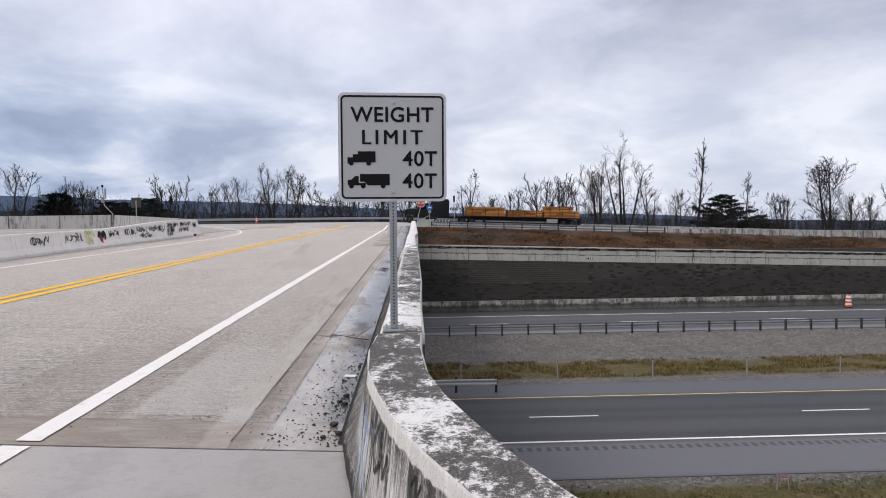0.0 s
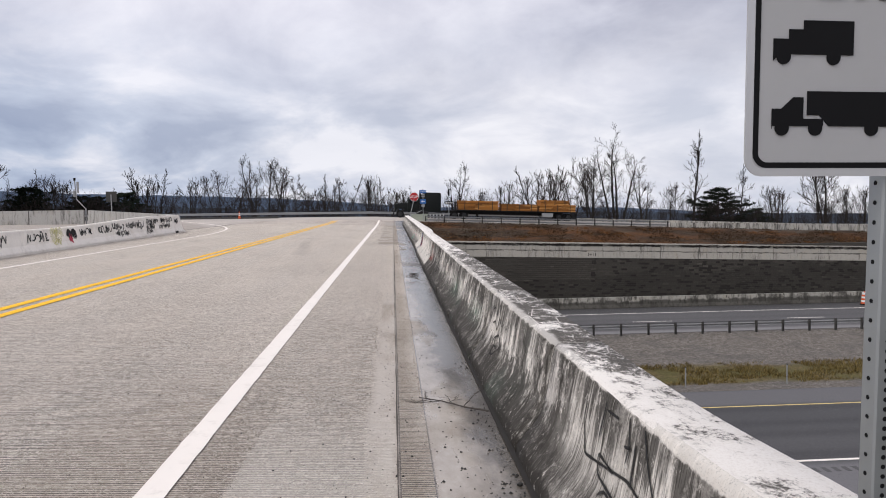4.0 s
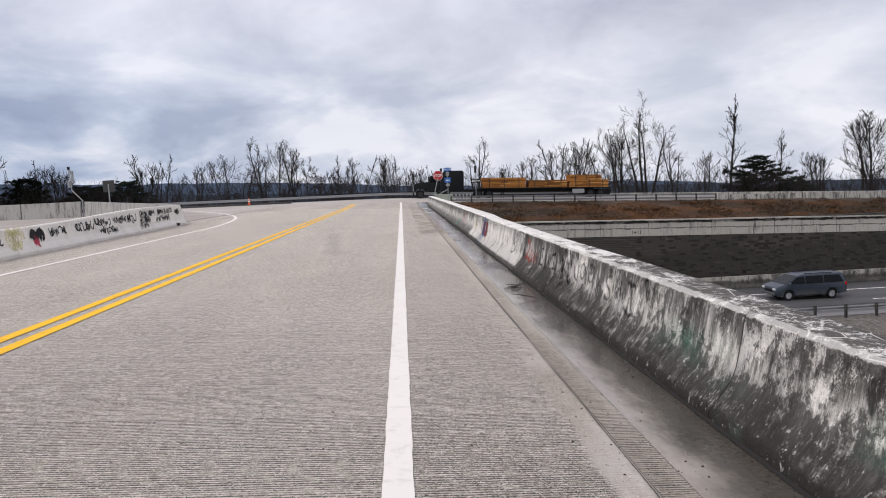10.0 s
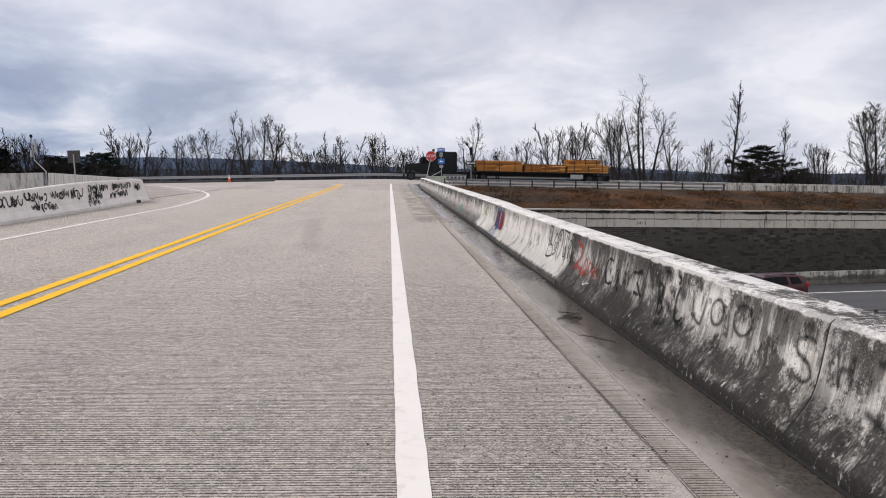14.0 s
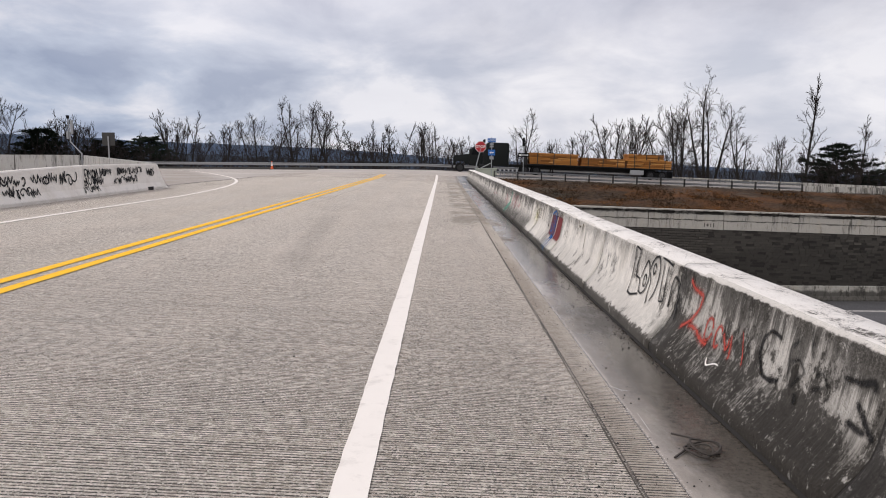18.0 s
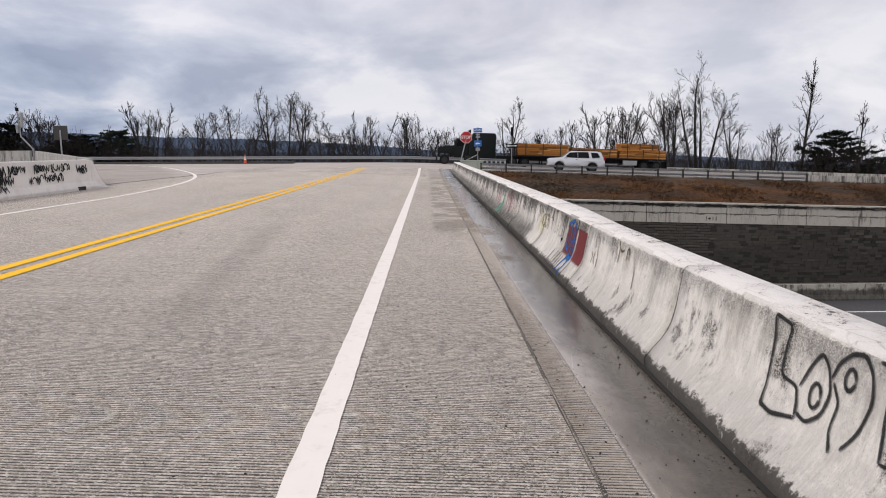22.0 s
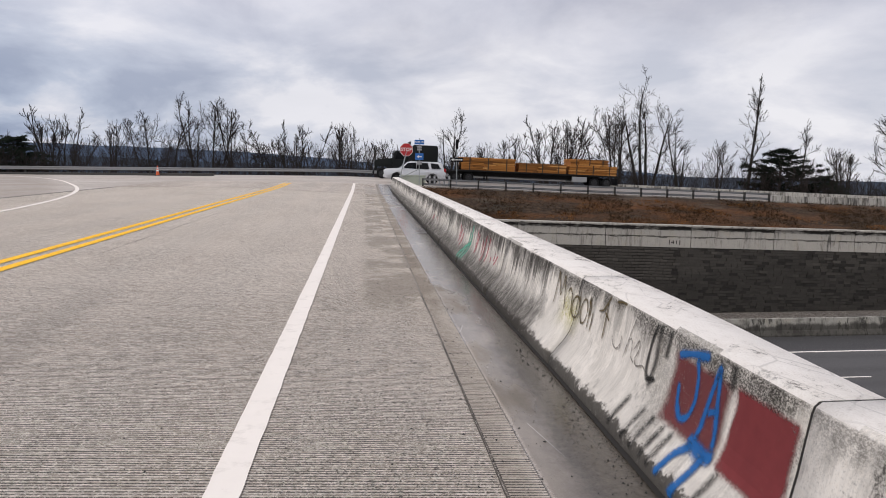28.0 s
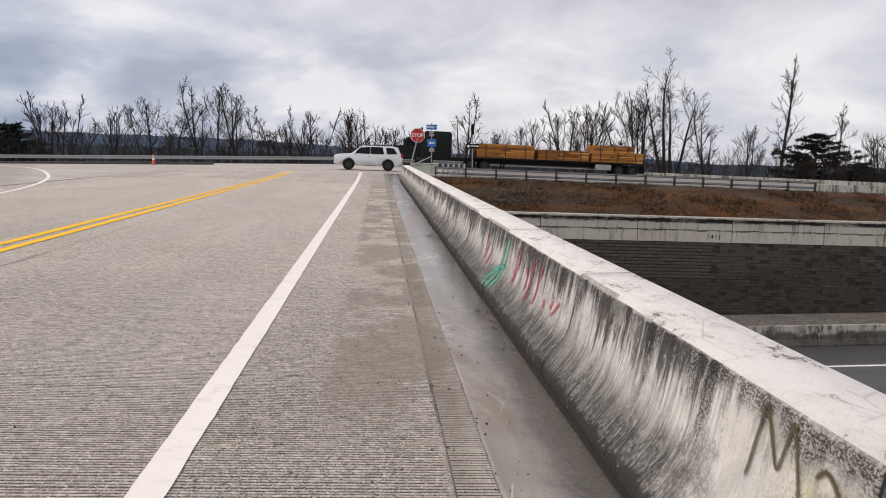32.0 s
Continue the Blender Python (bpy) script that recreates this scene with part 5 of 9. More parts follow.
def weight_sign():
    s = tagged(empty("weight_limit_sign", pose(0.418, 1.89, 0.888, 0.6, 0.4, 3) @ Matrix.Diagonal((1.03, 1.03, 1.03, 1))), "square grey weight limit sign on a perforated steel post", "road sign")
    # base plate bolted to the barrier top
    part("base_plate", boxm((0, 0, 0.008), (0.17, 0.20, 0.014), 0.003), M["old_galv"], s, "dull steel base plate")
    for bx in (-0.06, 0.06):
        b = bmesh.new()
        tube(b, (bx, -0.04, 0.014), (bx, -0.04, 0.034), 0.014, 0.014, 6)
        tube(b, (bx, -0.04, 0.034), (bx, -0.04, 0.055), 0.008, 0.008, 8)
        part("bolt", b, M["bolt"], s)
    post = part("post", boxm((0, 0, 0.90), (0.056, 0.056, 1.77), 0.005), M["post_steel"], s)
    for k in range(44):
        h = bmesh.new()
        tube(h, (0, -0.0288, 0.06 + k * 0.0254), (0, -0.0278, 0.06 + k * 0.0254), 0.0065, 0.0065, 8)
        part("post_hole", h, M["black_paint"], post)
    for k in range(44):
        if k % 2 == 0:
            h = bmesh.new()
            tube(h, (-0.0288, 0, 0.06 + k * 0.0254), (-0.0278, 0, 0.06 + k * 0.0254), 0.0065, 0.0065, 6)
            part("post_hole", h, M["black_paint"], post)
    bm = bmesh.new()
    prism(bm, [(x, z + 1.398) for x, z in rounded(0.815, 0.815, 0.045)], -0.036, -0.0325)
    part("panel", bm, M["sign_face"], s)
    bm = frame_ring(0.815, 0.815, 0.045, 0.020, -0.0372, 0.0012)
    bmesh.ops.translate(bm, verts=bm.verts, vec=(0, 0, 1.398))
    part("rim", bm, M["sign_edge"], s, "bright sign edge")
    bm = frame_ring(0.775, 0.775, 0.038, 0.014, -0.0378, 0.0014)
    bmesh.ops.translate(bm, verts=bm.verts, vec=(0, 0, 1.398))
    part("border", bm, M["black_paint"], s, "black border")
    for words, x, z, gap in (("WEIGHT", 0.0, 0.239, 1.06), ("LIMIT", -0.005, 0.070, 1.32), ("40T", 0.205, -0.090, 1.08), ("40T", 0.203, -0.258, 1.08)):
        for k, dx in enumerate((-0.003, 0.0, 0.003) if "M" in words else (0.0,)):
            lettering(words, 0.156, (x + dx, -0.0375 - 0.0003 * k, 1.398 + z), M["black_paint"], s, 0.001, 0.0 if "M" in words else 0.0026, "lettering", 0.99, gap)
    single = [(-0.34, -0.128), (-0.34, -0.075), (-0.300, -0.075), (-0.300, -0.052), (-0.262, -0.052), (-0.262, -0.030), (-0.130, -0.030), (-0.130, -0.112), (-0.300, -0.112), (-0.300, -0.118), (-0.33, -0.118)]
    tractor = [(-0.34, -0.292), (-0.34, -0.243), (-0.315, -0.243), (-0.285, -0.215), (-0.258, -0.215), (-0.258, -0.267), (-0.205, -0.267), (-0.205, -0.285), (-0.34, -0.285)]
    trailer = [(-0.248, -0.200), (-0.025, -0.200), (-0.025, -0.285), (-0.19, -0.285), (-0.215, -0.258), (-0.248, -0.258)]
    for nm, poly in (("truck_symbol", single), ("tractor_symbol", tractor), ("trailer_symbol", trailer)):
        bm = bmesh.new()
        prism(bm, [(x, z + 1.398) for x, z in poly], -0.0385, -0.0362)
        part(nm, bm, M["black_paint"], s)
    for x, z in ((-0.313, -0.118), (-0.182, -0.118), (-0.313, -0.290), (-0.225, -0.290), (-0.075, -0.290)):
        part("wheel_symbol", tube(bmesh.new(), (x, -0.0386, 1.398 + z), (x, -0.0362, 1.398 + z), 0.0185, 0.0185, 16), M["black_paint"], s)
    for z in (0.335, -0.335):
        part("panel_bolt", tube(bmesh.new(), (0, -0.042, 1.398 + z), (0, -0.036, 1.398 + z), 0.011, 0.013, 10), M["bolt"], s)
    return s


weight_sign()


def stop_sign():
    s = tagged(empty("stop_sign", pose(1.45, 78.0, cross_z(1.4) - 0.15)), "red octagonal stop sign on a leaning steel post", "road sign")
    part("post", tube(bmesh.new(), (-0.72, -0.1, -0.3), (0.05, 0.03, 2.75), 0.045, 0.045, 6), M["post_steel"], s)
    for r, y0, y1, m, nm in ((0.475, -0.012, 0.0, "sign_white", "panel"), (0.445, -0.016, -0.012, "stop_red", "red_face")):
        oct_ = [(r / math.cos(math.pi / 8) * math.cos(math.pi / 8 + k * math.pi / 4), 2.72 + r / math.cos(math.pi / 8) * math.sin(math.pi / 8 + k * math.pi / 4)) for k in range(8)]
        bm = bmesh.new()
        prism(bm, oct_, y0, y1)
        part(nm, bm, M[m], s)
    lettering("STOP", 0.34, (0, -0.018, 2.72), M["sign_white"], s, 0.001, 0.006)
    return s


def route_signs():
    s = tagged(empty("route_sign_post", pose(2.42, 78.1, cross_z(2.4) - 0.15)), "steel post with blue direction signs", "road sign")
    part("post", boxm((0, 0.03, 1.6), (0.06, 0.05, 4.0)), M["post_steel"], s)
    part("brace", tube(bmesh.new(), (-1.5, -0.1, 0.62), (0, 0.0, 1.35), 0.035, 0.035, 6), M["post_steel"], s)
    p = part("north_panel", boxm((0, -0.01, 3.32), (0.72, 0.012, 0.34), 0.003), M["sign_blue"], s)
    lettering("NORTH", 0.19, (0, -0.018, 3.32), M["sign_white"], p, 0.001, 0.003)
    for z in (2.98, 2.78):
        part("shield_plate", boxm((0, -0.01, z), (0.34, 0.012, 0.15), 0.003), M["dull_galv"], s, "small grey plate seen at an angle")
    p = part("arrow_panel", boxm((0, -0.01, 2.25), (0.62, 0.012, 0.5), 0.003), M["sign_blue"], s)
    bm = bmesh.new()
    prism(bm, [(-0.2, 2.25), (-0.04, 2.37), (-0.04, 2.29), (0.2, 2.29), (0.2, 2.21), (-0.04, 2.21), (-0.04, 2.13)], -0.022, -0.016)
    part("arrow", bm, M["sign_white"], p)
    part("small_plate", boxm((0, -0.01, 1.78), (0.36, 0.012, 0.26), 0.003), M["dull_galv"], s)
    return s


def one_way_sign():
    s = tagged(empty("one_way_sign", pose(5.25, 78.2, cross_z(5.2) - 0.2)), "black and white arrow sign on a tall steel post", "road sign")
    part("post", boxm((0, 0.03, 1.75), (0.07, 0.05, 3.6)), M["post_steel"], s)
    p = part("panel", boxm((0, -0.01, 2.2), (0.95, 0.012, 0.32), 0.003), M["black_paint"], s)
    bm = bmesh.new()
    prism(bm, [(-0.43, 2.2), (-0.25, 2.31), (-0.25, 2.25), (0.42, 2.25), (0.42, 2.15), (-0.25, 2.15), (-0.25, 2.09)], -0.021, -0.016)
    part("arrow", bm, M["sign_white"], p)
    for k in range(6):
        part("lettering_bar", boxm((-0.16 + k * 0.085, -0.024, 2.2), (0.05, 0.003, 0.06)), M["black_paint"], p)
    part("lamp_head", boxm((0, -0.05, 3.35), (0.2, 0.22, 0.75), 0.04), M["black_paint"], s, "dark lamp head")
    return s


stop_sign(), route_signs(), one_way_sign()


def sign_back():
    s = tagged(empty("sign_back", pose(-27.6, 70.0, cross_z(-27) + 0.15)), "grey back of a square sign on a post", "road sign")
    part("post", boxm((0, 0, 1.3), (0.09, 0.06, 2.7)), M["dull_galv"], s)
    part("panel", boxm((0, 0.05, 2.45), (1.0, 0.02, 1.0), 0.01), M["post_dark"], s)
    p = tagged(empty("utility_pole", pose(-31.3, 73.2, 0.60)), "grey metal pole with a bracket and boxes", "pole")
    part("post", tube(bmesh.new(), (0, 0, -0.1), (0, 0, 1.45), 0.07, 0.07, 10), M["dull_galv"], p)
    part("brace", tube(bmesh.new(), (0, 0, 1.40), (-0.85, 0, 2.35), 0.05, 0.05, 8), M["dull_galv"], p)
    part("mast", tube(bmesh.new(), (-0.84, 0, 2.3), (-0.98, 0, 4.25), 0.05, 0.05, 10), M["dull_galv"], p)
    part("lamp_head", boxm((-0.98, 0, 4.35), (0.18, 0.2, 0.26), 0.03), M["black_paint"], p)
    part("control_box", boxm((-0.70, 0, 3.55), (0.16, 0.2, 1.1), 0.02), M["dull_galv"], p)
    part("meter_box", boxm((-1.02, -0.05, 2.9), (0.16, 0.2, 0.6), 0.02), M["dull_galv"], p)


sign_back()
side_wall = structure(empty("side_parapet"), "grey concrete parapet that bends back from the barrier end", "parapet")
parapet_run((-14.9, 46.9), (-30.9, 72.9), 8, 1.33, side_wall, lambda x, y: 0.15 + 0.0236 * (-14.3 - x), M["plain_concrete"], 0.34)
parapet_run((-31.4, 73.1), (-80.0, 75.0), 9, 1.36, side_wall, lambda x, y: 0.54, M["plain_concrete"], 0.34)

# utility cabinet at the barrier's end
M["cabinet"] = plain("beige_green_steel", (0.36, 0.39, 0.32), 0.6, 0, 0.1, 5, 0.05)
cab = tagged(empty("utility_cabinet", pose(1.95, 78.6, cross_z(2) - 0.35)), "low beige-green steel utility cabinet behind the barrier", "cabinet")
part("body", boxm((0, 0, 0.5), (1.9, 0.9, 1.0), 0.03, 2), M["cabinet"], cab)
part("lid", boxm((0, 0, 1.02), (1.96, 0.96, 0.07), 0.02, 2), M["cabinet"], cab)
for dx in (-0.47, 0.47):
    part("door", boxm((dx, -0.455, 0.48), (0.88, 0.02, 0.84), 0.006), M["cabinet"], cab)
# short white marker posts beside it
for k in range(5):
    mp = tagged(empty("marker_post", pose(3.15 + k * 0.36, 77.5 - k * 0.05, cross_z(3.5) - 0.3)), "short pale weathered marker post", "post", "marker posts")
    part("shaft", boxm((0, 0, 0.5), (0.13, 0.13, 1.05), 0.012), M["sign_edge"], mp)
    part("cap", boxm((0, 0, 1.03), (0.15, 0.15, 0.04), 0.01), M["dull_galv"], mp)


# ---- traffic cone and drum ----
M["orange"] = plain("safety_orange", (0.62, 0.10, 0.025), 0.55, 0, 0.12, 6, 0.05, 0.5, (0.35, 0.08, 0.04))


def traffic_cone(m):
    c = tagged(empty("traffic_cone", m), "orange traffic cone with white bands beside the dark strip", "cone")
    part("base", boxm((0, 0, 0.02), (0.42, 0.42, 0.05), 0.012), M["dark"], c)
    for a, b, ra, rb, mat_ in ((0.045, 0.40, 0.165, 0.115, "orange"), (0.40, 0.55, 0.115, 0.093, "sign_white"), (0.55, 0.64, 0.093, 0.08, "orange"), (0.64, 0.74, 0.08, 0.066, "sign_white"), (0.74, 0.92, 0.066, 0.035, "orange")):
        part("band", tube(bmesh.new(), (0, 0, a), (0, 0, b), ra, rb, 18), M[mat_], c, smooth=False)


def traffic_drum(m):
    c = tagged(empty("traffic_drum", m), "orange and white striped traffic drum on the shoulder", "traffic drum")
    part("base", tube(bmesh.new(), (0, 0, 0), (0, 0, 0.07), 0.38, 0.36, 18), M["dark"], c)
    z, r = 0.07, 0.295
    for k in range(6):
        part("band", tube(bmesh.new(), (0, 0, z), (0, 0, z + 0.16), r, r - 0.012, 18), M["orange" if k % 2 == 0 else "sign_white"], c)
        z, r = z + 0.16, r - 0.014
    part("handle", boxm((0, 0, 1.09), (0.18, 0.03, 0.12), 0.01), M["orange"], c)


traffic_cone(pose(-20.4, 92.4, cross_z(-20) + 0.0))
traffic_drum(pose(39.5, 58.3, LOW))
# long low strip beside the crossroad, coloured nearly black
kerb = structure(obj("kerb_far", boxm((-31.0, 92.8, cross_z(-31) + 0.05), (31.0, 0.5, 0.3), 0.05, 2), M["post_dark"]), "low dark strip along the crossroad", "kerb")

# cable posts in the median and a survey frame in the grass
for k in range(-2, 12):
    cp = tagged(empty("cable_post", pose(3.0 + 5.2 * k, 33.9, LOW - 0.25)), "thin weathered steel cable barrier post", "post", "cable posts")
    part("shaft", boxm((0, 0, 0.55), (0.06, 0.04, 1.15), 0.006), M["dull_galv"], cp)
    part("cap", boxm((0, 0, 1.14), (0.075, 0.055, 0.03)), M["black_paint"], cp)
M["red_tape"] = plain("faded_red", (0.42, 0.10, 0.08), 0.7)
tri = tagged(empty("marker_stake", pose(12.3, 18.2, LOW - 0.02)), "small bent marker stake with red tape in the grass", "stake")
part("stake", tube(bmesh.new(), (-0.2, 0, 0), (-0.17, 0, 0.5), 0.02, 0.015, 6), M["dull_galv"], tri)
part("stake", tube(bmesh.new(), (0.2, 0, 0), (0.16, 0, 0.42), 0.02, 0.015, 6), M["dull_galv"], tri)
part("tape", tube(bmesh.new(), (-0.18, 0, 0.48), (0.17, 0, 0.40), 0.025, 0.025, 6), M["red_tape"], tri, "faded red tape")


# ---- litter on the deck ----
def branch(name, m, seed, length, label, way=(-0.65, 0.75)):
    """A bare branch: one crooked stem and its forked twigs, each a part."""
    rnd = random.Random(seed)
    b = tagged(empty(name, m), label, "branch")

    def grow(bmx, p, d, l, r, forks):
        n = 9
        for i in range(n):
            d = (d + Vector((rnd.uniform(-0.28, 0.28), rnd.uniform(-0.28, 0.28), rnd.uniform(-0.10, 0.09)))).normalized()
            q = p + d * l / n
            q.z = max(q.z, 0.008)
            tube(bmx, p, q, r, r * 0.92, 5)
            if forks and i > 1 and rnd.random() < 0.8:
                t = bmx if forks == 1 else bmesh.new()
                grow(t, q.copy(), (d + Vector((rnd.uniform(-0.9, 0.9), rnd.uniform(-0.9, 0.9), rnd.uniform(0, 0.3)))).normalized(), l * rnd.uniform(0.25, 0.5), r * 0.6, forks - 1)
                if forks == 2:
                    part("twig", t, M["bark"], b)
            p, r = q, r * 0.92

    bm = bmesh.new()
    grow(bm, Vector((0, 0, 0.02)), Vector((*way, 0.03)), length, 0.010, 2)
    part("stem", bm, M["bark"], b)
    return b


def coiled_twig(m, label):
    """A thin vine wound into loose loops, with two stray ends."""
    rnd = random.Random(23)
    b = tagged(empty("coiled_twig", m), label, "branch")
    for loop in range(3):
        bm = bmesh.new()
        cx, cy, rx, ry, tilt = rnd.uniform(-0.04, 0.04), rnd.uniform(-0.05, 0.05), rnd.uniform(0.07, 0.10), rnd.uniform(0.08, 0.12), rnd.uniform(0, 3)
        pts = []
        for k in range(19):
            a = tilt + 2 * math.pi * k / 17
            pts.append(Vector((cx + rx * math.cos(a), cy + ry * math.sin(a), 0.016 + 0.018 * loop + 0.012 * math.sin(2 * a + loop))))
        pts.append(pts[-1] + Vector((rnd.uniform(-0.16, 0.16), rnd.uniform(-0.2, 0.2), -0.004)))
        loops = []
        for p, q in zip(pts, pts[1:] + [pts[-1] * 2 - pts[-2]]):
            d = (q - p).normalized()
            side = d.cross(Vector((0, 0, 1))).normalized()
            up = side.cross(d)
            loops.append([tuple(p + side * 0.007 * math.cos(1.257 * j) + up * 0.007 * math.sin(1.257 * j)) for j in range(5)])
        part("loop", rings(bm, loops), M["bark"], b)
    return b


M["bark"] = plain("dark_bark", (0.055, 0.046, 0.040), 0.9, 0, 0.35, 3.0, 0.5)
branch("fallen_branch", pose(-0.08, 6.15, deck_z(-0.5) + 0.008), 3, 0.85, "bare dark branch lying in the gutter")
coiled_twig(pose(-0.36, 18.75, deck_z(-0.36)), "thin dark vine coiled in the gutter")
branch("fallen_branch", pose(-0.25, 17.45, deck_z(-0.5) + 0.008, 0, 0, 20), 11, 0.35, "small bare twig in the gutter")

M["tar"] = plain("tar_lump", (0.030, 0.028, 0.026), 0.85, 0, 0.3, 12, 0.6)


def lump(bm, c, r, rnd):
    v = bmesh.ops.create_icosphere(bm, subdivisions=1, radius=1.0)["verts"]
    sx, sy, sz = r * rnd.uniform(0.7, 1.3), r * rnd.uniform(0.7, 1.3), r * rnd.uniform(0.45, 0.8)
    for q in v:
        k = 1 + rnd.uniform(-0.25, 0.25)
        q.co = Vector((c[0] + q.co.x * sx * k, c[1] + q.co.y * sy * k, c[2] + q.co.z * sz * k))


lump_rnd = random.Random(4)
for lx, ly, lr in ((-0.10, 3.25, 0.042), (-0.15, 3.05, 0.024), (-0.09, 2.95, 0.034), (-0.12, 2.28, 0.050), (-0.06, 2.05, 0.040), (-0.17, 1.95, 0.024), (-0.08, 4.6, 0.028), (-0.24, 2.62, 0.020), (-0.31, 3.5, 0.018), (-0.20, 3.9, 0.022)):
    bm = bmesh.new()
    lump(bm, (0, 0, lr * 0.4), lr, lump_rnd)
    rk = obj("rubble_lump", bm, M["tar"])
    rk.location = (lx, ly, deck_z(lx))
    tagged(rk, "dark broken lump of rubble in the gutter", "rubble", "rubble in the gutter")
paper = tagged(obj("litter_scrap", boxm((0, 0, 0.008), (0.14, 0.09, 0.012), 0.004), M["sign_white"]), "flat white scrap of litter in the gutter", "litter")
paper.matrix_basis = pose(-0.14, 4.12, deck_z(0) + 0.004, 0, 0, -12)

# grit: stones strewn over the shoulder and thick along the toe
gr_v, gr_f = [], []
gr_rnd = random.Random(12)
for k in range(9000):
    y = gr_rnd.uniform(1.8, 44)
    mode = gr_rnd.random()
    if mode < 0.42:
        x = -0.03 - abs(gr_rnd.gauss(0, 0.10))
    elif mode < 0.75:
        x = -0.87 + gr_rnd.gauss(0, 0.22)
    else:
        x = gr_rnd.uniform(-3.4, -0.3)
    if x > -0.012:
        continue
    if mode < 0.42 and noise.noise(Vector((0.3, y * 0.9, 0))) < -0.05:
        continue
    r = gr_rnd.choice((0.002, 0.002, 0.003, 0.003, 0.004, 0.005, 0.005, 0.009)) * gr_rnd.uniform(0.8, 1.3)
    z = deck_z(x) + r * 0.3 + 0.002
    a = gr_rnd.uniform(0, 6.3)
    i0 = len(gr_v)
    for q in range(4):
        gr_v.append((x + r * math.cos(a + q * 1.57) * gr_rnd.uniform(0.7, 1.3), y + r * math.sin(a + q * 1.57) * gr_rnd.uniform(0.7, 1.3), z - r * 0.4))
    gr_v.append((x, y, z + r * gr_rnd.uniform(0.4, 0.9)))
    gr_f += [(i0 + q, i0 + (q + 1) % 4, i0 + 4) for q in range(4)]
# broken crumbs of concrete thick in the gutter at the near end
for k in range(420):
    x, y = -0.05 - abs(gr_rnd.gauss(0, 0.26)), 1.75 + abs(gr_rnd.gauss(0, 2.2))
    r = gr_rnd.choice((0.005, 0.007, 0.009, 0.014))
    i0, a = len(gr_v), gr_rnd.uniform(0, 6.3)
    z = deck_z(x) + 0.001
    gr_v += [(x + r * math.cos(a + q * 1.57) * gr_rnd.uniform(0.7, 1.3), y + r * math.sin(a + q * 1.57) * gr_rnd.uniform(0.7, 1.3), z) for q in range(4)]
    gr_v.append((x, y, z + r * gr_rnd.uniform(0.6, 1.1)))
    gr_f += [(i0 + q, i0 + (q + 1) % 4, i0 + 4) for q in range(4)]
gr_me = bpy.data.meshes.new("grit")
gr_me.from_pydata(gr_v, [], gr_f)
gr_me.materials.append(M["tar"])
tagged(new("grit", gr_me), "dark grit and small stones strewn over the shoulder", "grit", kind="stuff")


# ---- graffiti and patches on the barrier's face ----
def face_at(y, h):
    for (x0, z0), (x1, z1) in zip(PROFILE, PROFILE[1:]):
        if h <= z1 or (x1, z1) == PROFILE[-1]:
            t = min(1.0, max(0.0, (h - z0) / (z1 - z0)))
            n = Vector((-(z1 - z0), 0, x1 - x0)).normalized()
            return Vector((x0 + (x1 - x0) * t + bar_x(y), y, h)) + n * 0.009
    return Vector((0, y, h))


def spread(bm, fn):
    """Keep in the UV map how far a corner lies inside its stroke: 0 at the rim, 1 in the middle."""
    lay = bm.loops.layers.uv.new("spread")
    for f in bm.faces:
        for lp in f.loops:
            lp[lay].uv = (fn(lp.vert), 0.0)


def spray(name, strokes, width, material, label, group="graffiti on the barrier"):
    """Sprayed strokes: lines of (y, height) laid on the ogee face, thinning out towards their rims."""
    g_ = tagged(empty(name), label, "graffiti", group)
    for st in strokes:
        fine = []
        for (ya, ha), (yb, hb) in zip(st, st[1:]):
            n = max(1, round(math.dist((ya, ha), (yb, hb)) / 0.025))
            fine += [(ya + (yb - ya) * i / n, ha + (hb - ha) * i / n) for i in range(n)]
        fine.append(st[-1])
        for _ in range(2):
            fine = [fine[0]] + [tuple((a + 2 * b + c) / 4 for a, b, c in zip(fine[i - 1], fine[i], fine[i + 1])) for i in range(1, len(fine) - 1)] + [fine[-1]]
        bm = bmesh.new()
        inside = {}
        rows = []
        for i, (y, h) in enumerate(fine):
            y2, h2 = fine[min(i + 1, len(fine) - 1)]
            y1, h1 = fine[max(i - 1, 0)]
            d = math.dist((y1, h1), (y2, h2)) or 1
            ny, nh = -(h2 - h1) / d, (y2 - y1) / d
            w = width * 0.62 * (0.9 + 0.3 * noise.noise(Vector((y * 9, h * 9, 1))))
            row = []
            for s in (-1, -0.5, 0, 0.5, 1):
                v = bm.verts.new(face_at(y + ny * w * s, max(0.01, min(0.80, h + nh * w * s))))
                inside[v] = (1 - abs(s)) * (0.45 if i in (0, len(fine) - 1) else 1.0)
                row.append(v)
            rows.append(row)
        for a, b in zip(rows, rows[1:]):
            for k in range(4):
                bm.faces.new((a[k], a[k + 1], b[k + 1], b[k]))
        spread(bm, lambda v: inside[v])
        part("stroke", bm, material, g_)
    return g_


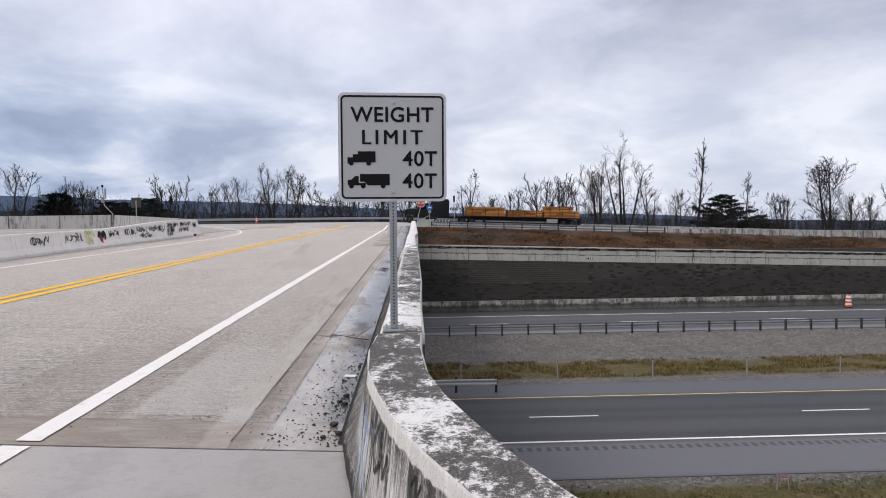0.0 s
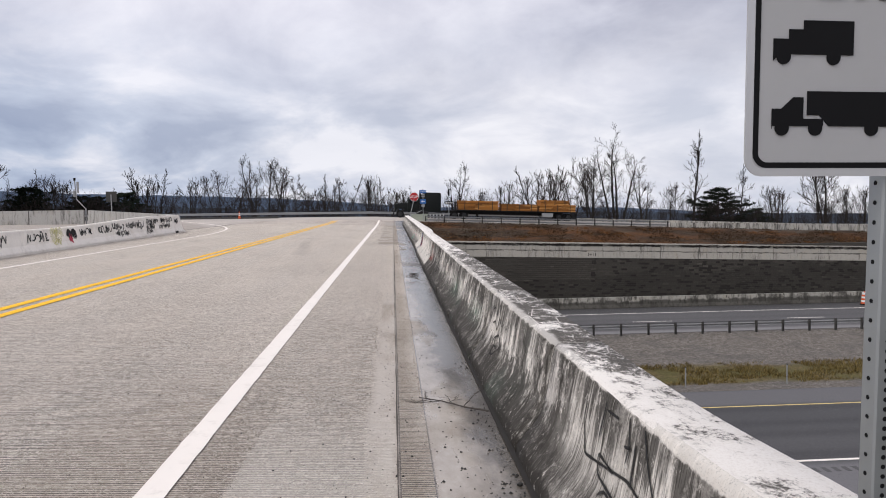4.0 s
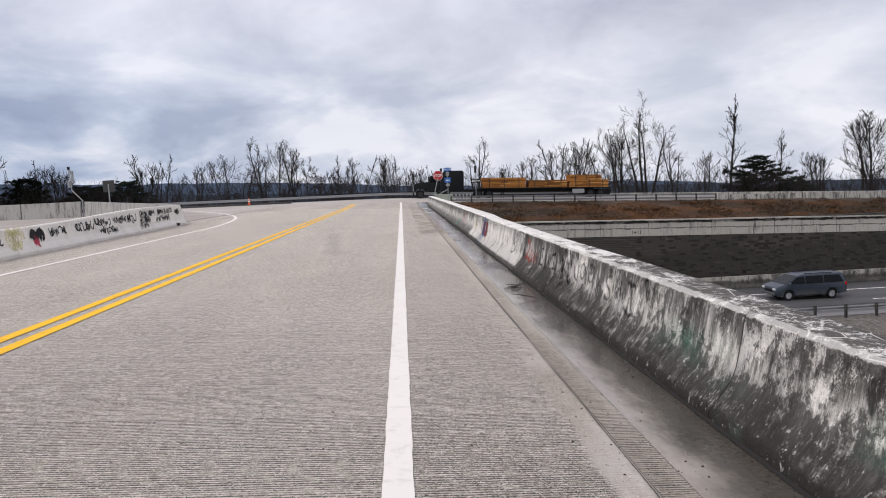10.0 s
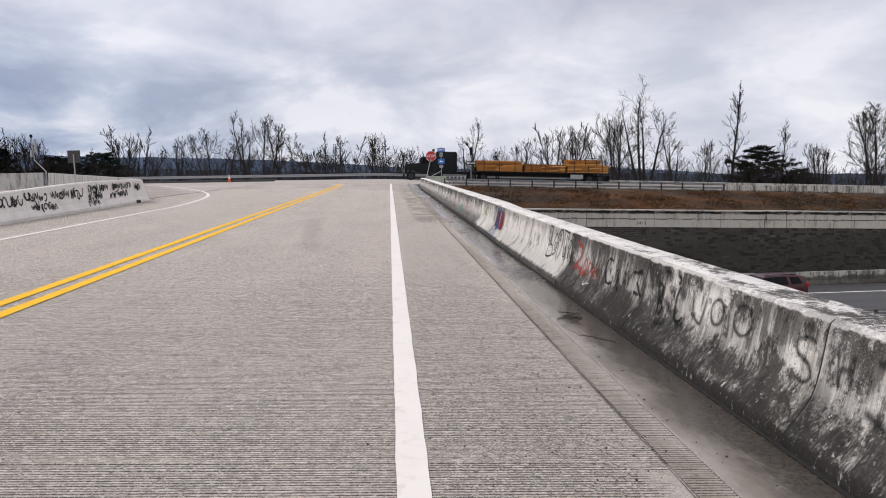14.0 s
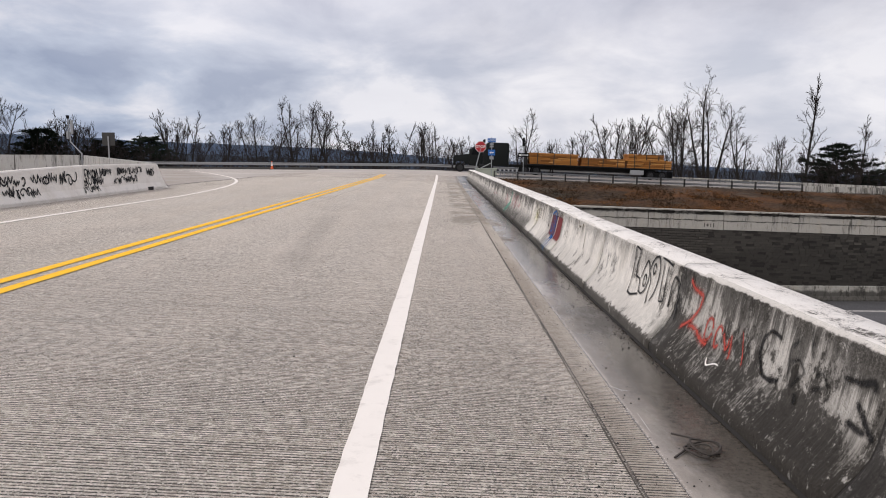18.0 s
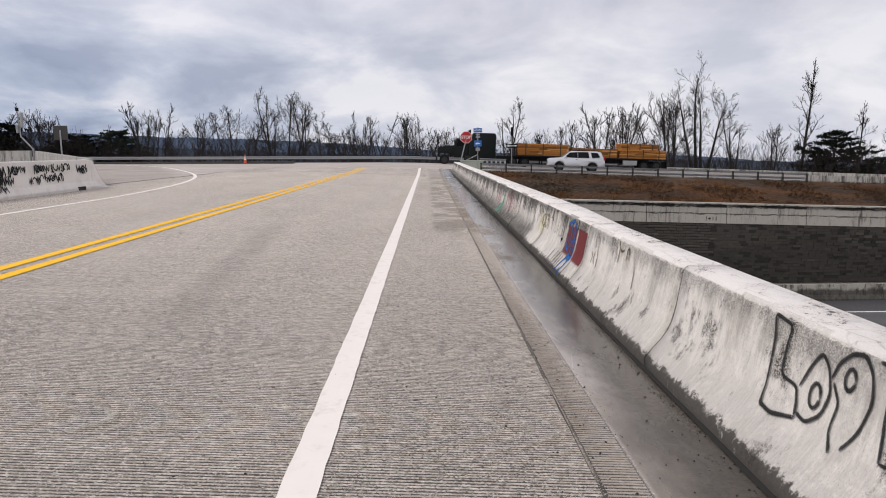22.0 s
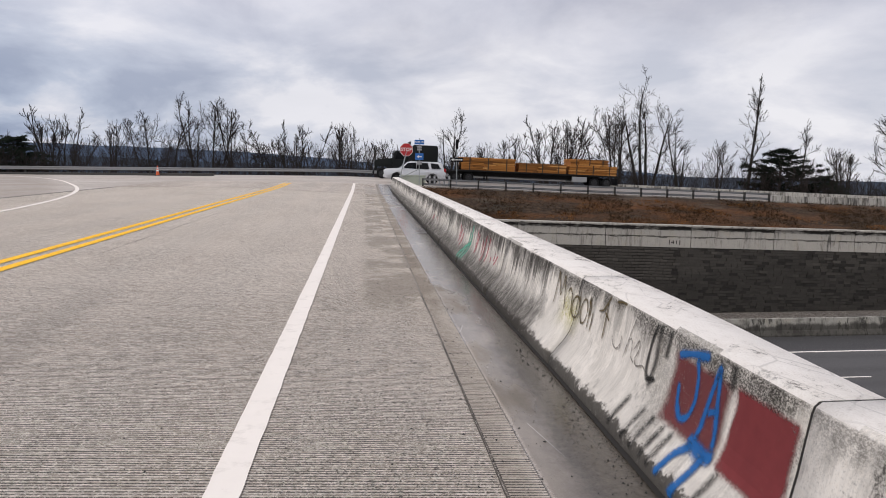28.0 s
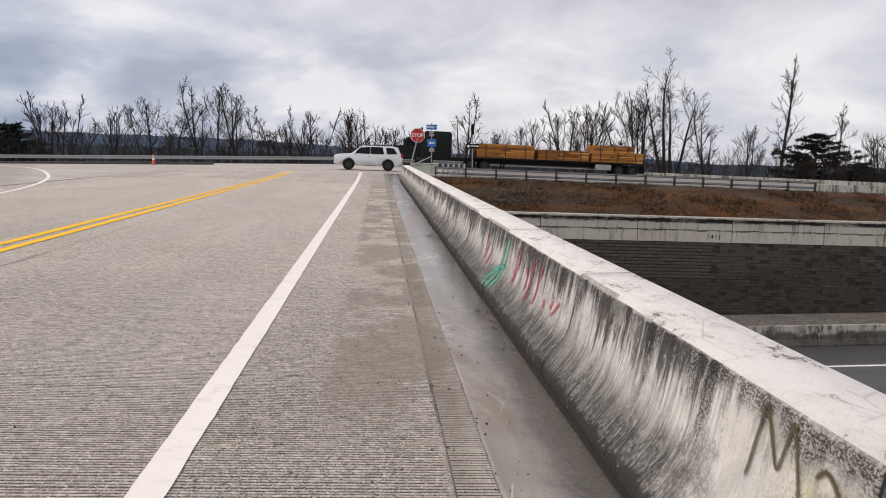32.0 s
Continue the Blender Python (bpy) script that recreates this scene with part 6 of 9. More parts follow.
def spray_paint(name, color, cover, soft=0.35, strength=1.0):
    """Paint that covers where the stroke is thick and breaks up into grains towards its rim and where it has worn."""
    g = Graph(name)
    n = g.noise(60, 6, 0.8)
    big = g.noise(5, 5, 0.65)
    uv = g.n.new("ShaderNodeUVMap")
    sep = g.n.new("ShaderNodeSeparateXYZ")
    g.l.new(uv.outputs[0], sep.inputs[0])
    rim = g.step(g.math("ADD", sep.outputs[0], g.math("MULTIPLY", g.math("SUBTRACT", n, 0.5), 0.75)), 0.08, 0.30 + soft)
    worn = g.step(g.math("ADD", n, g.math("MULTIPLY", big, 0.35)), 0.88 - 0.50 * cover, 1.02 - 0.46 * cover)
    mask = g.math("MULTIPLY", g.math("MULTIPLY", rim, worn), strength)
    shade = g.noise(8, 6, 0.7)
    m = g.done(g.mix(shade, tuple(c * 0.75 for c in color), tuple(min(1.0, c * 1.25) for c in color)), 0.85, 0, None, 0.25)
    tr = g.n.new("ShaderNodeBsdfTransparent")
    mx = g.n.new("ShaderNodeMixShader")
    g.l.new(mask, mx.inputs[0])
    g.l.new(tr.outputs[0], mx.inputs[1])
    g.l.new(g.bsdf.outputs[0], mx.inputs[2])
    g.l.new(mx.outputs[0], g.n["Material Output"].inputs["Surface"])
    return m


M["spray_black"] = spray_paint("sprayed_black", (0.020, 0.020, 0.021), 0.95, 0.35, 0.92)
M["spray_soft"] = spray_paint("soft_black_spray", (0.016, 0.015, 0.015), 0.86, 0.5, 0.85)
M["spray_faint"] = spray_paint("faded_black_spray", (0.020, 0.019, 0.018), 0.84, 0.8, 0.72)
M["spray_smoke"] = spray_paint("smoky_black_spray", (0.022, 0.021, 0.020), 0.66, 1.0)
M["spray_red"] = spray_paint("sprayed_red", (0.47, 0.075, 0.055), 0.80, 0.7, 0.80)
M["spray_pink"] = spray_paint("sprayed_pink", (0.50, 0.06, 0.10), 0.78, 0.6, 0.85)
M["spray_blue"] = spray_paint("sprayed_blue", (0.014, 0.12, 0.36), 0.95, 0.55, 0.90)
M["spray_green"] = spray_paint("sprayed_green", (0.15, 0.45, 0.33), 0.80, 0.7, 0.85)
M["spray_moss"] = spray_paint("faded_green_spray", (0.105, 0.225, 0.155), 0.51, 1.0)
M["spray_olive"] = spray_paint("sprayed_olive", (0.110, 0.080, 0.034), 0.92, 0.55, 0.86)
M["spray_yellow"] = spray_paint("faded_yellow_spray", (0.64, 0.60, 0.22), 0.52, 1.0)
M["spray_trace"] = spray_paint("worn_grey_spray", (0.17, 0.155, 0.14), 0.66, 0.6)
M["spray_lime"] = spray_paint("spilt_white_paint", (0.80, 0.77, 0.72), 0.80)
M["panel_red"] = spray_paint("painted_red_patch", (0.185, 0.033, 0.036), 1.02, 0.25, 0.95)
M["panel_dull"] = spray_paint("dull_maroon_patch", (0.150, 0.036, 0.038), 0.88, 0.5, 0.90)


def arc(cy, ch, ry, rh, a0, a1, n=14):
    return [(cy - ry * math.cos(radians(a0 + (a1 - a0) * i / n)), ch + rh * math.sin(radians(a0 + (a1 - a0) * i / n))) for i in range(n + 1)]


def face_patch(name, y0, y1, h0, h1, material, label, lean=0.0, blush=False):
    """A painted area on the face; y0 is the end nearer the start of the bridge. Its foot may lean along the barrier."""
    bm = bmesh.new()
    inside = {}
    rows = []
    for i in range(13):
        h = h0 + (h1 - h0) * i / 12
        row = []
        for j in range(13):
            wob = 0.035 * noise.noise(Vector((h * 7, j * 0.3, 2)))
            v = bm.verts.new(face_at(y0 + (y1 - y0) * j / 12 + wob + lean * (1 - i / 12), h) + Vector((0.003, 0, 0)))
            edge = min(i, 12 - i, j, 12 - j)
            inside[v] = min(1.0, edge / (6.0 if blush else 2.2))
            row.append(v)
        rows.append(row)
    for a, b in zip(rows, rows[1:]):
        for j in range(12):
            bm.faces.new((a[j], a[j + 1], b[j + 1], b[j]))
    spread(bm, lambda v: inside[v])
    return tagged(obj(name, bm, material), label, "graffiti", "graffiti on the barrier")


# a word in outlined black letters, with an arch after it
lost = [
    [(22.66, 0.79), (22.46, 0.77), (22.47, 0.63), (22.46, 0.49), (22.28, 0.48), (22.22, 0.33)],
    [(22.66, 0.79), (22.61, 0.66), (22.57, 0.29), (22.42, 0.28), (22.22, 0.33)],
    [(22.26, 0.49), (22.20, 0.62), (22.13, 0.71), (22.05, 0.66), (21.99, 0.54), (22.02, 0.42), (22.12, 0.34), (22.22, 0.36)], arc(22.11, 0.49, 0.05, 0.07, 0, 360, 14),
    [(22.01, 0.61), (21.98, 0.70), (21.90, 0.77), (21.80, 0.79), (21.72, 0.72), (21.68, 0.60), (21.72, 0.45), (21.80, 0.33)], arc(21.87, 0.65, 0.045, 0.06, 0, 360, 12), [(21.99, 0.60), (21.91, 0.52), (21.93, 0.38), (21.86, 0.29)],
    [(21.70, 0.79), (21.52, 0.78), (21.36, 0.76)], [(21.60, 0.75), (21.58, 0.58), (21.54, 0.38)], [(21.46, 0.74), (21.46, 0.58), (21.42, 0.40), (21.54, 0.38)],
]
spray("graffiti_word", lost, 0.030, M["spray_black"], "black sprayed block letters on the barrier face")
spray("graffiti_arch", [[(21.25, 0.38), (21.28, 0.58), (21.24, 0.68), (21.12, 0.66), (21.04, 0.48), (20.99, 0.31)], [(21.25, 0.38), (21.22, 0.56)]], 0.046, M["spray_soft"], "black sprayed arch on the barrier face")
spray("graffiti_zigzag", [[(20.83, 0.72), (20.70, 0.66), (20.48, 0.64), (20.51, 0.52), (20.62, 0.40), (20.80, 0.30)], [(20.66, 0.36), (20.47, 0.36), (20.30, 0.31), (20.16, 0.31)]], 0.085, M["spray_red"], "faded red sprayed zigzag")
spray("graffiti_zigzag", [arc(20.22, 0.42, 0.07, 0.10, 0, 360, 12), arc(20.02, 0.41, 0.06, 0.09, 20, 330, 12), [(19.95, 0.46), (19.83, 0.34), (19.82, 0.46)], [(19.81, 0.48), (19.74, 0.30)]], 0.060, M["spray_red"], "faded red sprayed loops")
spray("graffiti_zigzag", [[(19.65, 0.55), (19.52, 0.31)]], 0.030, M["spray_red"], "thin red sprayed line")
spray("paint_spill", [[(20.03, 0.24), (19.96, 0.19), (19.87, 0.24), (19.80, 0.24)]], 0.018, M["spray_lime"], "small spill of white paint on the slope")
spray("graffiti_ring", [[(19.10, 0.63), (19.25, 0.65), (19.34, 0.58), (19.34, 0.46), (19.23, 0.35), (19.10, 0.35), (19.02, 0.38)]], 0.045, M["spray_soft"], "black sprayed open ring")
spray("graffiti_ring", [[(18.90, 0.68), (18.98, 0.60), (18.93, 0.43)], [(18.94, 0.53), (18.85, 0.57), (18.76, 0.51), (18.84, 0.44), (18.88, 0.38)], [(18.79, 0.77), (18.72, 0.60)], [(18.66, 0.52), (18.58, 0.57), (18.51, 0.50), (18.66, 0.44)]], 0.042, M["spray_faint"], "faded grey sprayed loops")
spray("graffiti_ring", [[(18.81, 0.37), (18.76, 0.31)], [(18.39, 0.60), (18.22, 0.62), (18.11, 0.66), (18.12, 0.60)], [(18.23, 0.52), (18.08, 0.41), (18.02, 0.38)], [(18.27, 0.40), (18.10, 0.39)]], 0.055, M["spray_soft"], "short black sprayed dabs")
face_patch("painted_patch", 27.50, 28.10, 0.24, 0.72, M["panel_red"], "dull red painted patch on the barrier face")
face_patch("painted_patch", 28.08, 28.88, 0.24, 0.72, M["panel_dull"], "dark worn maroon patch on the barrier face")
spray("graffiti_blue", [[(28.80, 0.68), (28.62, 0.73), (28.42, 0.76)], [(28.56, 0.73), (28.50, 0.62), (28.48, 0.48), (28.52, 0.37), (28.60, 0.34), (28.68, 0.40), (28.72, 0.53)], [(28.36, 0.30), (28.34, 0.50), (28.29, 0.76), (28.24, 0.55), (28.17, 0.32)], [(28.33, 0.47), (28.22, 0.52)]], 0.072, M["spray_blue"], "blue sprayed letters over the red patch")
spray("graffiti_blue", [[(28.42, 0.30), (28.24, 0.27), (28.12, 0.29)], [(28.34, 0.28), (28.44, 0.20), (28.48, 0.06)], [(28.20, 0.28), (28.22, 0.14), (28.26, 0.03)]], 0.10, M["spray_blue"], "blue sprayed lines running down the slope")
spray("dirt_runs", [[(yy, 0.27), (yy + 0.03, 0.05)] for yy in (29.28, 29.02, 28.86, 28.70, 28.58, 28.02)], 0.10, M["spray_smoke"], "dirty black runs down the slope below the patch")
spray("dirt_runs", [[(29.12, 0.80), (29.10, 0.55), (29.14, 0.36)], [(28.96, 0.79), (28.97, 0.60)], [(28.15, 0.80), (28.14, 0.66)]], 0.10, M["spray_faint"], "dirty black runs under the lip of the barrier")
spray("graffiti_olive", [[(31.65, 0.44), (31.62, 0.78), (31.46, 0.54), (31.42, 0.77), (31.27, 0.45)], [(31.24, 0.62), (31.20, 0.68), (31.11, 0.63), (31.05, 0.43)], arc(30.94, 0.54, 0.11, 0.10, 0, 360, 14), [(30.87, 0.70), (30.85, 0.58), (30.82, 0.46)], arc(30.70, 0.55, 0.09, 0.11, 0, 360, 14), [(30.59, 0.71), (30.56, 0.58), (30.55, 0.42)], [(30.47, 0.60), (30.47, 0.42)]], 0.034, M["spray_olive"], "olive brown sprayed loops and peaks")
spray("graffiti_olive", [[(30.61, 0.68), (30.55, 0.62), (30.55, 0.53)]], 0.075, M["spray_olive"], "thick olive brown sprayed dab")
spray("graffiti_arrow", [[(30.34, 0.63), (30.24, 0.65), (30.17, 0.73), (30.12, 0.79)], [(30.20, 0.65), (30.07, 0.60)], [(30.16, 0.73), (30.15, 0.44)], [(29.99, 0.77), (29.88, 0.79), (29.78, 0.79)]], 0.034, M["spray_olive"], "olive brown sprayed arrow and dash")
spray("graffiti_thin", [[(29.96, 0.53), (29.90, 0.46), (29.81, 0.44), (29.75, 0.50), (29.76, 0.58), (29.75, 0.44)], [(29.55, 0.74), (29.61, 0.59), (29.65, 0.42)], [(29.64, 0.49), (29.60, 0.59), (29.54, 0.58), (29.52, 0.46), (29.44, 0.44)], [(29.49, 0.52), (29.42, 0.62), (29.39, 0.56), (29.45, 0.46), (29.39, 0.43), (29.28, 0.47), (29.18, 0.42)]], 0.018, M["spray_trace"], "thin worn sprayed letters")
spray("graffiti_thin", [[(29.18, 0.78), (29.22, 0.65), (29.23, 0.50), (29.20, 0.41), (29.13, 0.42), (29.05, 0.44)]], 0.052, M["spray_soft"], "thick dark run ending in a hook")
face_patch("yellow_blush", 30.55, 31.55, 0.22, 0.72, M["spray_yellow"], "faint yellow sprayed blush", 0.1, True)
run_rnd = random.Random(31)


def colour_runs(name, y0, y1, count, h0, h1, width, material, label):
    """Strokes sprayed straight down the face, broken and uneven in length."""
    strokes = []
    for k in range(count):
        y = y0 + (y1 - y0) * (k + run_rnd.uniform(0.1, 0.9)) / count
        top = h1 - run_rnd.uniform(0.0, 0.16)
        end = h0 + run_rnd.uniform(0.0, 0.20)
        bend = run_rnd.uniform(-0.10, 0.10)
        strokes.append([(y, top), (y + bend, (top + end) / 2), (y + bend * 1.4 + 0.05, end)])
    return spray(name, strokes, width, material, label)


spray("graffiti_green", [[(37.30, 0.74), (37.28, 0.50), (37.34, 0.30), (37.42, 0.12)], [(37.48, 0.60), (37.50, 0.40), (37.62, 0.10)], [(37.72, 0.34), (37.85, 0.10)]], 0.17, M["spray_green"], "mint green sprayed strokes running down the face")
spray("graffiti_green", [[(37.20, 0.42), (37.60, 0.34), (37.95, 0.14)]], 0.14, M["spray_green"], "broad mint green smear on the slope")
colour_runs("graffiti_pink", 35.5, 36.95, 5, 0.22, 0.72, 0.085, M["spray_pink"], "pinkish red sprayed strokes")
colour_runs("graffiti_pink", 34.7, 35.3, 3, 0.28, 0.56, 0.075, M["spray_pink"], "short pinkish red sprayed strokes")
colour_runs("graffiti_pink", 38.1, 38.9, 3, 0.25, 0.66, 0.11, M["spray_pink"], "faded pink sprayed strokes")
colour_runs("graffiti_green", 39.3, 41.4, 5, 0.22, 0.74, 0.12, M["spray_moss"], "faded green sprayed strokes")
colour_runs("graffiti_pink", 43.0, 44.6, 3, 0.22, 0.50, 0.14, M["spray_pink"], "faded pink sprayed strokes")
face_patch("green_blush", 11.62, 13.5, 0.15, 0.66, M["spray_moss"], "faded green sprayed cloud", 0.1, True)
face_patch("green_blush", 8.7, 10.4, 0.20, 0.62, M["spray_moss"], "faded green sprayed cloud", 0.0, True)
spray("graffiti_curve", [[(14.92, 0.65), (15.04, 0.67), (15.14, 0.62), (15.11, 0.54), (14.96, 0.50), (14.90, 0.43), (14.97, 0.37), (15.09, 0.39)], [(14.70, 0.66), (14.64, 0.44)], [(14.55, 0.67), (14.53, 0.46)], [(14.66, 0.55), (14.53, 0.58)]], 0.066, M["spray_faint"], "faded grey sprayed curves")
spray("graffiti_curve", [[(14.22, 0.72), (14.16, 0.56), (14.10, 0.38)], [(14.36, 0.68), (14.05, 0.67)], [(14.37, 0.39), (14.12, 0.33), (13.98, 0.38)], [(13.88, 0.79), (13.68, 0.78)], [(13.79, 0.78), (13.64, 0.56)]], 0.095, M["spray_faint"], "soft grey sprayed bars")
spray("graffiti_smoke", [[(17.60, 0.63), (17.56, 0.47), (17.49, 0.30)], [(17.59, 0.60), (17.51, 0.61), (17.46, 0.52), (17.54, 0.45)], [(17.54, 0.44), (17.44, 0.44), (17.41, 0.35), (17.47, 0.31)], [(17.08, 0.66), (17.14, 0.54), (17.12, 0.40), (17.07, 0.34), (16.96, 0.33), (16.93, 0.40)], [(17.17, 0.74), (17.11, 0.74), (17.10, 0.68), (17.15, 0.67)]], 0.055, M["spray_soft"], "black sprayed letter and ring with soft edges")
spray("graffiti_loops", [[(16.81, 0.68), (16.73, 0.45), (16.56, 0.40), (16.52, 0.65)], arc(16.30, 0.57, 0.11, 0.11, 0, 360, 14), arc(15.87, 0.59, 0.14, 0.12, 0, 360, 14), [(16.10, 0.62), (16.06, 0.40)]], 0.060, M["spray_faint"], "faded grey sprayed loops")
spray("graffiti_smoke", [[(17.54, 0.75), (17.38, 0.75), (17.32, 0.66)], [(17.38, 0.48), (17.28, 0.43), (17.24, 0.34)], [(17.05, 0.59), (16.94, 0.59)], [(17.45, 0.23), (17.30, 0.25), (17.22, 0.30)], [(17.03, 0.30), (16.88, 0.34)], [(17.26, 0.64), (17.27, 0.54)]], 0.17, M["spray_smoke"], "smoky black sprayed clouds")
spray("graffiti_trace", [[(27.11, 0.53), (27.06, 0.48), (27.08, 0.39)], [(26.96, 0.55), (27.00, 0.46), (26.94, 0.40)], [(26.86, 0.59), (26.83, 0.49), (26.82, 0.37)]], 0.034, M["spray_olive"], "worn grey sprayed letters")
spray("graffiti_trace", [[(26.06, 0.79), (25.99, 0.72), (26.00, 0.56)], [(25.98, 0.71), (25.90, 0.69), (25.83, 0.72)], [(25.71, 0.62), (25.72, 0.74), (25.66, 0.76), (25.63, 0.64)], [(25.4, 0.62), (25.36, 0.40)]], 0.036, M["spray_olive"], "worn grey sprayed letters")
spray("graffiti_tag", [[(8.21, 0.74), (8.12, 0.65), (8.00, 0.70), (7.90, 0.61)], [(7.91, 0.75), (7.83, 0.61), (7.76, 0.76), (7.64, 0.65)], [(7.58, 0.78), (7.49, 0.68)], [(8.02, 0.40), (8.04, 0.51), (7.87, 0.56), (7.72, 0.47), (7.63, 0.62), (7.45, 0.56)], [(7.80, 0.29), (7.76, 0.39), (7.54, 0.46), (7.39, 0.42), (7.28, 0.33)], arc(7.57, 0.29, 0.11, 0.045, 0, 360, 12), [(7.47, 0.37), (7.38, 0.31), (7.36, 0.39)]], 0.024, M["spray_black"], "thin black sprayed scrawl")
spray("graffiti_tag", [[(4.19, 0.67), (4.20, 0.56), (4.07, 0.40), (3.77, 0.44), (3.38, 0.50), (3.04, 0.46), (2.98, 0.35), (3.18, 0.34), (3.38, 0.35), (3.80, 0.38), (3.85, 0.48), (3.58, 0.46)], [(3.86, 0.76), (3.87, 0.64), (3.89, 0.55)], [(3.83, 0.72), (3.63, 0.73)], [(3.49, 0.78), (3.43, 0.64), (3.45, 0.56)], [(3.28, 0.78), (3.18, 0.65), (3.05, 0.53)], [(3.36, 0.69), (3.33, 0.49)], [(3.70, 0.30), (3.64, 0.35), (3.43, 0.33), (3.41, 0.26)], [(3.50, 0.63), (3.40, 0.65)]], 0.024, M["spray_black"], "thin black sprayed scrawl")
spray("graffiti_tag", [[(3.45, 0.25), (3.36, 0.30), (3.37, 0.22), (3.23, 0.27), (3.17, 0.20)], [(3.32, 0.32), (3.28, 0.23)]], 0.026, M["spray_blue"], "small blue sprayed scrawl")
# scrawl on the left barrier, as plain strokes in two lines
left_rnd = random.Random(9)


def left_face(yy, hh):
    """A place on the road face of the left barrier, a hair proud of it."""
    up = min(1.0, max(0.0, (hh - 0.30) / (left_height(yy) - 0.33)))
    off = 0.19 - 0.065 * up if hh > 0.30 else 0.30 - 0.11 * max(0.0, hh - 0.08) / 0.22
    return (left_x(yy) + off + 0.014, yy, deck_z(-12.95) + hh)


def squiggle():
    """One loose stroke of a scribble in a box one wide and one high: hooks, waves and loops."""
    if left_rnd.random() < 0.55:
        n = left_rnd.randint(4, 6)
        up = left_rnd.random() < 0.5
        return [(i / (n - 1) + left_rnd.uniform(-0.08, 0.08), left_rnd.uniform(0.65, 1.05) if (i % 2 == 0) == up else left_rnd.uniform(-0.05, 0.35)) for i in range(n)]
    turn = left_rnd.uniform(0, 6.28)
    wind = left_rnd.choice((-1, 1)) * left_rnd.uniform(0.55, 0.75)
    wide, tall = left_rnd.uniform(0.25, 0.45), left_rnd.uniform(0.35, 0.55)
    return [(0.4 + 0.06 * i + wide * math.cos(turn + wind * i), 0.5 + tall * math.sin(turn + wind * i)) for i in range(left_rnd.randint(7, 11))]


def scribble(y, h, size, thick, count, material, label):
    """A line of loose strokes as long as a written word; it runs towards the near end of the barrier."""
    g_ = tagged(empty("graffiti_scribble"), label, "graffiti", "scribbles on the left barrier")
    for k in range(count):
        rise = left_rnd.uniform(-0.04, 0.04)
        sz = size * left_rnd.uniform(0.8, 1.2)
        for st in [squiggle() for _ in range(left_rnd.choice((1, 1, 2)))]:
            pts = [(y + (k + u) * size * 0.90, min(0.94, max(0.10, h + rise + v * sz)) * left_height(y) / LB_H) for u, v in st]
            bm = bmesh.new()
            fine = []
            for (ya, ha), (yb, hb) in zip(pts, pts[1:]):
                n = max(1, round(math.dist((ya, ha), (yb, hb)) / 0.07))
                fine += [(ya + (yb - ya) * i / n, ha + (hb - ha) * i / n) for i in range(n)]
            fine.append(pts[-1])
            rows = []
            for i, (fy, fh) in enumerate(fine):
                (y1, h1), (y2, h2) = fine[max(i - 1, 0)], fine[min(i + 1, len(fine) - 1)]
                d = math.dist((y1, h1), (y2, h2)) or 1
                ny, nh = -(h2 - h1) / d * thick, (y2 - y1) / d * thick
                rows.append([bm.verts.new(left_face(fy + ny, fh + nh)), bm.verts.new(left_face(fy - ny, fh - nh))])
            for p, q in zip(rows, rows[1:]):
                bm.faces.new((p[0], p[1], q[1], q[0]))
            spread(bm, lambda v: 0.9)
            part("stroke", bm, material, g_)


BLACK_NOTE = "black sprayed scribble on the chalky barrier"
for y, h, size, thick, count in ((44.0, 0.58, 0.34, 0.034, 3), (41.0, 0.70, 0.28, 0.026, 10), (40.6, 0.38, 0.25, 0.022, 10), (38.2, 0.66, 0.32, 0.026, 8), (38.2, 0.40, 0.28, 0.024, 6), (38.0, 0.18, 0.24, 0.020, 6), (36.6, 0.52, 0.42, 0.028, 3), (34.9, 0.60, 0.34, 0.026, 5), (33.0, 0.62, 0.36, 0.028, 5), (33.4, 0.26, 0.30, 0.024, 7), (31.2, 0.55, 0.36, 0.026, 5), (29.2, 0.58, 0.34, 0.022, 4), (24.6, 0.52, 0.36, 0.024, 5), (21.8, 0.48, 0.40, 0.024, 4), (17.2, 0.52, 0.40, 0.028, 5)):
    scribble(y, h, size, thick, count, M["spray_black"], BLACK_NOTE)
scribble(27.9, 0.48, 0.44, 0.065, 2, M["spray_black"], "heavy black sprayed blot on the chalky barrier")
scribble(28.1, 0.34, 0.30, 0.060, 1, M["spray_pink"], "faded pink sprayed blot on the chalky barrier")
scribble(26.4, 0.45, 0.55, 0.140, 2, M["spray_yellow"], "faint yellow sprayed cloud on the chalky barrier")


# sprayed strokes on the wing wall that bends away
def wing_face(s, h):
    i = min(len(WING) - 2, int(s))
    f0, i0 = (Vector(q) for q in WING[i][:2])
    f1, i1 = (Vector(q) for q in WING[i + 1][:2])
    t = s - i
    c = f0.lerp(f1, t).lerp(i0.lerp(i1, t), 0.55 + 0.45 * h / 0.822)
    return Vector((c.x - 0.014, c.y + 0.008, h))


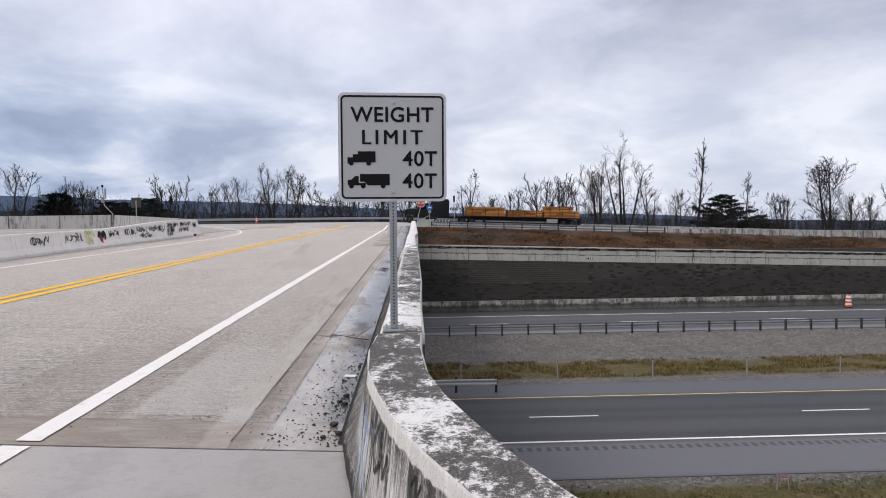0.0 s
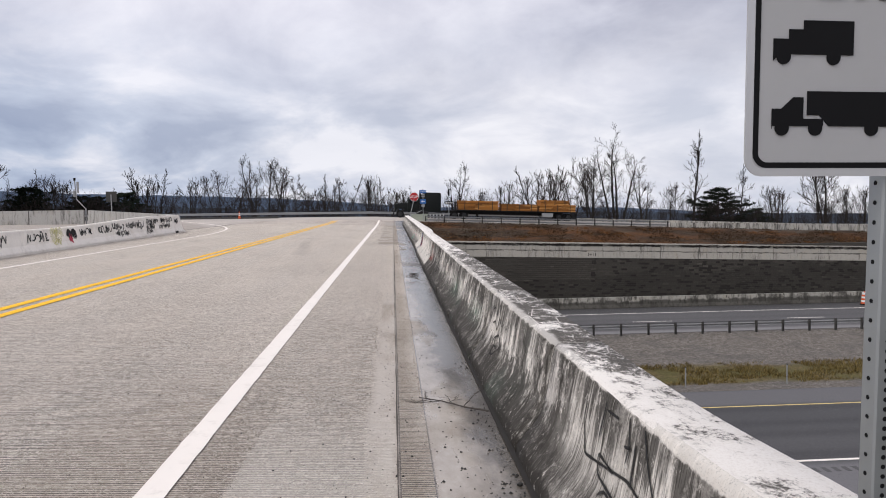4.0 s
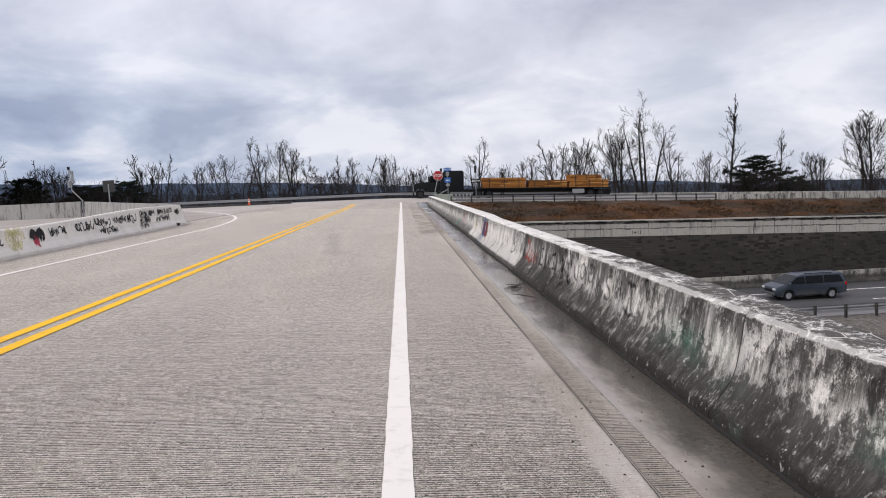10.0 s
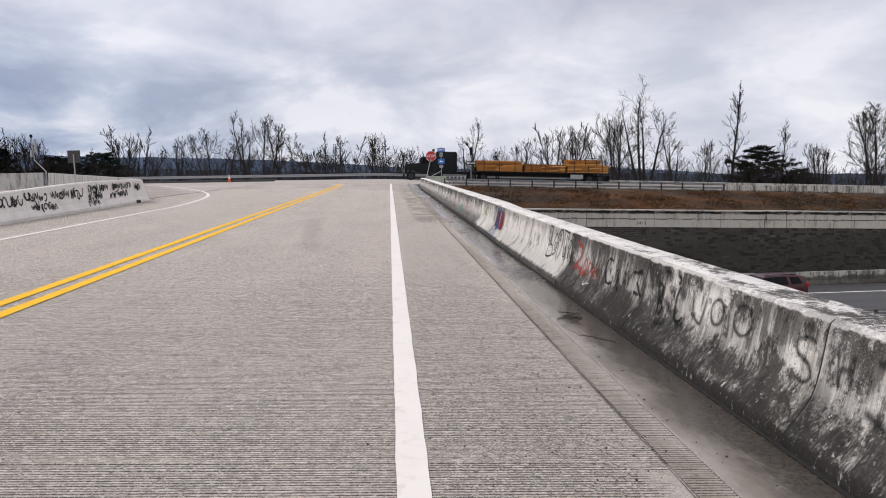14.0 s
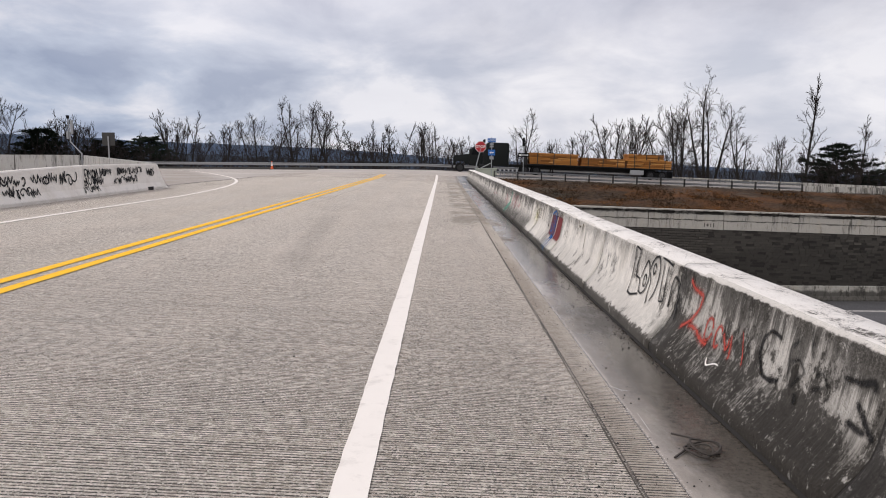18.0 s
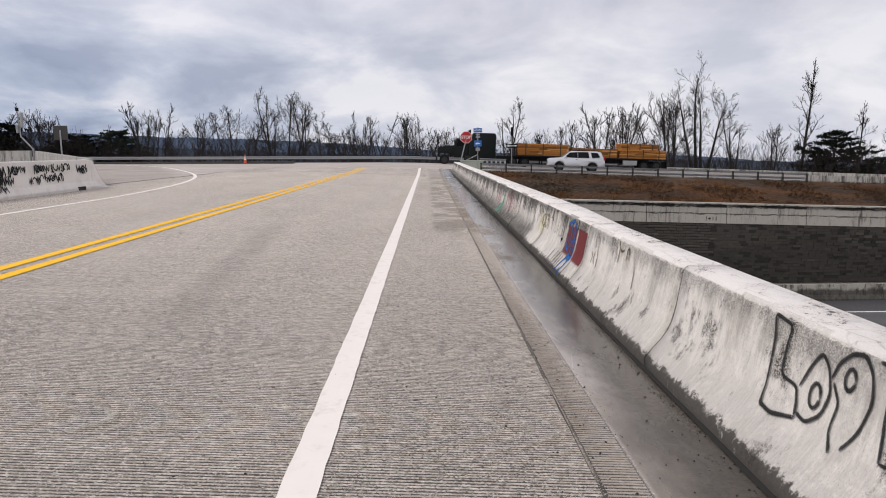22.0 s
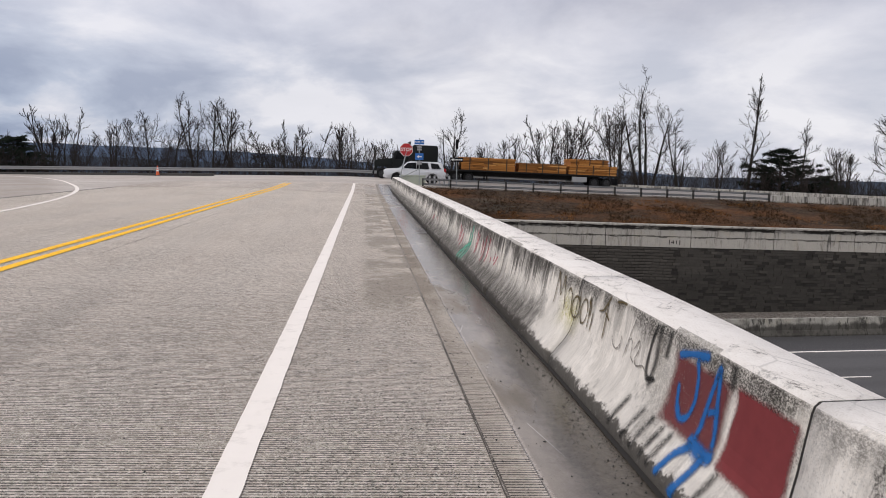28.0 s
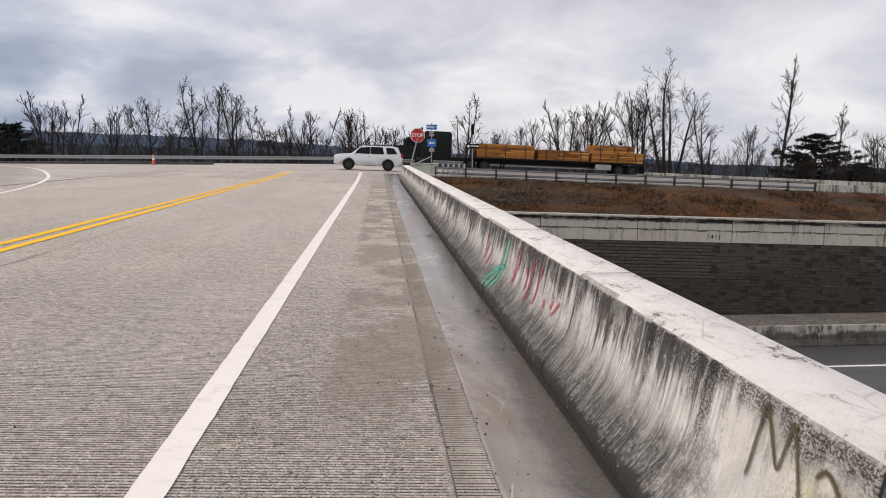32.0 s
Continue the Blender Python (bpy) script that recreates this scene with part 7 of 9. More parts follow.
def wing_spray(strokes, width, material, label):
    g_ = tagged(empty("graffiti_wing"), label, "graffiti", "graffiti on the wing wall")
    for st in strokes:
        bm = bmesh.new()
        for (sa, ha), (sb, hb) in zip(st, st[1:]):
            n = max(1, round(abs(sb - sa) / 0.15 + abs(hb - ha) / 0.1))
            d = math.dist((sa * 0.6, ha), (sb * 0.6, hb)) or 1
            ns, nh = -(hb - ha) / d * width / 0.6, (sb - sa) * 0.6 / d * width
            rows = []
            for k in range(n + 1):
                u = k / n
                a, b = sa + (sb - sa) * u, ha + (hb - ha) * u
                rows.append([bm.verts.new(wing_face(a + ns, b + nh)), bm.verts.new(wing_face(a - ns, b - nh))])
            for p, q in zip(rows, rows[1:]):
                bm.faces.new((p[0], p[1], q[1], q[0]))
        spread(bm, lambda v: 0.9)
        part("stroke", bm, material, g_)


M["spray_ice"] = spray_paint("pale_blue_spray", (0.30, 0.42, 0.62), 0.62)
wing_spray([[(2.05, 0.70), (2.25, 0.42), (2.15, 0.20)], [(2.45, 0.72), (2.35, 0.45), (2.60, 0.25)], [(2.30, 0.60), (2.70, 0.62)], [(2.75, 0.66), (2.60, 0.40), (2.85, 0.30)]], 0.022, M["spray_ice"], "pale blue sprayed strokes on the wing wall")
wing_spray([[(1.9, 0.74), (2.0, 0.30)], [(2.9, 0.72), (3.05, 0.50), (2.95, 0.34)], [(3.30, 0.76), (3.15, 0.62), (3.35, 0.52), (3.60, 0.60), (3.55, 0.75)], [(3.70, 0.66), (3.85, 0.56), (4.00, 0.70)]], 0.016, M["spray_soft"], "black sprayed curves on the wing wall")
wing_spray([[(4.75, 0.70), (4.85, 0.76), (4.90, 0.66), (5.0, 0.75)]], 0.007, M["spray_black"], "small black sprayed mark on the wing wall")

# ---- vehicles ----
def car_paint(name, color, rough=0.28, metal=0.0):
    g = Graph(name)
    n = g.noise(1.2, 5, 0.6)
    dirt = g.math("MULTIPLY", g.math("SUBTRACT", 1.0, g.step(g.axis(2), 0.35, 0.85)), g.step(n, 0.38, 0.62))
    col = g.mix(g.math("MULTIPLY", dirt, 0.5), color, (0.16, 0.15, 0.135))
    return g.done(col, g.math("ADD", rough, g.math("MULTIPLY", n, 0.12)), metal, None, 0.4, Coat_Weight=0.25, Coat_Roughness=0.12)


M["glass_dark"] = plain("tinted_glass", (0.006, 0.007, 0.008), 0.25, 0, 0.05, 4, 0.0, 0.12)
M["tyre"] = plain("tyre_rubber", (0.014, 0.014, 0.014), 0.9, 0, 0.2, 12, 0.2, 0.15)
M["rim"] = plain("alloy_rim", (0.45, 0.46, 0.47), 0.35, 0.8, 0.1, 10, 0.05)
M["dark_rim"] = plain("dark_rim", (0.03, 0.03, 0.032), 0.5, 0.4, 0.1, 10, 0.05)
M["trim_black"] = plain("black_trim", (0.012, 0.012, 0.013), 0.6, 0, 0.1, 8, 0.05, 0.2)
M["lens_red"] = plain("red_lens", (0.36, 0.012, 0.014), 0.25, 0, 0.1, 8, 0.02)
M["lens_clear"] = plain("clear_lens", (0.62, 0.63, 0.64), 0.2, 0, 0.06, 8, 0.02)
M["chrome"] = plain("worn_chrome", (0.62, 0.63, 0.64), 0.22, 0.95, 0.06, 8, 0.02)
M["white_car"] = car_paint("white_car_paint", (0.70, 0.70, 0.70))
M["silver_car"] = car_paint("silver_car_paint", (0.60, 0.61, 0.63), 0.32, 0.25)
M["red_car"] = car_paint("dark_red_car_paint", (0.13, 0.010, 0.018))
M["grey_car"] = car_paint("grey_car_paint", (0.20, 0.20, 0.21), 0.3, 0.4)
M["slate_car"] = car_paint("slate_car_paint", (0.075, 0.085, 0.095), 0.32, 0.3)
M["navy_car"] = car_paint("navy_car_paint", (0.010, 0.012, 0.035))
M["blue_grey_car"] = car_paint("blue_grey_car_paint", (0.040, 0.052, 0.070), 0.32, 0.3)
M["maroon_car"] = car_paint("maroon_car_paint", (0.055, 0.010, 0.015))


def soften(bm, width, angle=0.30):
    """Round the creases of a body shell."""
    es = [e for e in bm.edges if len(e.link_faces) == 2 and e.calc_face_angle() > angle]
    bmesh.ops.bevel(bm, geom=es, offset=width, segments=2, affect="EDGES", profile=0.5, clamp_overlap=True)
    for f in bm.faces:
        f.smooth = True
    return bm


def arch(cx, r, n=8, cz=0.36):
    return [(cx - r * math.cos(math.pi * i / n), cz + r * math.sin(math.pi * i / n) * 1.0) for i in range(n + 1)]


KINDS = {
    # outline from the front bumper over the roof to the tail, belt height, half width, wheelbase ends, wheel radius, side windows, screen, backlight
    "suv": dict(top=[(2.36, 0.40), (2.41, 0.72), (2.38, 1.00), (2.20, 1.08), (1.22, 1.16), (0.60, 1.64), (0.30, 1.74), (-1.70, 1.76), (-2.06, 1.68), (-2.34, 1.14), (-2.42, 0.92), (-2.38, 0.46)], belt=1.15, hw=0.93, ax=(1.40, -1.40), wr=0.39,
                win=[[(1.02, 1.18), (0.56, 1.60), (-0.08, 1.66), (-0.11, 1.17)], [(-0.14, 1.17), (-0.11, 1.66), (-0.98, 1.67), (-1.10, 1.18)], [(-1.30, 1.20), (-1.20, 1.65), (-1.78, 1.62), (-2.02, 1.24)]], scr=((1.22, 1.17), (0.60, 1.64)), back=((-2.31, 1.18), (-2.08, 1.64))),
    "van": dict(top=[(2.50, 0.36), (2.56, 0.66), (2.48, 0.92), (1.86, 1.12), (0.90, 1.66), (0.50, 1.74), (-2.20, 1.76), (-2.42, 1.66), (-2.56, 1.02), (-2.58, 0.80), (-2.54, 0.42)], belt=1.10, hw=0.98, ax=(1.58, -1.50), wr=0.34,
                win=[[(1.56, 1.16), (0.94, 1.58), (0.42, 1.62), (0.42, 1.12)], [(0.34, 1.12), (0.34, 1.62), (-0.88, 1.64), (-0.88, 1.12)], [(-0.96, 1.12), (-0.96, 1.64), (-2.10, 1.62), (-2.32, 1.14)]], scr=((1.84, 1.13), (0.92, 1.64)), back=((-2.55, 1.08), (-2.43, 1.62))),
    "sedan": dict(top=[(2.22, 0.32), (2.27, 0.56), (2.18, 0.74), (1.20, 0.92), (0.36, 1.36), (-0.10, 1.43), (-0.80, 1.38), (-1.60, 1.04), (-2.18, 0.98), (-2.26, 0.74), (-2.22, 0.36)], belt=0.93, hw=0.88, ax=(1.34, -1.36), wr=0.31,
                  win=[[(0.98, 0.98), (0.34, 1.31), (-0.20, 1.36), (-0.24, 0.96)], [(-0.30, 0.96), (-0.28, 1.36), (-0.80, 1.32), (-1.38, 1.02)]], scr=((1.18, 0.94), (0.38, 1.35)), back=((-1.58, 1.06), (-0.82, 1.37))),
    "pickup": dict(top=[(2.80, 0.42), (2.86, 0.80), (2.80, 1.10), (2.55, 1.18), (1.42, 1.24), (0.90, 1.72), (0.60, 1.84), (-0.62, 1.84), (-0.92, 1.76), (-1.02, 1.22), (-2.82, 1.20), (-2.88, 1.12), (-2.86, 0.50)], belt=1.22, hw=0.98, ax=(1.80, -1.80), wr=0.40,
                   win=[[(1.22, 1.27), (0.86, 1.66), (0.26, 1.73), (0.24, 1.26)], [(0.16, 1.26), (0.18, 1.73), (-0.62, 1.74), (-0.78, 1.28)]], scr=((1.40, 1.25), (0.90, 1.72)), back=((-1.01, 1.26), (-0.93, 1.74))),
}


def road_wheel(parent, x, y, r, rim, side):
    w = empty("wheel", pose(x, y, r))
    w.parent = parent
    t = bmesh.new()
    prof = [(r * 0.66, -0.10), (r * 0.94, -0.11), (r, -0.07), (r, 0.07), (r * 0.94, 0.11), (r * 0.66, 0.10)]
    loops = []
    for i in range(24):
        a = 2 * math.pi * i / 24
        loops.append([(q * math.cos(a), w_, q * math.sin(a)) for q, w_ in prof])
    rings(t, loops + [loops[0]], True, False)
    bmesh.ops.remove_doubles(t, verts=t.verts, dist=0.001)
    bmesh.ops.recalc_face_normals(t, faces=t.faces)
    part("tyre", t, M["tyre"], w, smooth=True)
    rm = bmesh.new()
    tube(rm, (0, side * 0.05, 0), (0, side * 0.075, 0), r * 0.66, r * 0.62, 20)
    for k in range(6):
        a = k * math.pi / 3
        tube(rm, (r * 0.12 * math.cos(a), side * 0.085, r * 0.12 * math.sin(a)), (r * 0.6 * math.cos(a), side * 0.085, r * 0.6 * math.sin(a)), 0.03, 0.04, 5)
    tube(rm, (0, side * 0.06, 0), (0, side * 0.11, 0), r * 0.15, r * 0.12, 10)
    part("rim", rm, rim, w)
    return w


def car(name, kind, paint, label, rim="rim", category="car"):
    """A road car facing +x; body, glass, lamps, mirrors and four wheels."""
    k = KINDS[kind]
    c = tagged(empty(name), label, category)
    wr, hw = k["wr"], k["hw"]
    ztop = max(z for _, z in k["top"])

    def half(z):
        if z <= k["belt"]:
            return hw - 0.05 * max(0, 0.55 - z) - 0.03 * max(0, z - 0.7)
        return hw - 0.02 - 0.20 * (z - k["belt"]) / (ztop - k["belt"])

    low = k["top"][0][1] - 0.06
    under_r = [(k["ax"][1] - wr * 1.2, low)] + arch(k["ax"][1], wr * 1.17, 8, wr) + [(k["ax"][1] + wr * 1.2, low)]
    under_f = [(k["ax"][0] - wr * 1.2, low)] + arch(k["ax"][0], wr * 1.17, 8, wr) + [(k["ax"][0] + wr * 1.2, low)]
    outline = k["top"] + under_r + under_f
    bm = bmesh.new()
    rows = []
    for s in (-1.0, -0.90, 0.90, 1.0):
        ins = 0.035 if abs(s) == 1.0 else 0.0
        row = []
        for x, z in outline:
            cx, cz = 0.0, 0.85
            f = 1 - ins * 0.7 if z > 0.5 else 1
            row.append(bm.verts.new((x * (1 - ins * 0.35), half(z) * s, cz + (z - cz) * f)))
        rows.append(row)
    n = len(outline)
    for a, b in zip(rows, rows[1:]):
        for i in range(n):
            j = (i + 1) % n
            bm.faces.new((a[i], a[j], b[j], b[i]))
    bm.faces.new(rows[0])
    bm.faces.new(rows[-1][::-1])
    bmesh.ops.recalc_face_normals(bm, faces=bm.faces)
    body = part("body", soften(bm, 0.035), paint, c)
    if kind == "pickup":
        part("bed_floor", boxm((-1.92, 0, 1.205), (1.66, 1.66, 0.02)), M["trim_black"], c, "dark open load bed")
    for s in (-1, 1):
        for w in k["win"]:
            g = bmesh.new()
            vs = [g.verts.new((x, s * (half(z) + 0.006), z)) for x, z in w]
            g.faces.new(vs if s < 0 else vs[::-1])
            part("side_window", g, M["glass_dark"], c)
        mx = k["scr"][0][0] - 0.30
        part("mirror", boxm((mx, s * (hw + 0.10), k["belt"] + 0.07), (0.12, 0.2, 0.14), 0.03), paint, c)
        hx = k["top"][1][0]
        part("headlight", boxm((hx - 0.12, s * (hw - 0.24), k["top"][2][1] - 0.12), (0.26, 0.34, 0.15), 0.03), M["lens_clear"], c)
        tx = k["top"][-2][0]
        part("tail_light", boxm((tx + 0.07, s * (hw - 0.11), k["top"][-3][1] - 0.02 if kind != "pickup" else 1.0), (0.16, 0.17, 0.28), 0.03), M["lens_red"], c)
        part("door_handle", boxm((-0.05, s * (hw - 0.005), k["belt"] - 0.13), (0.18, 0.03, 0.035), 0.01), M["trim_black"], c)
        part("sill", boxm((0, s * (hw - 0.06), low + 0.06), (k["ax"][0] - k["ax"][1] - wr * 2.5, 0.1, 0.12), 0.02), M["trim_black"], c)
    for nm, (p, q) in (("windscreen", k["scr"]), ("rear_window", k["back"])):
        g = bmesh.new()
        sgn = 1 if nm == "windscreen" else -1
        e = 0.012
        a = [(p[0] + e * sgn, -half(p[1]) + 0.06, p[1] + e), (p[0] + e * sgn, half(p[1]) - 0.06, p[1] + e), (q[0] + e * sgn, half(q[1]) - 0.05, q[1] + e), (q[0] + e * sgn, -half(q[1]) + 0.05, q[1] + e)]
        g.faces.new([g.verts.new(v) for v in a])
        part(nm, g, M["glass_dark"], c)
    fx, rx = k["top"][1][0], k["top"][-2][0]
    part("grille", boxm((fx - 0.02, 0, k["top"][1][1] + 0.02), (0.06, hw * 1.0, 0.22), 0.02), M["trim_black"], c)
    part("front_bumper", boxm((fx - 0.03, 0, low + 0.16), (0.12, hw * 1.8, 0.2), 0.04), M["trim_black"] if kind == "pickup" else paint, c)
    part("rear_bumper", boxm((rx + 0.03, 0, low + 0.17), (0.12, hw * 1.8, 0.2), 0.04), M["chrome"] if kind == "pickup" else paint, c)
    part("number_plate", boxm((rx - 0.035, 0, low + 0.38), (0.02, 0.32, 0.16)), M["lens_clear"], c)
    if kind in ("suv", "van"):
        for s in (-1, 1):
            part("roof_rail", boxm((-0.6, s * (hw - 0.25), ztop + 0.03), (2.0, 0.04, 0.05), 0.01), M["trim_black"], c)
    for x in k["ax"]:
        for s in (-1, 1):
            road_wheel(c, x, s * (hw - 0.12), wr, M[rim], s)
    return c


red_van = car("minivan", "van", M["red_car"], "dark red minivan with silver wheels on the highway")
slate_pickup = car("pickup_truck", "pickup", M["slate_car"], "slate grey pickup truck with an empty bed", "dark_rim", "pickup")
white_pickup = car("pickup_truck", "pickup", M["white_car"], "white pickup truck with a covered bed", "rim", "pickup")
part("bed_cover", boxm((-1.92, 0, 1.225), (1.72, 1.72, 0.03), 0.01), M["trim_black"], white_pickup)
white_suv = car("highway_suv", "suv", M["white_car"], "white estate car on the near lanes")
grey_sedan = car("sedan", "sedan", M["grey_car"], "grey sedan with a small tail spoiler")
part("spoiler", boxm((-2.02, 0, 1.10), (0.3, 1.3, 0.03), 0.01), M["trim_black"], grey_sedan)
navy_pickup = car("pickup_truck", "pickup", M["navy_car"], "dark navy pickup truck with bright wheels", "rim", "pickup")
blue_van = car("minivan", "van", M["blue_grey_car"], "blue-grey minivan with alloy wheels")
maroon_suv = car("highway_suv", "suv", M["maroon_car"], "maroon sport utility car on the far lanes")
dark_suv = car("highway_suv", "suv", M["maroon_car"], "dark maroon car running beside the tanker")
silver_suv = car("ramp_suv", "suv", M["silver_car"], "silver-white sport utility car with black wheels on the ramp", "dark_rim")
part("fender_flare", boxm((1.40, -0.945, 0.80), (0.95, 0.03, 0.05), 0.012), M["trim_black"], silver_suv)


def truck_wheels(parent, xs, r, hw, rim, dual=True):
    for x in xs:
        for s in (-1, 1):
            road_wheel(parent, x, s * hw, r, rim, s)


M["cab_white"] = car_paint("white_cab_paint", (0.72, 0.72, 0.73))
M["cab_blue"] = car_paint("blue_cab_paint", (0.01, 0.16, 0.48))
M["cab_green"] = car_paint("lime_cab_paint", (0.33, 0.52, 0.02))
M["cab_black"] = plain("black_cab_paint", (0.007, 0.009, 0.009), 0.5, 0, 0.2, 2, 0.02, 0.18)
M["cab_navy"] = car_paint("navy_cab_paint", (0.007, 0.011, 0.048), 0.3)
M["frame"] = plain("dark_chassis", (0.016, 0.015, 0.014), 0.8, 0, 0.2, 4, 0.1, 0.15)


def cab_shape(bm, outline, hw, inset=0.06):
    rows = []
    for s in (-1.0, -0.93, 0.93, 1.0):
        rows.append([bm.verts.new((x * (1 - (0.008 if abs(s) == 1 else 0)), hw * s, z - (0.03 if abs(s) == 1 and z > 2.2 else 0))) for x, z in outline])
    n = len(outline)
    for a, b in zip(rows, rows[1:]):
        for i in range(n):
            j = (i + 1) % n
            bm.faces.new((a[i], a[j], b[j], b[i]))
    bm.faces.new(rows[0])
    bm.faces.new(rows[-1][::-1])
    bmesh.ops.recalc_face_normals(bm, faces=bm.faces)
    return soften(bm, 0.05)


def tractor_parts(t, paint, hood, sleeper, rear, high, hoodz=1.95):
    """Conventional tractor facing +x; origin on the road under the cab's rear."""
    nose = hood
    cabx0, cabx1 = 0.0, 1.55
    part("hood", cab_shape(bmesh.new(), [(nose, 0.75), (nose + 0.03, 1.55), (nose - 0.1, hoodz - 0.2), (cabx1 - 0.05, hoodz), (cabx1 - 0.05, 0.9), (nose - 1.35, 0.9), (nose - 1.2, 1.18), (nose - 0.35, 1.18), (nose - 0.2, 0.75)], 0.98), paint, t)
    part("cab", cab_shape(bmesh.new(), [(cabx1, 0.75), (cabx1, hoodz), (cabx1 - 0.28, 2.78), (cabx0, 2.86), (cabx0, 0.75)], 1.08), paint, t)
    if sleeper:
        part("sleeper", cab_shape(bmesh.new(), [(cabx0 - 0.02, 0.8), (cabx0 - 0.02, 2.85), (cabx0 - 0.55, high), (cabx0 - sleeper + 0.15, high), (cabx0 - sleeper, high - 0.2), (cabx0 - sleeper, 0.8)], 1.18), paint, t)
    part("windscreen", boxm((cabx1 - 0.10, 0, 2.38), (0.06, 1.75, 0.58)), M["glass_dark"], t)
    for s in (-1, 1):
        g = bmesh.new()
        vs = [g.verts.new((x, s * 1.087, z)) for x, z in ((1.28, 1.98), (1.12, 2.62), (0.32, 2.66), (0.32, 1.98))]
        g.faces.new(vs)
        part("side_window", g, M["glass_dark"], t)
        part("mirror", boxm((cabx1 - 0.12, s * 1.30, 2.28), (0.14, 0.2, 0.6), 0.03), M["trim_black"], t)
        part("exhaust_stack", tube(bmesh.new(), (cabx0 - 0.12, s * 1.12, 1.0), (cabx0 - 0.12, s * 1.12, (high + 0.3 if sleeper else 2.95)), 0.08, 0.08, 10), M["trim_black"] if sleeper else M["chrome"], t)
        part("fuel_tank", tube(bmesh.new(), (cabx0 - 1.2, s * 0.95, 0.72), (cabx0 + 0.35, s * 0.95, 0.72), 0.32, 0.32, 16), M["chrome"] if not sleeper else M["trim_black"], t)
        part("headlight", boxm((nose - 0.03, s * 0.78, 1.12), (0.14, 0.26, 0.2), 0.03), M["lens_clear"], t)
        part("mudguard", boxm((rear + 0.4, s * 0.95, 1.08), (2.4, 0.55, 0.06), 0.02), M["trim_black"], t)
    part("grille", boxm((nose + 0.02, 0, 1.2), (0.06, 1.0, 0.7), 0.03), M["chrome"], t)
    part("bumper", boxm((nose + 0.06, 0, 0.58), (0.18, 2.2, 0.34), 0.05), M["trim_black"] if sleeper else paint, t)
    for s in (-1, 1):
        part("frame_rail", boxm(((cabx0 + rear - 1.2) / 2, s * 0.4, 0.92), (abs(rear - 1.2), 0.1, 0.26)), M["frame"], t)
    part("fifth_wheel", boxm((rear + 0.5, 0, 1.12), (0.9, 0.9, 0.1), 0.03), M["frame"], t)
    rim = M["dark_rim"] if paint == M["cab_black"] else M["rim"]
    truck_wheels(t, (nose - 0.78,), 0.5, 0.98, rim)
    truck_wheels(t, (rear + 0.85, rear - 0.45), 0.5, 0.92, rim)


# white, blue and green day cab without a trailer
day_cab = tagged(empty("day_cab_tractor"), "white day cab truck tractor with blue and lime panels", "truck")
tractor_parts(day_cab, M["cab_white"], 3.15, 0, -2.9, 0)
part("rear_box", boxm((-0.62, 0, 1.75), (0.75, 2.2, 1.1), 0.03), M["trim_black"], day_cab, "open black box behind the cab")
for s in (-1, 1):
    part("blue_panel", boxm((0.62, s * 1.088, 1.12), (1.75, 0.02, 0.7), 0.004), M["cab_blue"], day_cab)
    g = bmesh.new()
    prism(g, [(-0.25, 1.52), (0.3, 1.80), (1.45, 1.36), (1.45, 1.20), (0.3, 1.58), (-0.25, 1.36)], min(s * 1.09, s * 1.105), max(s * 1.09, s * 1.105))
    part("lime_stripe", g, M["cab_green"], day_cab)
    g = bmesh.new()
    prism(g, [(1.55, 1.32), (2.9, 1.0), (3.1, 1.0), (3.1, 1.16), (1.55, 1.48)], min(s * 0.99, s * 1.005), max(s * 0.99, s * 1.005))
    part("lime_stripe", g, M["cab_green"], day_cab)
    part("blue_fender", boxm((2.9, s * 0.992, 0.9), (0.4, 0.02, 0.4), 0.004), M["cab_blue"], day_cab)
    part("side_box", boxm((-0.62, s * 1.105, 1.42), (0.7, 0.02, 0.55), 0.004), M["cab_blue"], day_cab)
    for r in range(3):
        part("lettering_bar", boxm((0.72, s * 1.101, 1.02 - r * 0.11), (0.75 - 0.12 * r, 0.006, 0.045)), M["sign_white"], day_cab)
part("roof_beacon", boxm((0.9, 0, 2.93), (0.5, 1.6, 0.1), 0.04), M["trim_black"], day_cab)

# parked flatbed with lumber
g_l = Graph("fresh_lumber")
lum_c = g_l.ramp(g_l.info.outputs["Random"], [(0.0, (0.09, 0.030, 0.009)), (0.22, (0.26, 0.092, 0.020)), (0.7, (0.47, 0.190, 0.040)), (1.0, (0.66, 0.34, 0.110))])
lum_c = g_l.mix(g_l.math("MULTIPLY", g_l.noise(3, 5, 0.6, (0.15, 3, 3)), 0.5), lum_c, (0.36, 0.16, 0.035))
M["lumber"] = g_l.done(lum_c, 0.75, 0, g_l.bump(g_l.noise(9, 4, 0.6, (0.1, 3, 3)), 0.3, 0.01), 0.3)
M["strap"] = plain("dark_strap", (0.045, 0.035, 0.02), 0.8)

ROAD_TILT = math.degrees(math.atan(0.037))
semi_at = Matrix.Translation((2.55, 96.0, cross_z(2.55))) @ Matrix.Rotation(radians(ROAD_TILT), 4, "Y") @ Matrix.Rotation(math.pi, 4, "Z")
lumber_truck = tagged(empty("lumber_truck", semi_at), "black sleeper truck parked with a flatbed trailer of lumber", "truck")
tractor_parts(lumber_truck, M["cab_black"], 3.3, 2.9, -5.6, 3.42, 2.05)
part("headboard", boxm((-4.9, 0, 1.75), (0.12, 2.3, 1.2), 0.03), M["frame"], lumber_truck)
part("trailer_deck", boxm((-13.1, 0, 1.16), (16.4, 2.5, 0.14), 0.02), M["frame"], lumber_truck)
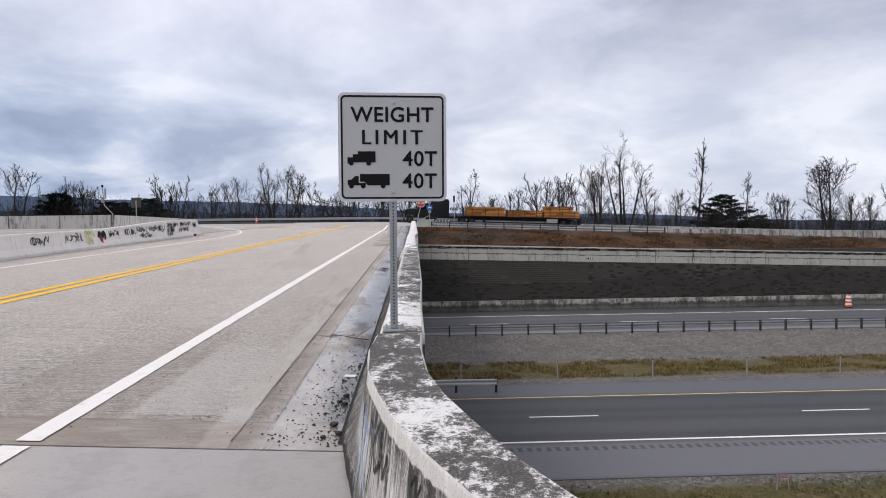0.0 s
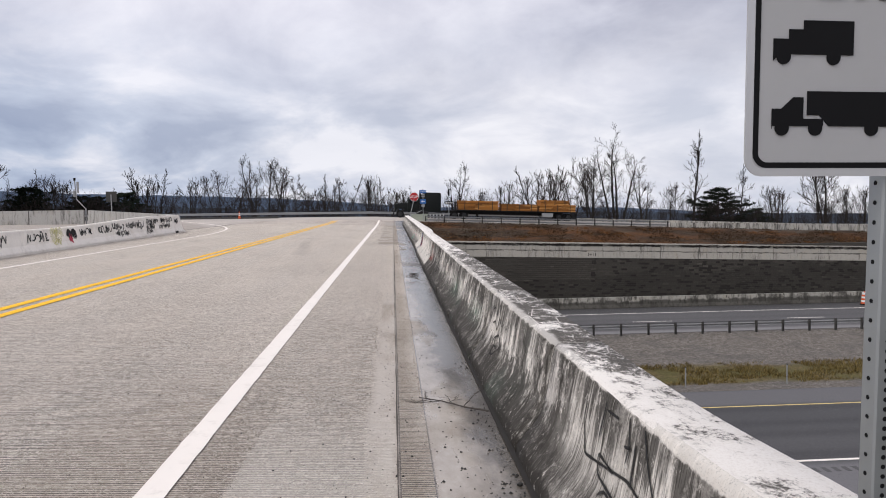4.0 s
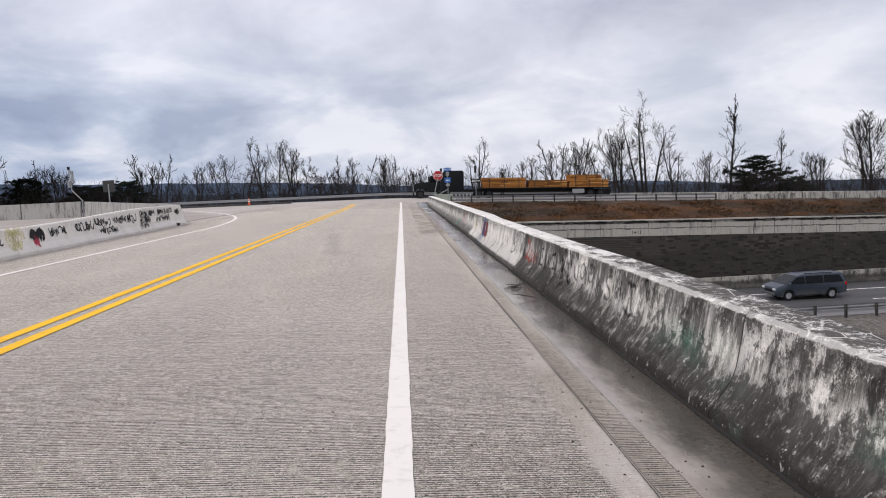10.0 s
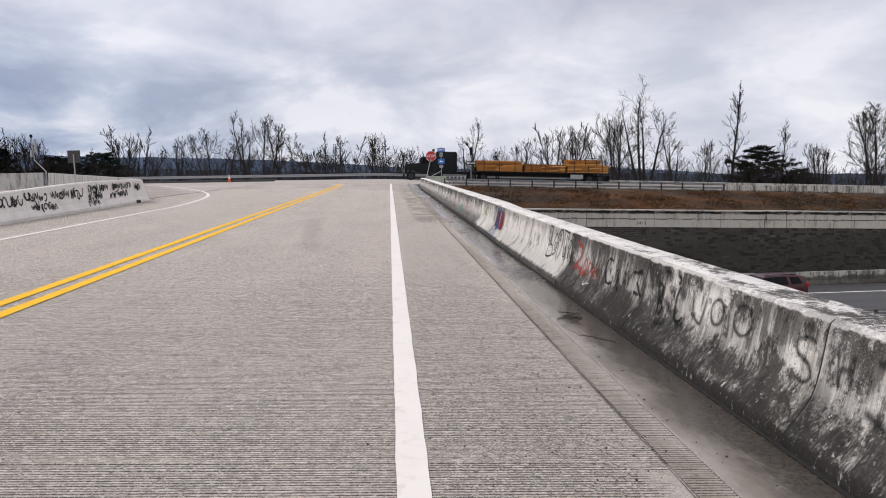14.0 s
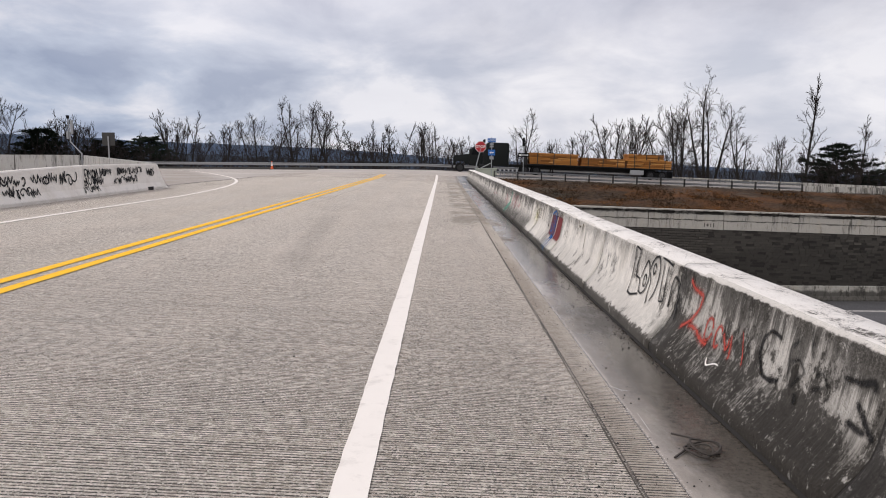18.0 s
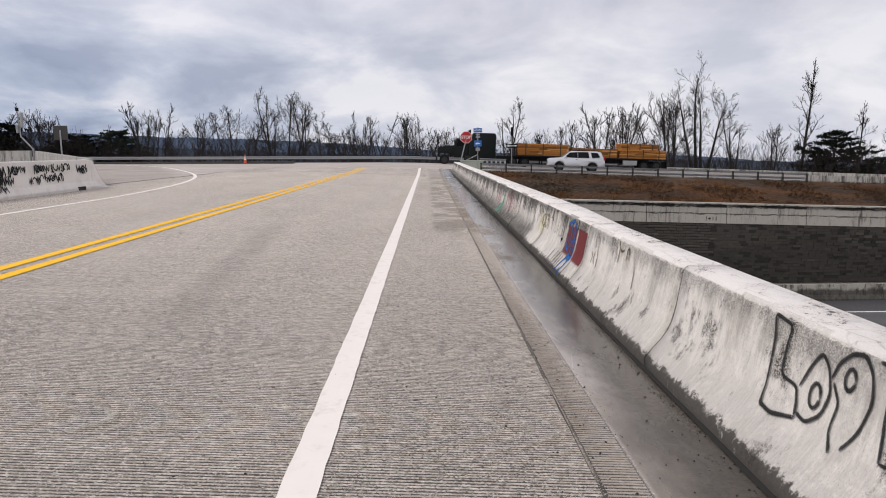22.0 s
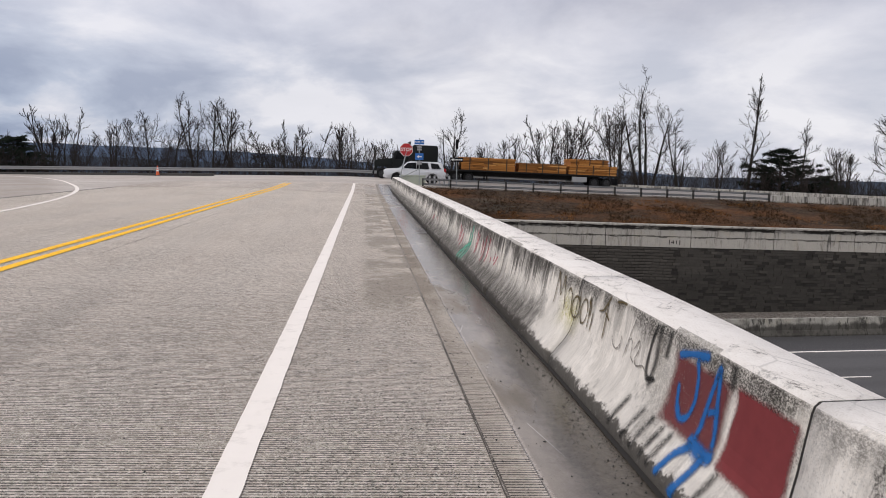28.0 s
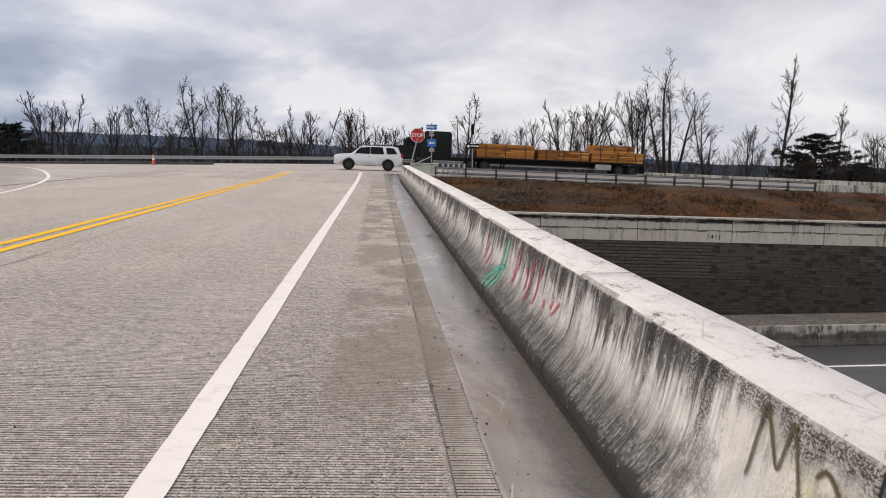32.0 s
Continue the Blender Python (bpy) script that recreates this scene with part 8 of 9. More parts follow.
part("trailer_beam", box(box(bmesh.new(), (-13.0, 0.45, 0.88), (13.0, 0.12, 0.44)), (-13.0, -0.45, 0.88), (13.0, 0.12, 0.44)), M["frame"], lumber_truck)
for s in (-1, 1):
    part("landing_leg", boxm((-7.9, s * 0.8, 0.55), (0.14, 0.14, 1.1)), M["frame"], lumber_truck)
part("tool_box", boxm((-17.3, -1.1, 0.75), (1.5, 0.35, 0.5), 0.03), M["dull_galv"], lumber_truck)
part("tool_box", boxm((-17.3, 1.1, 0.75), (1.5, 0.35, 0.5), 0.03), M["dull_galv"], lumber_truck)
part("mud_flap", boxm((-21.3, 0, 0.62), (0.04, 2.4, 0.7)), M["trim_black"], lumber_truck)
for x in (-18.9, -20.2):
    for s in (-1, 1):
        road_wheel(lumber_truck, x, s * 0.95, 0.5, M["dark_rim"], s)
lum_rnd = random.Random(6)


def lumber_bundle(x0, x1, z0, h):
    """A strapped bundle: one board a course and column, ends uneven."""
    th, wd = 0.155, 0.26
    b = tagged(empty("lumber_bundle", semi_at @ Matrix.Translation((0, 0, 1.235 + z0))), "strapped bundle of fresh orange-brown lumber on the flatbed", "lumber", "lumber bundles on the trailer")
    rows = max(1, round(h / th))
    mid, full = (x0 + x1) / 2, abs(x1 - x0)
    part("core", boxm((mid, 0, (rows - 1) * th / 2), (full - 0.25, 1.95, (rows - 1) * th)), M["lumber"], b)
    for r in range(rows):
        for side in (-1, 1):
            cuts = sorted(lum_rnd.uniform(0.18, 0.82) for _ in range(2))
            for u0, u1 in zip([0.0] + cuts, cuts + [1.0]):
                a0, a1 = (min(x0, x1) + full * u0, min(x0, x1) + full * u1)
                long = max(0.2, a1 - a0 - 0.02 - (lum_rnd.uniform(0, 0.25) if u0 == 0.0 or u1 == 1.0 else 0.0))
                part("board", boxm(((a0 + a1) / 2, side * (1.115 + lum_rnd.uniform(-0.045, 0.02)), r * th + th / 2 + lum_rnd.uniform(-0.008, 0.008)), (long, wd - 0.012, th - lum_rnd.uniform(0.022, 0.05))), M["lumber"], b)
    for c in range(8):
        part("board", boxm((mid + lum_rnd.uniform(-0.1, 0.1), -0.93 + c * wd * 1.02, rows * th - th / 2), (full - lum_rnd.uniform(0, 0.15), wd - 0.012, th - 0.016)), M["lumber"], b)
    n = 3
    for k in range(n):
        x = x0 + (x1 - x0) * (k + 0.5) / n
        st = bmesh.new()
        box(st, (x, 0, rows * th + 0.012), (0.09, 2.54, 0.02))
        box(st, (x, 1.262, rows * th / 2), (0.09, 0.02, rows * th + 0.03))
        box(st, (x, -1.262, rows * th / 2), (0.09, 0.02, rows * th + 0.03))
        part("strap", st, M["strap"], b)
    return b


lumber_bundle(-10.7, -5.15, 0.0, 1.28)
lumber_bundle(-15.9, -10.95, 0.0, 0.86)
lumber_bundle(-21.2, -16.1, 0.0, 0.86)
lumber_bundle(-20.3, -16.2, 0.93, 0.62)

# navy tractor with a bright tanker
M["tank_steel"] = plain("polished_tank", (0.62, 0.60, 0.60), 0.25, 0.85, 0.08, 3, 0.02)
tanker = tagged(empty("tanker_truck"), "navy sleeper truck hauling a bright steel tanker", "truck")
tractor_parts(tanker, M["cab_navy"], 3.3, 2.4, -4.6, 3.5, 1.95)
tk = bmesh.new()
tl = []
for x, r in ((-3.6, 0.3), (-3.55, 0.75), (-3.45, 0.98), (-15.35, 0.98), (-15.45, 0.75), (-15.5, 0.3)):
    tl.append([(x, r * math.cos(2 * math.pi * i / 28), 2.55 + r * math.sin(2 * math.pi * i / 28)) for i in range(28)])
rings(tk, tl)
bmesh.ops.recalc_face_normals(tk, faces=tk.faces)
tank = part("tank", tk, M["tank_steel"], tanker, smooth=True)
for k in range(9):
    x = -4.4 - k * 1.28
    part("tank_band", tube(bmesh.new(), (x, 0, 2.55), (x - 0.06, 0, 2.55), 1.0, 1.0, 28), M["tank_steel"], tank)
part("catwalk", boxm((-9.3, 0, 3.66), (1.6, 0.9, 0.06)), M["dull_galv"], tanker)
for x in (-9.0, -9.5):
    part("ladder_rail", boxm((x, -1.03, 2.6), (0.05, 0.05, 1.9)), M["dull_galv"], tanker)
for s in (-1, 1):
    fl = part("flag_panel", boxm((-6.1, s * 0.97, 2.62), (0.95, 0.03, 0.55)), M["sign_white"], tanker, "small striped flag panel")
    for r in range(4):
        part("flag_stripe", boxm((-6.1, s * 0.988, 2.42 + r * 0.15), (0.95, 0.012, 0.075)), M["lens_red"], fl)
    part("flag_canton", boxm((-6.1 + 0.27, s * 0.990, 2.75), (0.4, 0.016, 0.28)), M["cab_navy"], fl)
part("trailer_frame", boxm((-10.0, 0, 1.35), (11.0, 1.0, 0.3), 0.03), M["frame"], tanker)
part("side_rail", boxm((-9.5, -1.1, 1.2), (10.0, 0.08, 0.16)), M["cab_navy"], tanker)
for x in (-13.4, -14.7):
    for s in (-1, 1):
        road_wheel(tanker, x, s * 0.95, 0.5, M["rim"], s)

# painted food van
M["van_sky"] = car_paint("pale_sky_van_paint", (0.55, 0.66, 0.74), 0.4)
M["van_tan"] = plain("tan_trim_boards", (0.36, 0.29, 0.15), 0.7)
M["van_teal"] = plain("teal_paint", (0.05, 0.22, 0.18), 0.6)
food_van = tagged(empty("food_van"), "sky blue painted food van with an olive kitchen body", "van")
part("cab", cab_shape(bmesh.new(), [(2.9, 0.5), (2.95, 1.1), (2.2, 1.45), (2.35, 1.9), (2.2, 2.55), (1.1, 2.75), (1.0, 0.5)], 1.02), M["van_sky"], food_van)
part("kitchen_body", cab_shape(bmesh.new(), [(0.98, 0.75), (0.98, 2.85), (-3.1, 2.8), (-3.1, 0.65)], 1.15), M["van_tan"], food_van)
part("roof_sign", boxm((-1.0, 0, 2.92), (3.6, 2.2, 0.10), 0.03), M["trim_black"], food_van)
for s in (-1, 1):
    g = bmesh.new()
    prism(g, [(2.0, 1.5), (2.15, 1.88), (1.2, 1.88), (1.2, 1.5)], min(s * 1.02, s * 1.03), max(s * 1.02, s * 1.03))
    part("side_window", g, M["glass_dark"], food_van)
    for x in (0.25, -1.15):
        part("serving_window", boxm((x, s * 1.155, 1.85), (1.25, 0.02, 1.0), 0.01), M["glass_dark"], food_van)
    part("sign_board", boxm((-0.7, s * 1.17, 2.58), (3.3, 0.04, 0.34), 0.01), M["van_tan"], food_van)
    for x, m in ((0.5, "yellow_paint"), (-0.5, "cab_blue"), (-1.5, "yellow_paint")):
        part("sign_bar", boxm((x, s * 1.192, 2.58), (0.6, 0.012, 0.18)), M[m], food_van)
    for x, z, m in ((-2.6, 2.0, "sign_white"), (-2.75, 1.6, "lens_red"), (1.3, 2.25, "van_teal"), (1.15, 1.2, "yellow_paint"), (-2.9, 2.45, "van_teal")):
        part("paint_patch", boxm((x, s * (1.158 if x < 1 else 1.025), z), (0.35, 0.02, 0.35), 0.008), M[m], food_van)
    for x in (0.3, -0.9):
        part("menu_board", boxm((x, s * 1.16, 1.2), (0.5, 0.02, 0.5), 0.01), M["trim_black"], food_van)
part("awning", boxm((-0.7, 0, 2.38), (3.3, 2.5, 0.05), 0.02), M["van_tan"], food_van)
part("rear_board", boxm((-3.12, 0, 2.0), (0.06, 2.2, 1.3), 0.02), M["van_teal"], food_van)
part("windscreen", boxm((2.32, 0, 1.85), (0.06, 1.7, 0.6)), M["glass_dark"], food_van)
part("bumper", boxm((2.95, 0, 0.55), (0.15, 1.9, 0.25), 0.04), M["chrome"], food_van)
for x in (2.05, -1.9):
    for s in (-1, 1):
        road_wheel(food_van, x, s * 0.9, 0.36, M["rim"], s)

# ---- trees, brush and far hills ----
M["tree_bark"] = plain("grey_brown_bark", (0.030, 0.026, 0.024), 0.95, 0, 0.35, 1.2, 0.6, 0.1)
M["twig"] = plain("bare_twigs", (0.030, 0.025, 0.023), 0.95, 0, 0.3, 0.6, 0.0, 0.1)
M["needles"] = plain("dark_needles", (0.012, 0.018, 0.012), 0.95, 0, 0.4, 0.8, 0.0, 0.1)


class Limbs:
    """Tapered limbs gathered as plain lists, one mesh at the end."""

    def __init__(self):
        self.v, self.f = [], []

    def add(self, p, q, r0, r1, seg):
        d = (q - p)
        if d.length < 1e-6:
            return
        d.normalize()
        u = d.orthogonal().normalized()
        w = d.cross(u)
        k = len(self.v)
        for c, r in ((p, r0), (q, r1)):
            for i in range(seg):
                a = 2 * math.pi * i / seg
                self.v.append(tuple(c + (u * math.cos(a) + w * math.sin(a)) * r))
        for i in range(seg):
            j = (i + 1) % seg
            self.f.append((k + i, k + j, k + seg + j, k + seg + i))

    def mesh(self, name, material):
        me = bpy.data.meshes.new(name)
        me.from_pydata(self.v, [], self.f)
        me.materials.append(material)
        return me


def settle(parts, height):
    """Scale the limbs so that the top of the tree stands at its height."""
    zs = sorted(v[2] for q in parts for v in q.v)
    k = height / zs[int(len(zs) * 0.995)]
    for q in parts:
        q.v = [(x * k, y * k, z * k) for x, y, z in q.v]


def bare_tree(seed, height, width, stems=1, lean=0.05, limbs=22, angle=0.9, first=0.25, rise=0.10, crook=0.05, broad=0.3, off=0.35, stout=1.0):
    """Trunk with crooked limbs that thin out into shoots and fine twigs; origin at the foot.

    width is the reach of the longest limb against the height, broad the height in the crown at which it grows."""
    rnd = random.Random(seed)
    trunks, twigs = [], Limbs()

    def turn_off(d, ang):
        side = d.orthogonal().normalized()
        side.rotate(Matrix.Rotation(rnd.uniform(0, 2 * math.pi), 3, d))
        return (d * math.cos(ang) + side * math.sin(ang)).normalized()

    def shoot(p, d, length, r, depth):
        steps = (7, 5, 3)[depth - 1]
        wob = (0.15, 0.16, 0.14)[depth - 1]
        end = (0.024, 0.0165, 0.0115)[depth - 1]
        for i in range(steps):
            d = (d + Vector((rnd.gauss(0, wob), rnd.gauss(0, wob), rnd.gauss(0, wob * 0.7) + rise))).normalized()
            q = p + d * (length / steps) * rnd.uniform(0.8, 1.2)
            r2 = max(end, r * 0.80)
            (trunks[-1] if depth == 1 else twigs).add(p, q, r, r2, 5 if depth == 1 else 3)
            u = (i + 1) / steps
            if depth < 3 and u > 0.2:
                for _ in range(rnd.choice((1, 1, 2)) if depth == 1 else rnd.choice((1, 1, 1, 2))):
                    nl = length * rnd.uniform(0.30, 0.58) * (1.15 - 0.5 * u)
                    if nl > 0.2:
                        shoot(q.copy(), turn_off(d, rnd.uniform(0.4, 0.95)), nl, max(end, r2 * rnd.uniform(0.45, 0.65)), depth + 1)
            p, r = q, r2

    for s in range(stems):
        trunks.append(Limbs())
        a = s * 2 * math.pi / stems + rnd.uniform(0, 0.8)
        d = Vector((lean * math.cos(a), lean * math.sin(a), 1)).normalized()
        tall = height * (1.0 if s == 0 else rnd.uniform(0.72, 0.98))
        o = 0.0 if stems == 1 else off
        p = Vector((o * math.cos(a), o * math.sin(a), -0.6))
        n = 14
        r0 = stout * (0.0105 * height + 0.03) * (1.0 if stems < 6 else 0.62)
        r = r0
        for i in range(n):
            t = (i + 1) / n
            d = (d + Vector((rnd.gauss(0, crook), rnd.gauss(0, crook), 0.02))).normalized()
            q = p + d * (tall / n)
            r2 = r0 * max(0.0, 1 - t) ** 0.85 + 0.016
            trunks[-1].add(p, q, r, r2, 7)
            if t > first:
                u = (t - first) / (1 - first)
                grow = (1.0 - 0.65 * abs(u - broad) / max(broad, 1 - broad)) * (1.0 if u < 0.8 else 1.0 - 1.6 * (u - 0.8))
                mean = limbs / (n * (1 - first))
                for _ in range(int(mean) + (rnd.random() < mean % 1)):
                    ang = angle * rnd.uniform(0.65, 1.2) * (1.1 - 0.45 * u)
                    shoot(p.lerp(q, rnd.random()), turn_off(d, ang), height * width * grow * rnd.uniform(0.45, 1.1), max(0.022, r2 * rnd.uniform(0.28, 0.55)), 1)
            p, r = q, r2
    settle((*trunks, twigs), height)
    return [w.mesh("trunk", M["tree_bark"]) for w in trunks] + [twigs.mesh("crown", M["twig"])]


def pine_tree(seed, height, width, low=0.12):
    """Dark evergreen, as wide as it is high, with flat shelves of boughs and gaps between them."""
    rnd = random.Random(seed)
    wood = Limbs()
    nv, nf = [], []
    wood.add(Vector((0, 0, -0.5)), Vector((0.2, 0, height * 0.55)), 0.22, 0.15, 7)
    wood.add(Vector((0.2, 0, height * 0.55)), Vector((0.0, 0.1, height * 0.97)), 0.15, 0.04, 6)
    shelves = 12
    for i in range(shelves):
        t = low + (0.98 - low) * i / (shelves - 1)
        z = height * t
        full = width * min(1.0, 0.80 + 0.5 * t) * (1.0 if t < 0.62 else 1.0 - 1.9 * (t - 0.62))
        for k in range(7):
            a = 2 * math.pi * (k + rnd.uniform(0, 0.9)) / 7
            reach = full * rnd.choice((1.05, 1.0, 0.85, 0.65, 0.45))
            rise = rnd.uniform(-0.04, 0.20)
            p = Vector((0.1, 0, z + rnd.gauss(0, 0.12)))
            q = p + Vector((math.cos(a), math.sin(a), rise)) * reach
            wood.add(p, q, 0.05, 0.015, 4)
            n = max(3, int(reach / 0.42))
            for m in range(n):
                u = 0.28 + 0.74 * (m + 1) / n
                c = p.lerp(q, u) + Vector((rnd.gauss(0, 0.22), rnd.gauss(0, 0.22), rnd.gauss(0.04, 0.06)))
                size = rnd.uniform(0.36, 0.70)
                for _ in range(34):
                    o = Vector((rnd.gauss(0, 1), rnd.gauss(0, 1), rnd.gauss(0.1, 0.38)))
                    o = o.normalized() * size * rnd.uniform(0.35, 1.0)
                    tip, base = c + o, c + o * 0.2
                    sd = o.orthogonal().normalized() * rnd.uniform(0.05, 0.10)
                    b = len(nv)
                    nv.extend((tuple(base - sd), tuple(base + sd), tuple(tip)))
                    nf.append((b, b + 1, b + 2))
    me = bpy.data.meshes.new("crown")
    me.from_pydata(nv, [], nf)
    me.materials.append(M["needles"])
    return [wood.mesh("trunk", M["tree_bark"]), me]


KINDS_OF_TREE = {
    "tall_fork": (bare_tree(21, 15.0, 0.27, 3, 0.07, 12, 0.95, 0.25, 0.06), "tall bare tree with several upright stems"),
    "great": (bare_tree(111, 20.0, 0.24, 4, 0.055, 15, 0.92, 0.24, 0.05, 0.045, 0.62, 0.6, 1.25), "great bare tree with several upright limbs and a broad crown"),
    "pole": (bare_tree(32, 13.0, 0.20, 1, 0.015, 26, 0.80, 0.20, 0.12, 0.02, 0.40), "slender bare tree with short upswept limbs"),
    "spread": (bare_tree(43, 9.5, 0.46, 2, 0.12, 15, 0.9, 0.16, 0.08, 0.06, 0.40), "spreading bare tree with crooked limbs"),
    "clump": (bare_tree(54, 7.5, 0.30, 7, 0.24, 6, 0.7, 0.20, 0.12, 0.05, 0.55, 0.5), "clump of bare upright saplings"),
    "crooked": (bare_tree(65, 9.0, 0.30, 2, 0.10, 15, 1.0, 0.25, 0.05, 0.11, 0.55), "crooked bare tree with sparse broken limbs"),
    "haze": (bare_tree(76, 8.5, 0.40, 2, 0.08, 14, 0.85, 0.16, 0.12, 0.04, 0.45), "bare tree with a fine rounded crown"),
}
PINES = {"pine": (pine_tree(5, 6.0, 4.2), "dark evergreen pine with level ragged boughs"), "small_pine": (pine_tree(9, 5.0, 3.4), "small dark evergreen pine behind the rail")}


def plant(kind, x, y, scale, turn, foot=None):
    meshes, label = (KINDS_OF_TREE.get(kind) or PINES.get(kind))
    z = (rough_land(x, y) - 0.2) if foot is None else foot
    t = empty("bare_tree" if kind in KINDS_OF_TREE else "pine_tree", pose(x, y, z, 0, 0, turn) @ Matrix.Diagonal((scale, scale, scale, 1)))
    tagged(t, label, "tree", "trees beyond the crossroad")
    for i, me in enumerate(meshes):
        o = new("trunk" if i < len(meshes) - 1 else "crown", me)
        o.parent = t
    return t

TREES = [
    ("clump", -42.8, 128, 1.59, 121),
    ("haze", -43.9, 126, 1.24, 303),
    ("haze", -35.4, 126, 1.18, 278),
    ("spread", -30.6, 124, 1.15, 66),
    ("crooked", -28.3, 128, 1.32, 189),
    ("tall_fork", -26.1, 132, 0.97, 309),
    ("spread", -22.2, 128, 1.40, 242),
    ("tall_fork", -20.0, 126, 0.85, 320),
    ("crooked", -18.1, 126, 1.12, 297),
    ("crooked", -14.7, 124, 1.11, 33),
    ("clump", -12.3, 126, 1.33, 310),
    ("clump", -9.9, 124, 1.28, 6),
    ("haze", -5.0, 126, 1.18, 240),
    ("clump", -2.9, 124, 1.27, 132),
    ("haze", 0.3, 128, 0.98, 282),
    ("clump", 2.6, 128, 1.01, 119),
    ("tall_fork", 10.0, 124, 0.84, 98),
    ("haze", 15.1, 128, 1.00, 240),
    ("haze", 18.8, 126, 1.16, 276),
    ("haze", 23.0, 122, 1.31, 281),
    ("clump", 25.1, 122, 1.54, 243),
    ("haze", 27.6, 124, 1.37, 203),
    ("crooked", 29.5, 120, 1.31, 327),
    ("haze", 33.4, 122, 1.61, 77),
    ("haze", 45.4, 116, 1.03, 7),
    ("pole", 47.4, 112, 1.24, 343),
    ("pole", 57.3, 116, 0.92, 32),
    ("haze", 63.5, 116, 1.01, 81),
    ("spread", 70.2, 114, 1.49, 302),
    ("haze", 75.7, 116, 1.06, 21),
    ("pine", 50.8, 110, 1.12, 154),
    ("small_pine", 58.0, 112, 0.81, 15),
    ("pole", -47.7, 124, 0.63, 137),
    ("small_pine", -47.2, 110, 0.95, 242),
    ("haze", -55.2, 120, 1.04, 304),
    ("spread", -66.2, 120, 1.33, 198),
    ("small_pine", -53.8, 108, 1.15, 218),
    ("crooked", -59.8, 118, 1.14, 202),
    ("haze", -58.8, 122, 1.19, 295),
    ("pine", -43.9, 108, 0.72, 227),
    ("small_pine", -41.6, 112, 1.09, 68),
    ("haze", -54.4, 120, 1.08, 187),
    ("spread", 70.8, 114, 1.53, 49),
    ("haze", 80.4, 118, 1.09, 18),
    ("haze", 65.3, 118, 1.04, 69),
    ("small_pine", 91.2, 116, 1.70, 253),
    ("haze", 94.1, 116, 0.94, 111),
    ("clump", 86.5, 118, 1.47, 132),
    ("tall_fork", 93.1, 116, 0.81, 344),
    ("spread", 102.8, 118, 1.22, 223),
    ("haze", 103.5, 118, 1.61, 320),
    ("great", 39.7, 127, 1.03, 40),
    ("spread", 33.2, 120, 1.25, 77),
    ("tall_fork", 43.6, 124, 0.85, 267),
    ("crooked", 36.6, 121, 0.80, 20),
]
for kind, tx, ty, ts, turn in TREES:
    plant(kind, tx, ty, ts, turn)

# tangle of saplings and scrub behind the rail, too many to count
br_rnd = random.Random(17)
brush = Limbs()
for k in range(3900):
    x = br_rnd.uniform(-85, 100)
    y = br_rnd.uniform(101.6, 113)
    z = rough_land(x, y) - 0.1
    h = br_rnd.uniform(1.1, 3.7) * (0.75 + 0.5 * noise.noise(Vector((x * 0.12, y * 0.1, 5))) + 0.2)
    p = Vector((x, y, z))
    d = Vector((br_rnd.gauss(0, 0.18), br_rnd.gauss(0, 0.18), 1)).normalized()
    for i in range(3):
        q = p + d * h / 3
        brush.add(p, q, 0.026 - 0.006 * i, 0.020 - 0.006 * i, 3)
        if i > 0:
            for _ in range(3):
                e = (d + Vector((br_rnd.gauss(0, 0.5), br_rnd.gauss(0, 0.5), br_rnd.uniform(0, 0.4)))).normalized()
                brush.add(q, q + e * h * 0.35, 0.014, 0.008, 3)
        d = (d + Vector((br_rnd.gauss(0, 0.15), br_rnd.gauss(0, 0.15), 0))).normalized()
        p = q
tagged(new("scrub", brush.mesh("scrub", M["twig"])), "tangle of bare brown scrub and saplings behind the rail", "scrub", kind="stuff")


def tufts(name, count, area, size, color, seed, label, spread=0.5, keep=0.0):
    """Blades of dead grass in ragged clumps over a stretch of ground."""
    rnd = random.Random(seed)
    x0, x1, y0, y1 = area
    v, f = [], []
    while len(f) < count * 5:
        x, y = rnd.uniform(x0, x1), rnd.uniform(y0, y1)
        if noise.noise(Vector((x * 0.35, y * 0.5, seed))) < keep:
            continue
        z = rough_land(x, y) - 0.01
        for _ in range(5):
            a, h = rnd.uniform(0, 2 * math.pi), size * rnd.uniform(0.4, 1.2)
            bx, by = x + rnd.gauss(0, size * 0.4), y + rnd.gauss(0, size * 0.4)
            wx, wy = math.cos(a) * size * 0.10, math.sin(a) * size * 0.10
            k = len(v)
            v += [(bx - wx, by - wy, z), (bx + wx, by + wy, z), (bx + rnd.gauss(0, spread) * h, by + rnd.gauss(0, spread) * h, z + h)]
            f.append((k, k + 1, k + 2))
    g = Graph(name + "_blades")
    isl = g.n.new("ShaderNodeNewGeometry").outputs["Random Per Island"]
    col = g.ramp(isl, [(0.0, tuple(c * 0.35 for c in color)), (0.5, color), (1.0, tuple(min(1, c * 1.9) for c in color))])
    me = bpy.data.meshes.new(name)
    me.from_pydata(v, [], f)
    me.materials.append(g.done(col, 0.95, 0, None, 0.1))
    return tagged(new(name, me), label, "grass", kind="stuff")


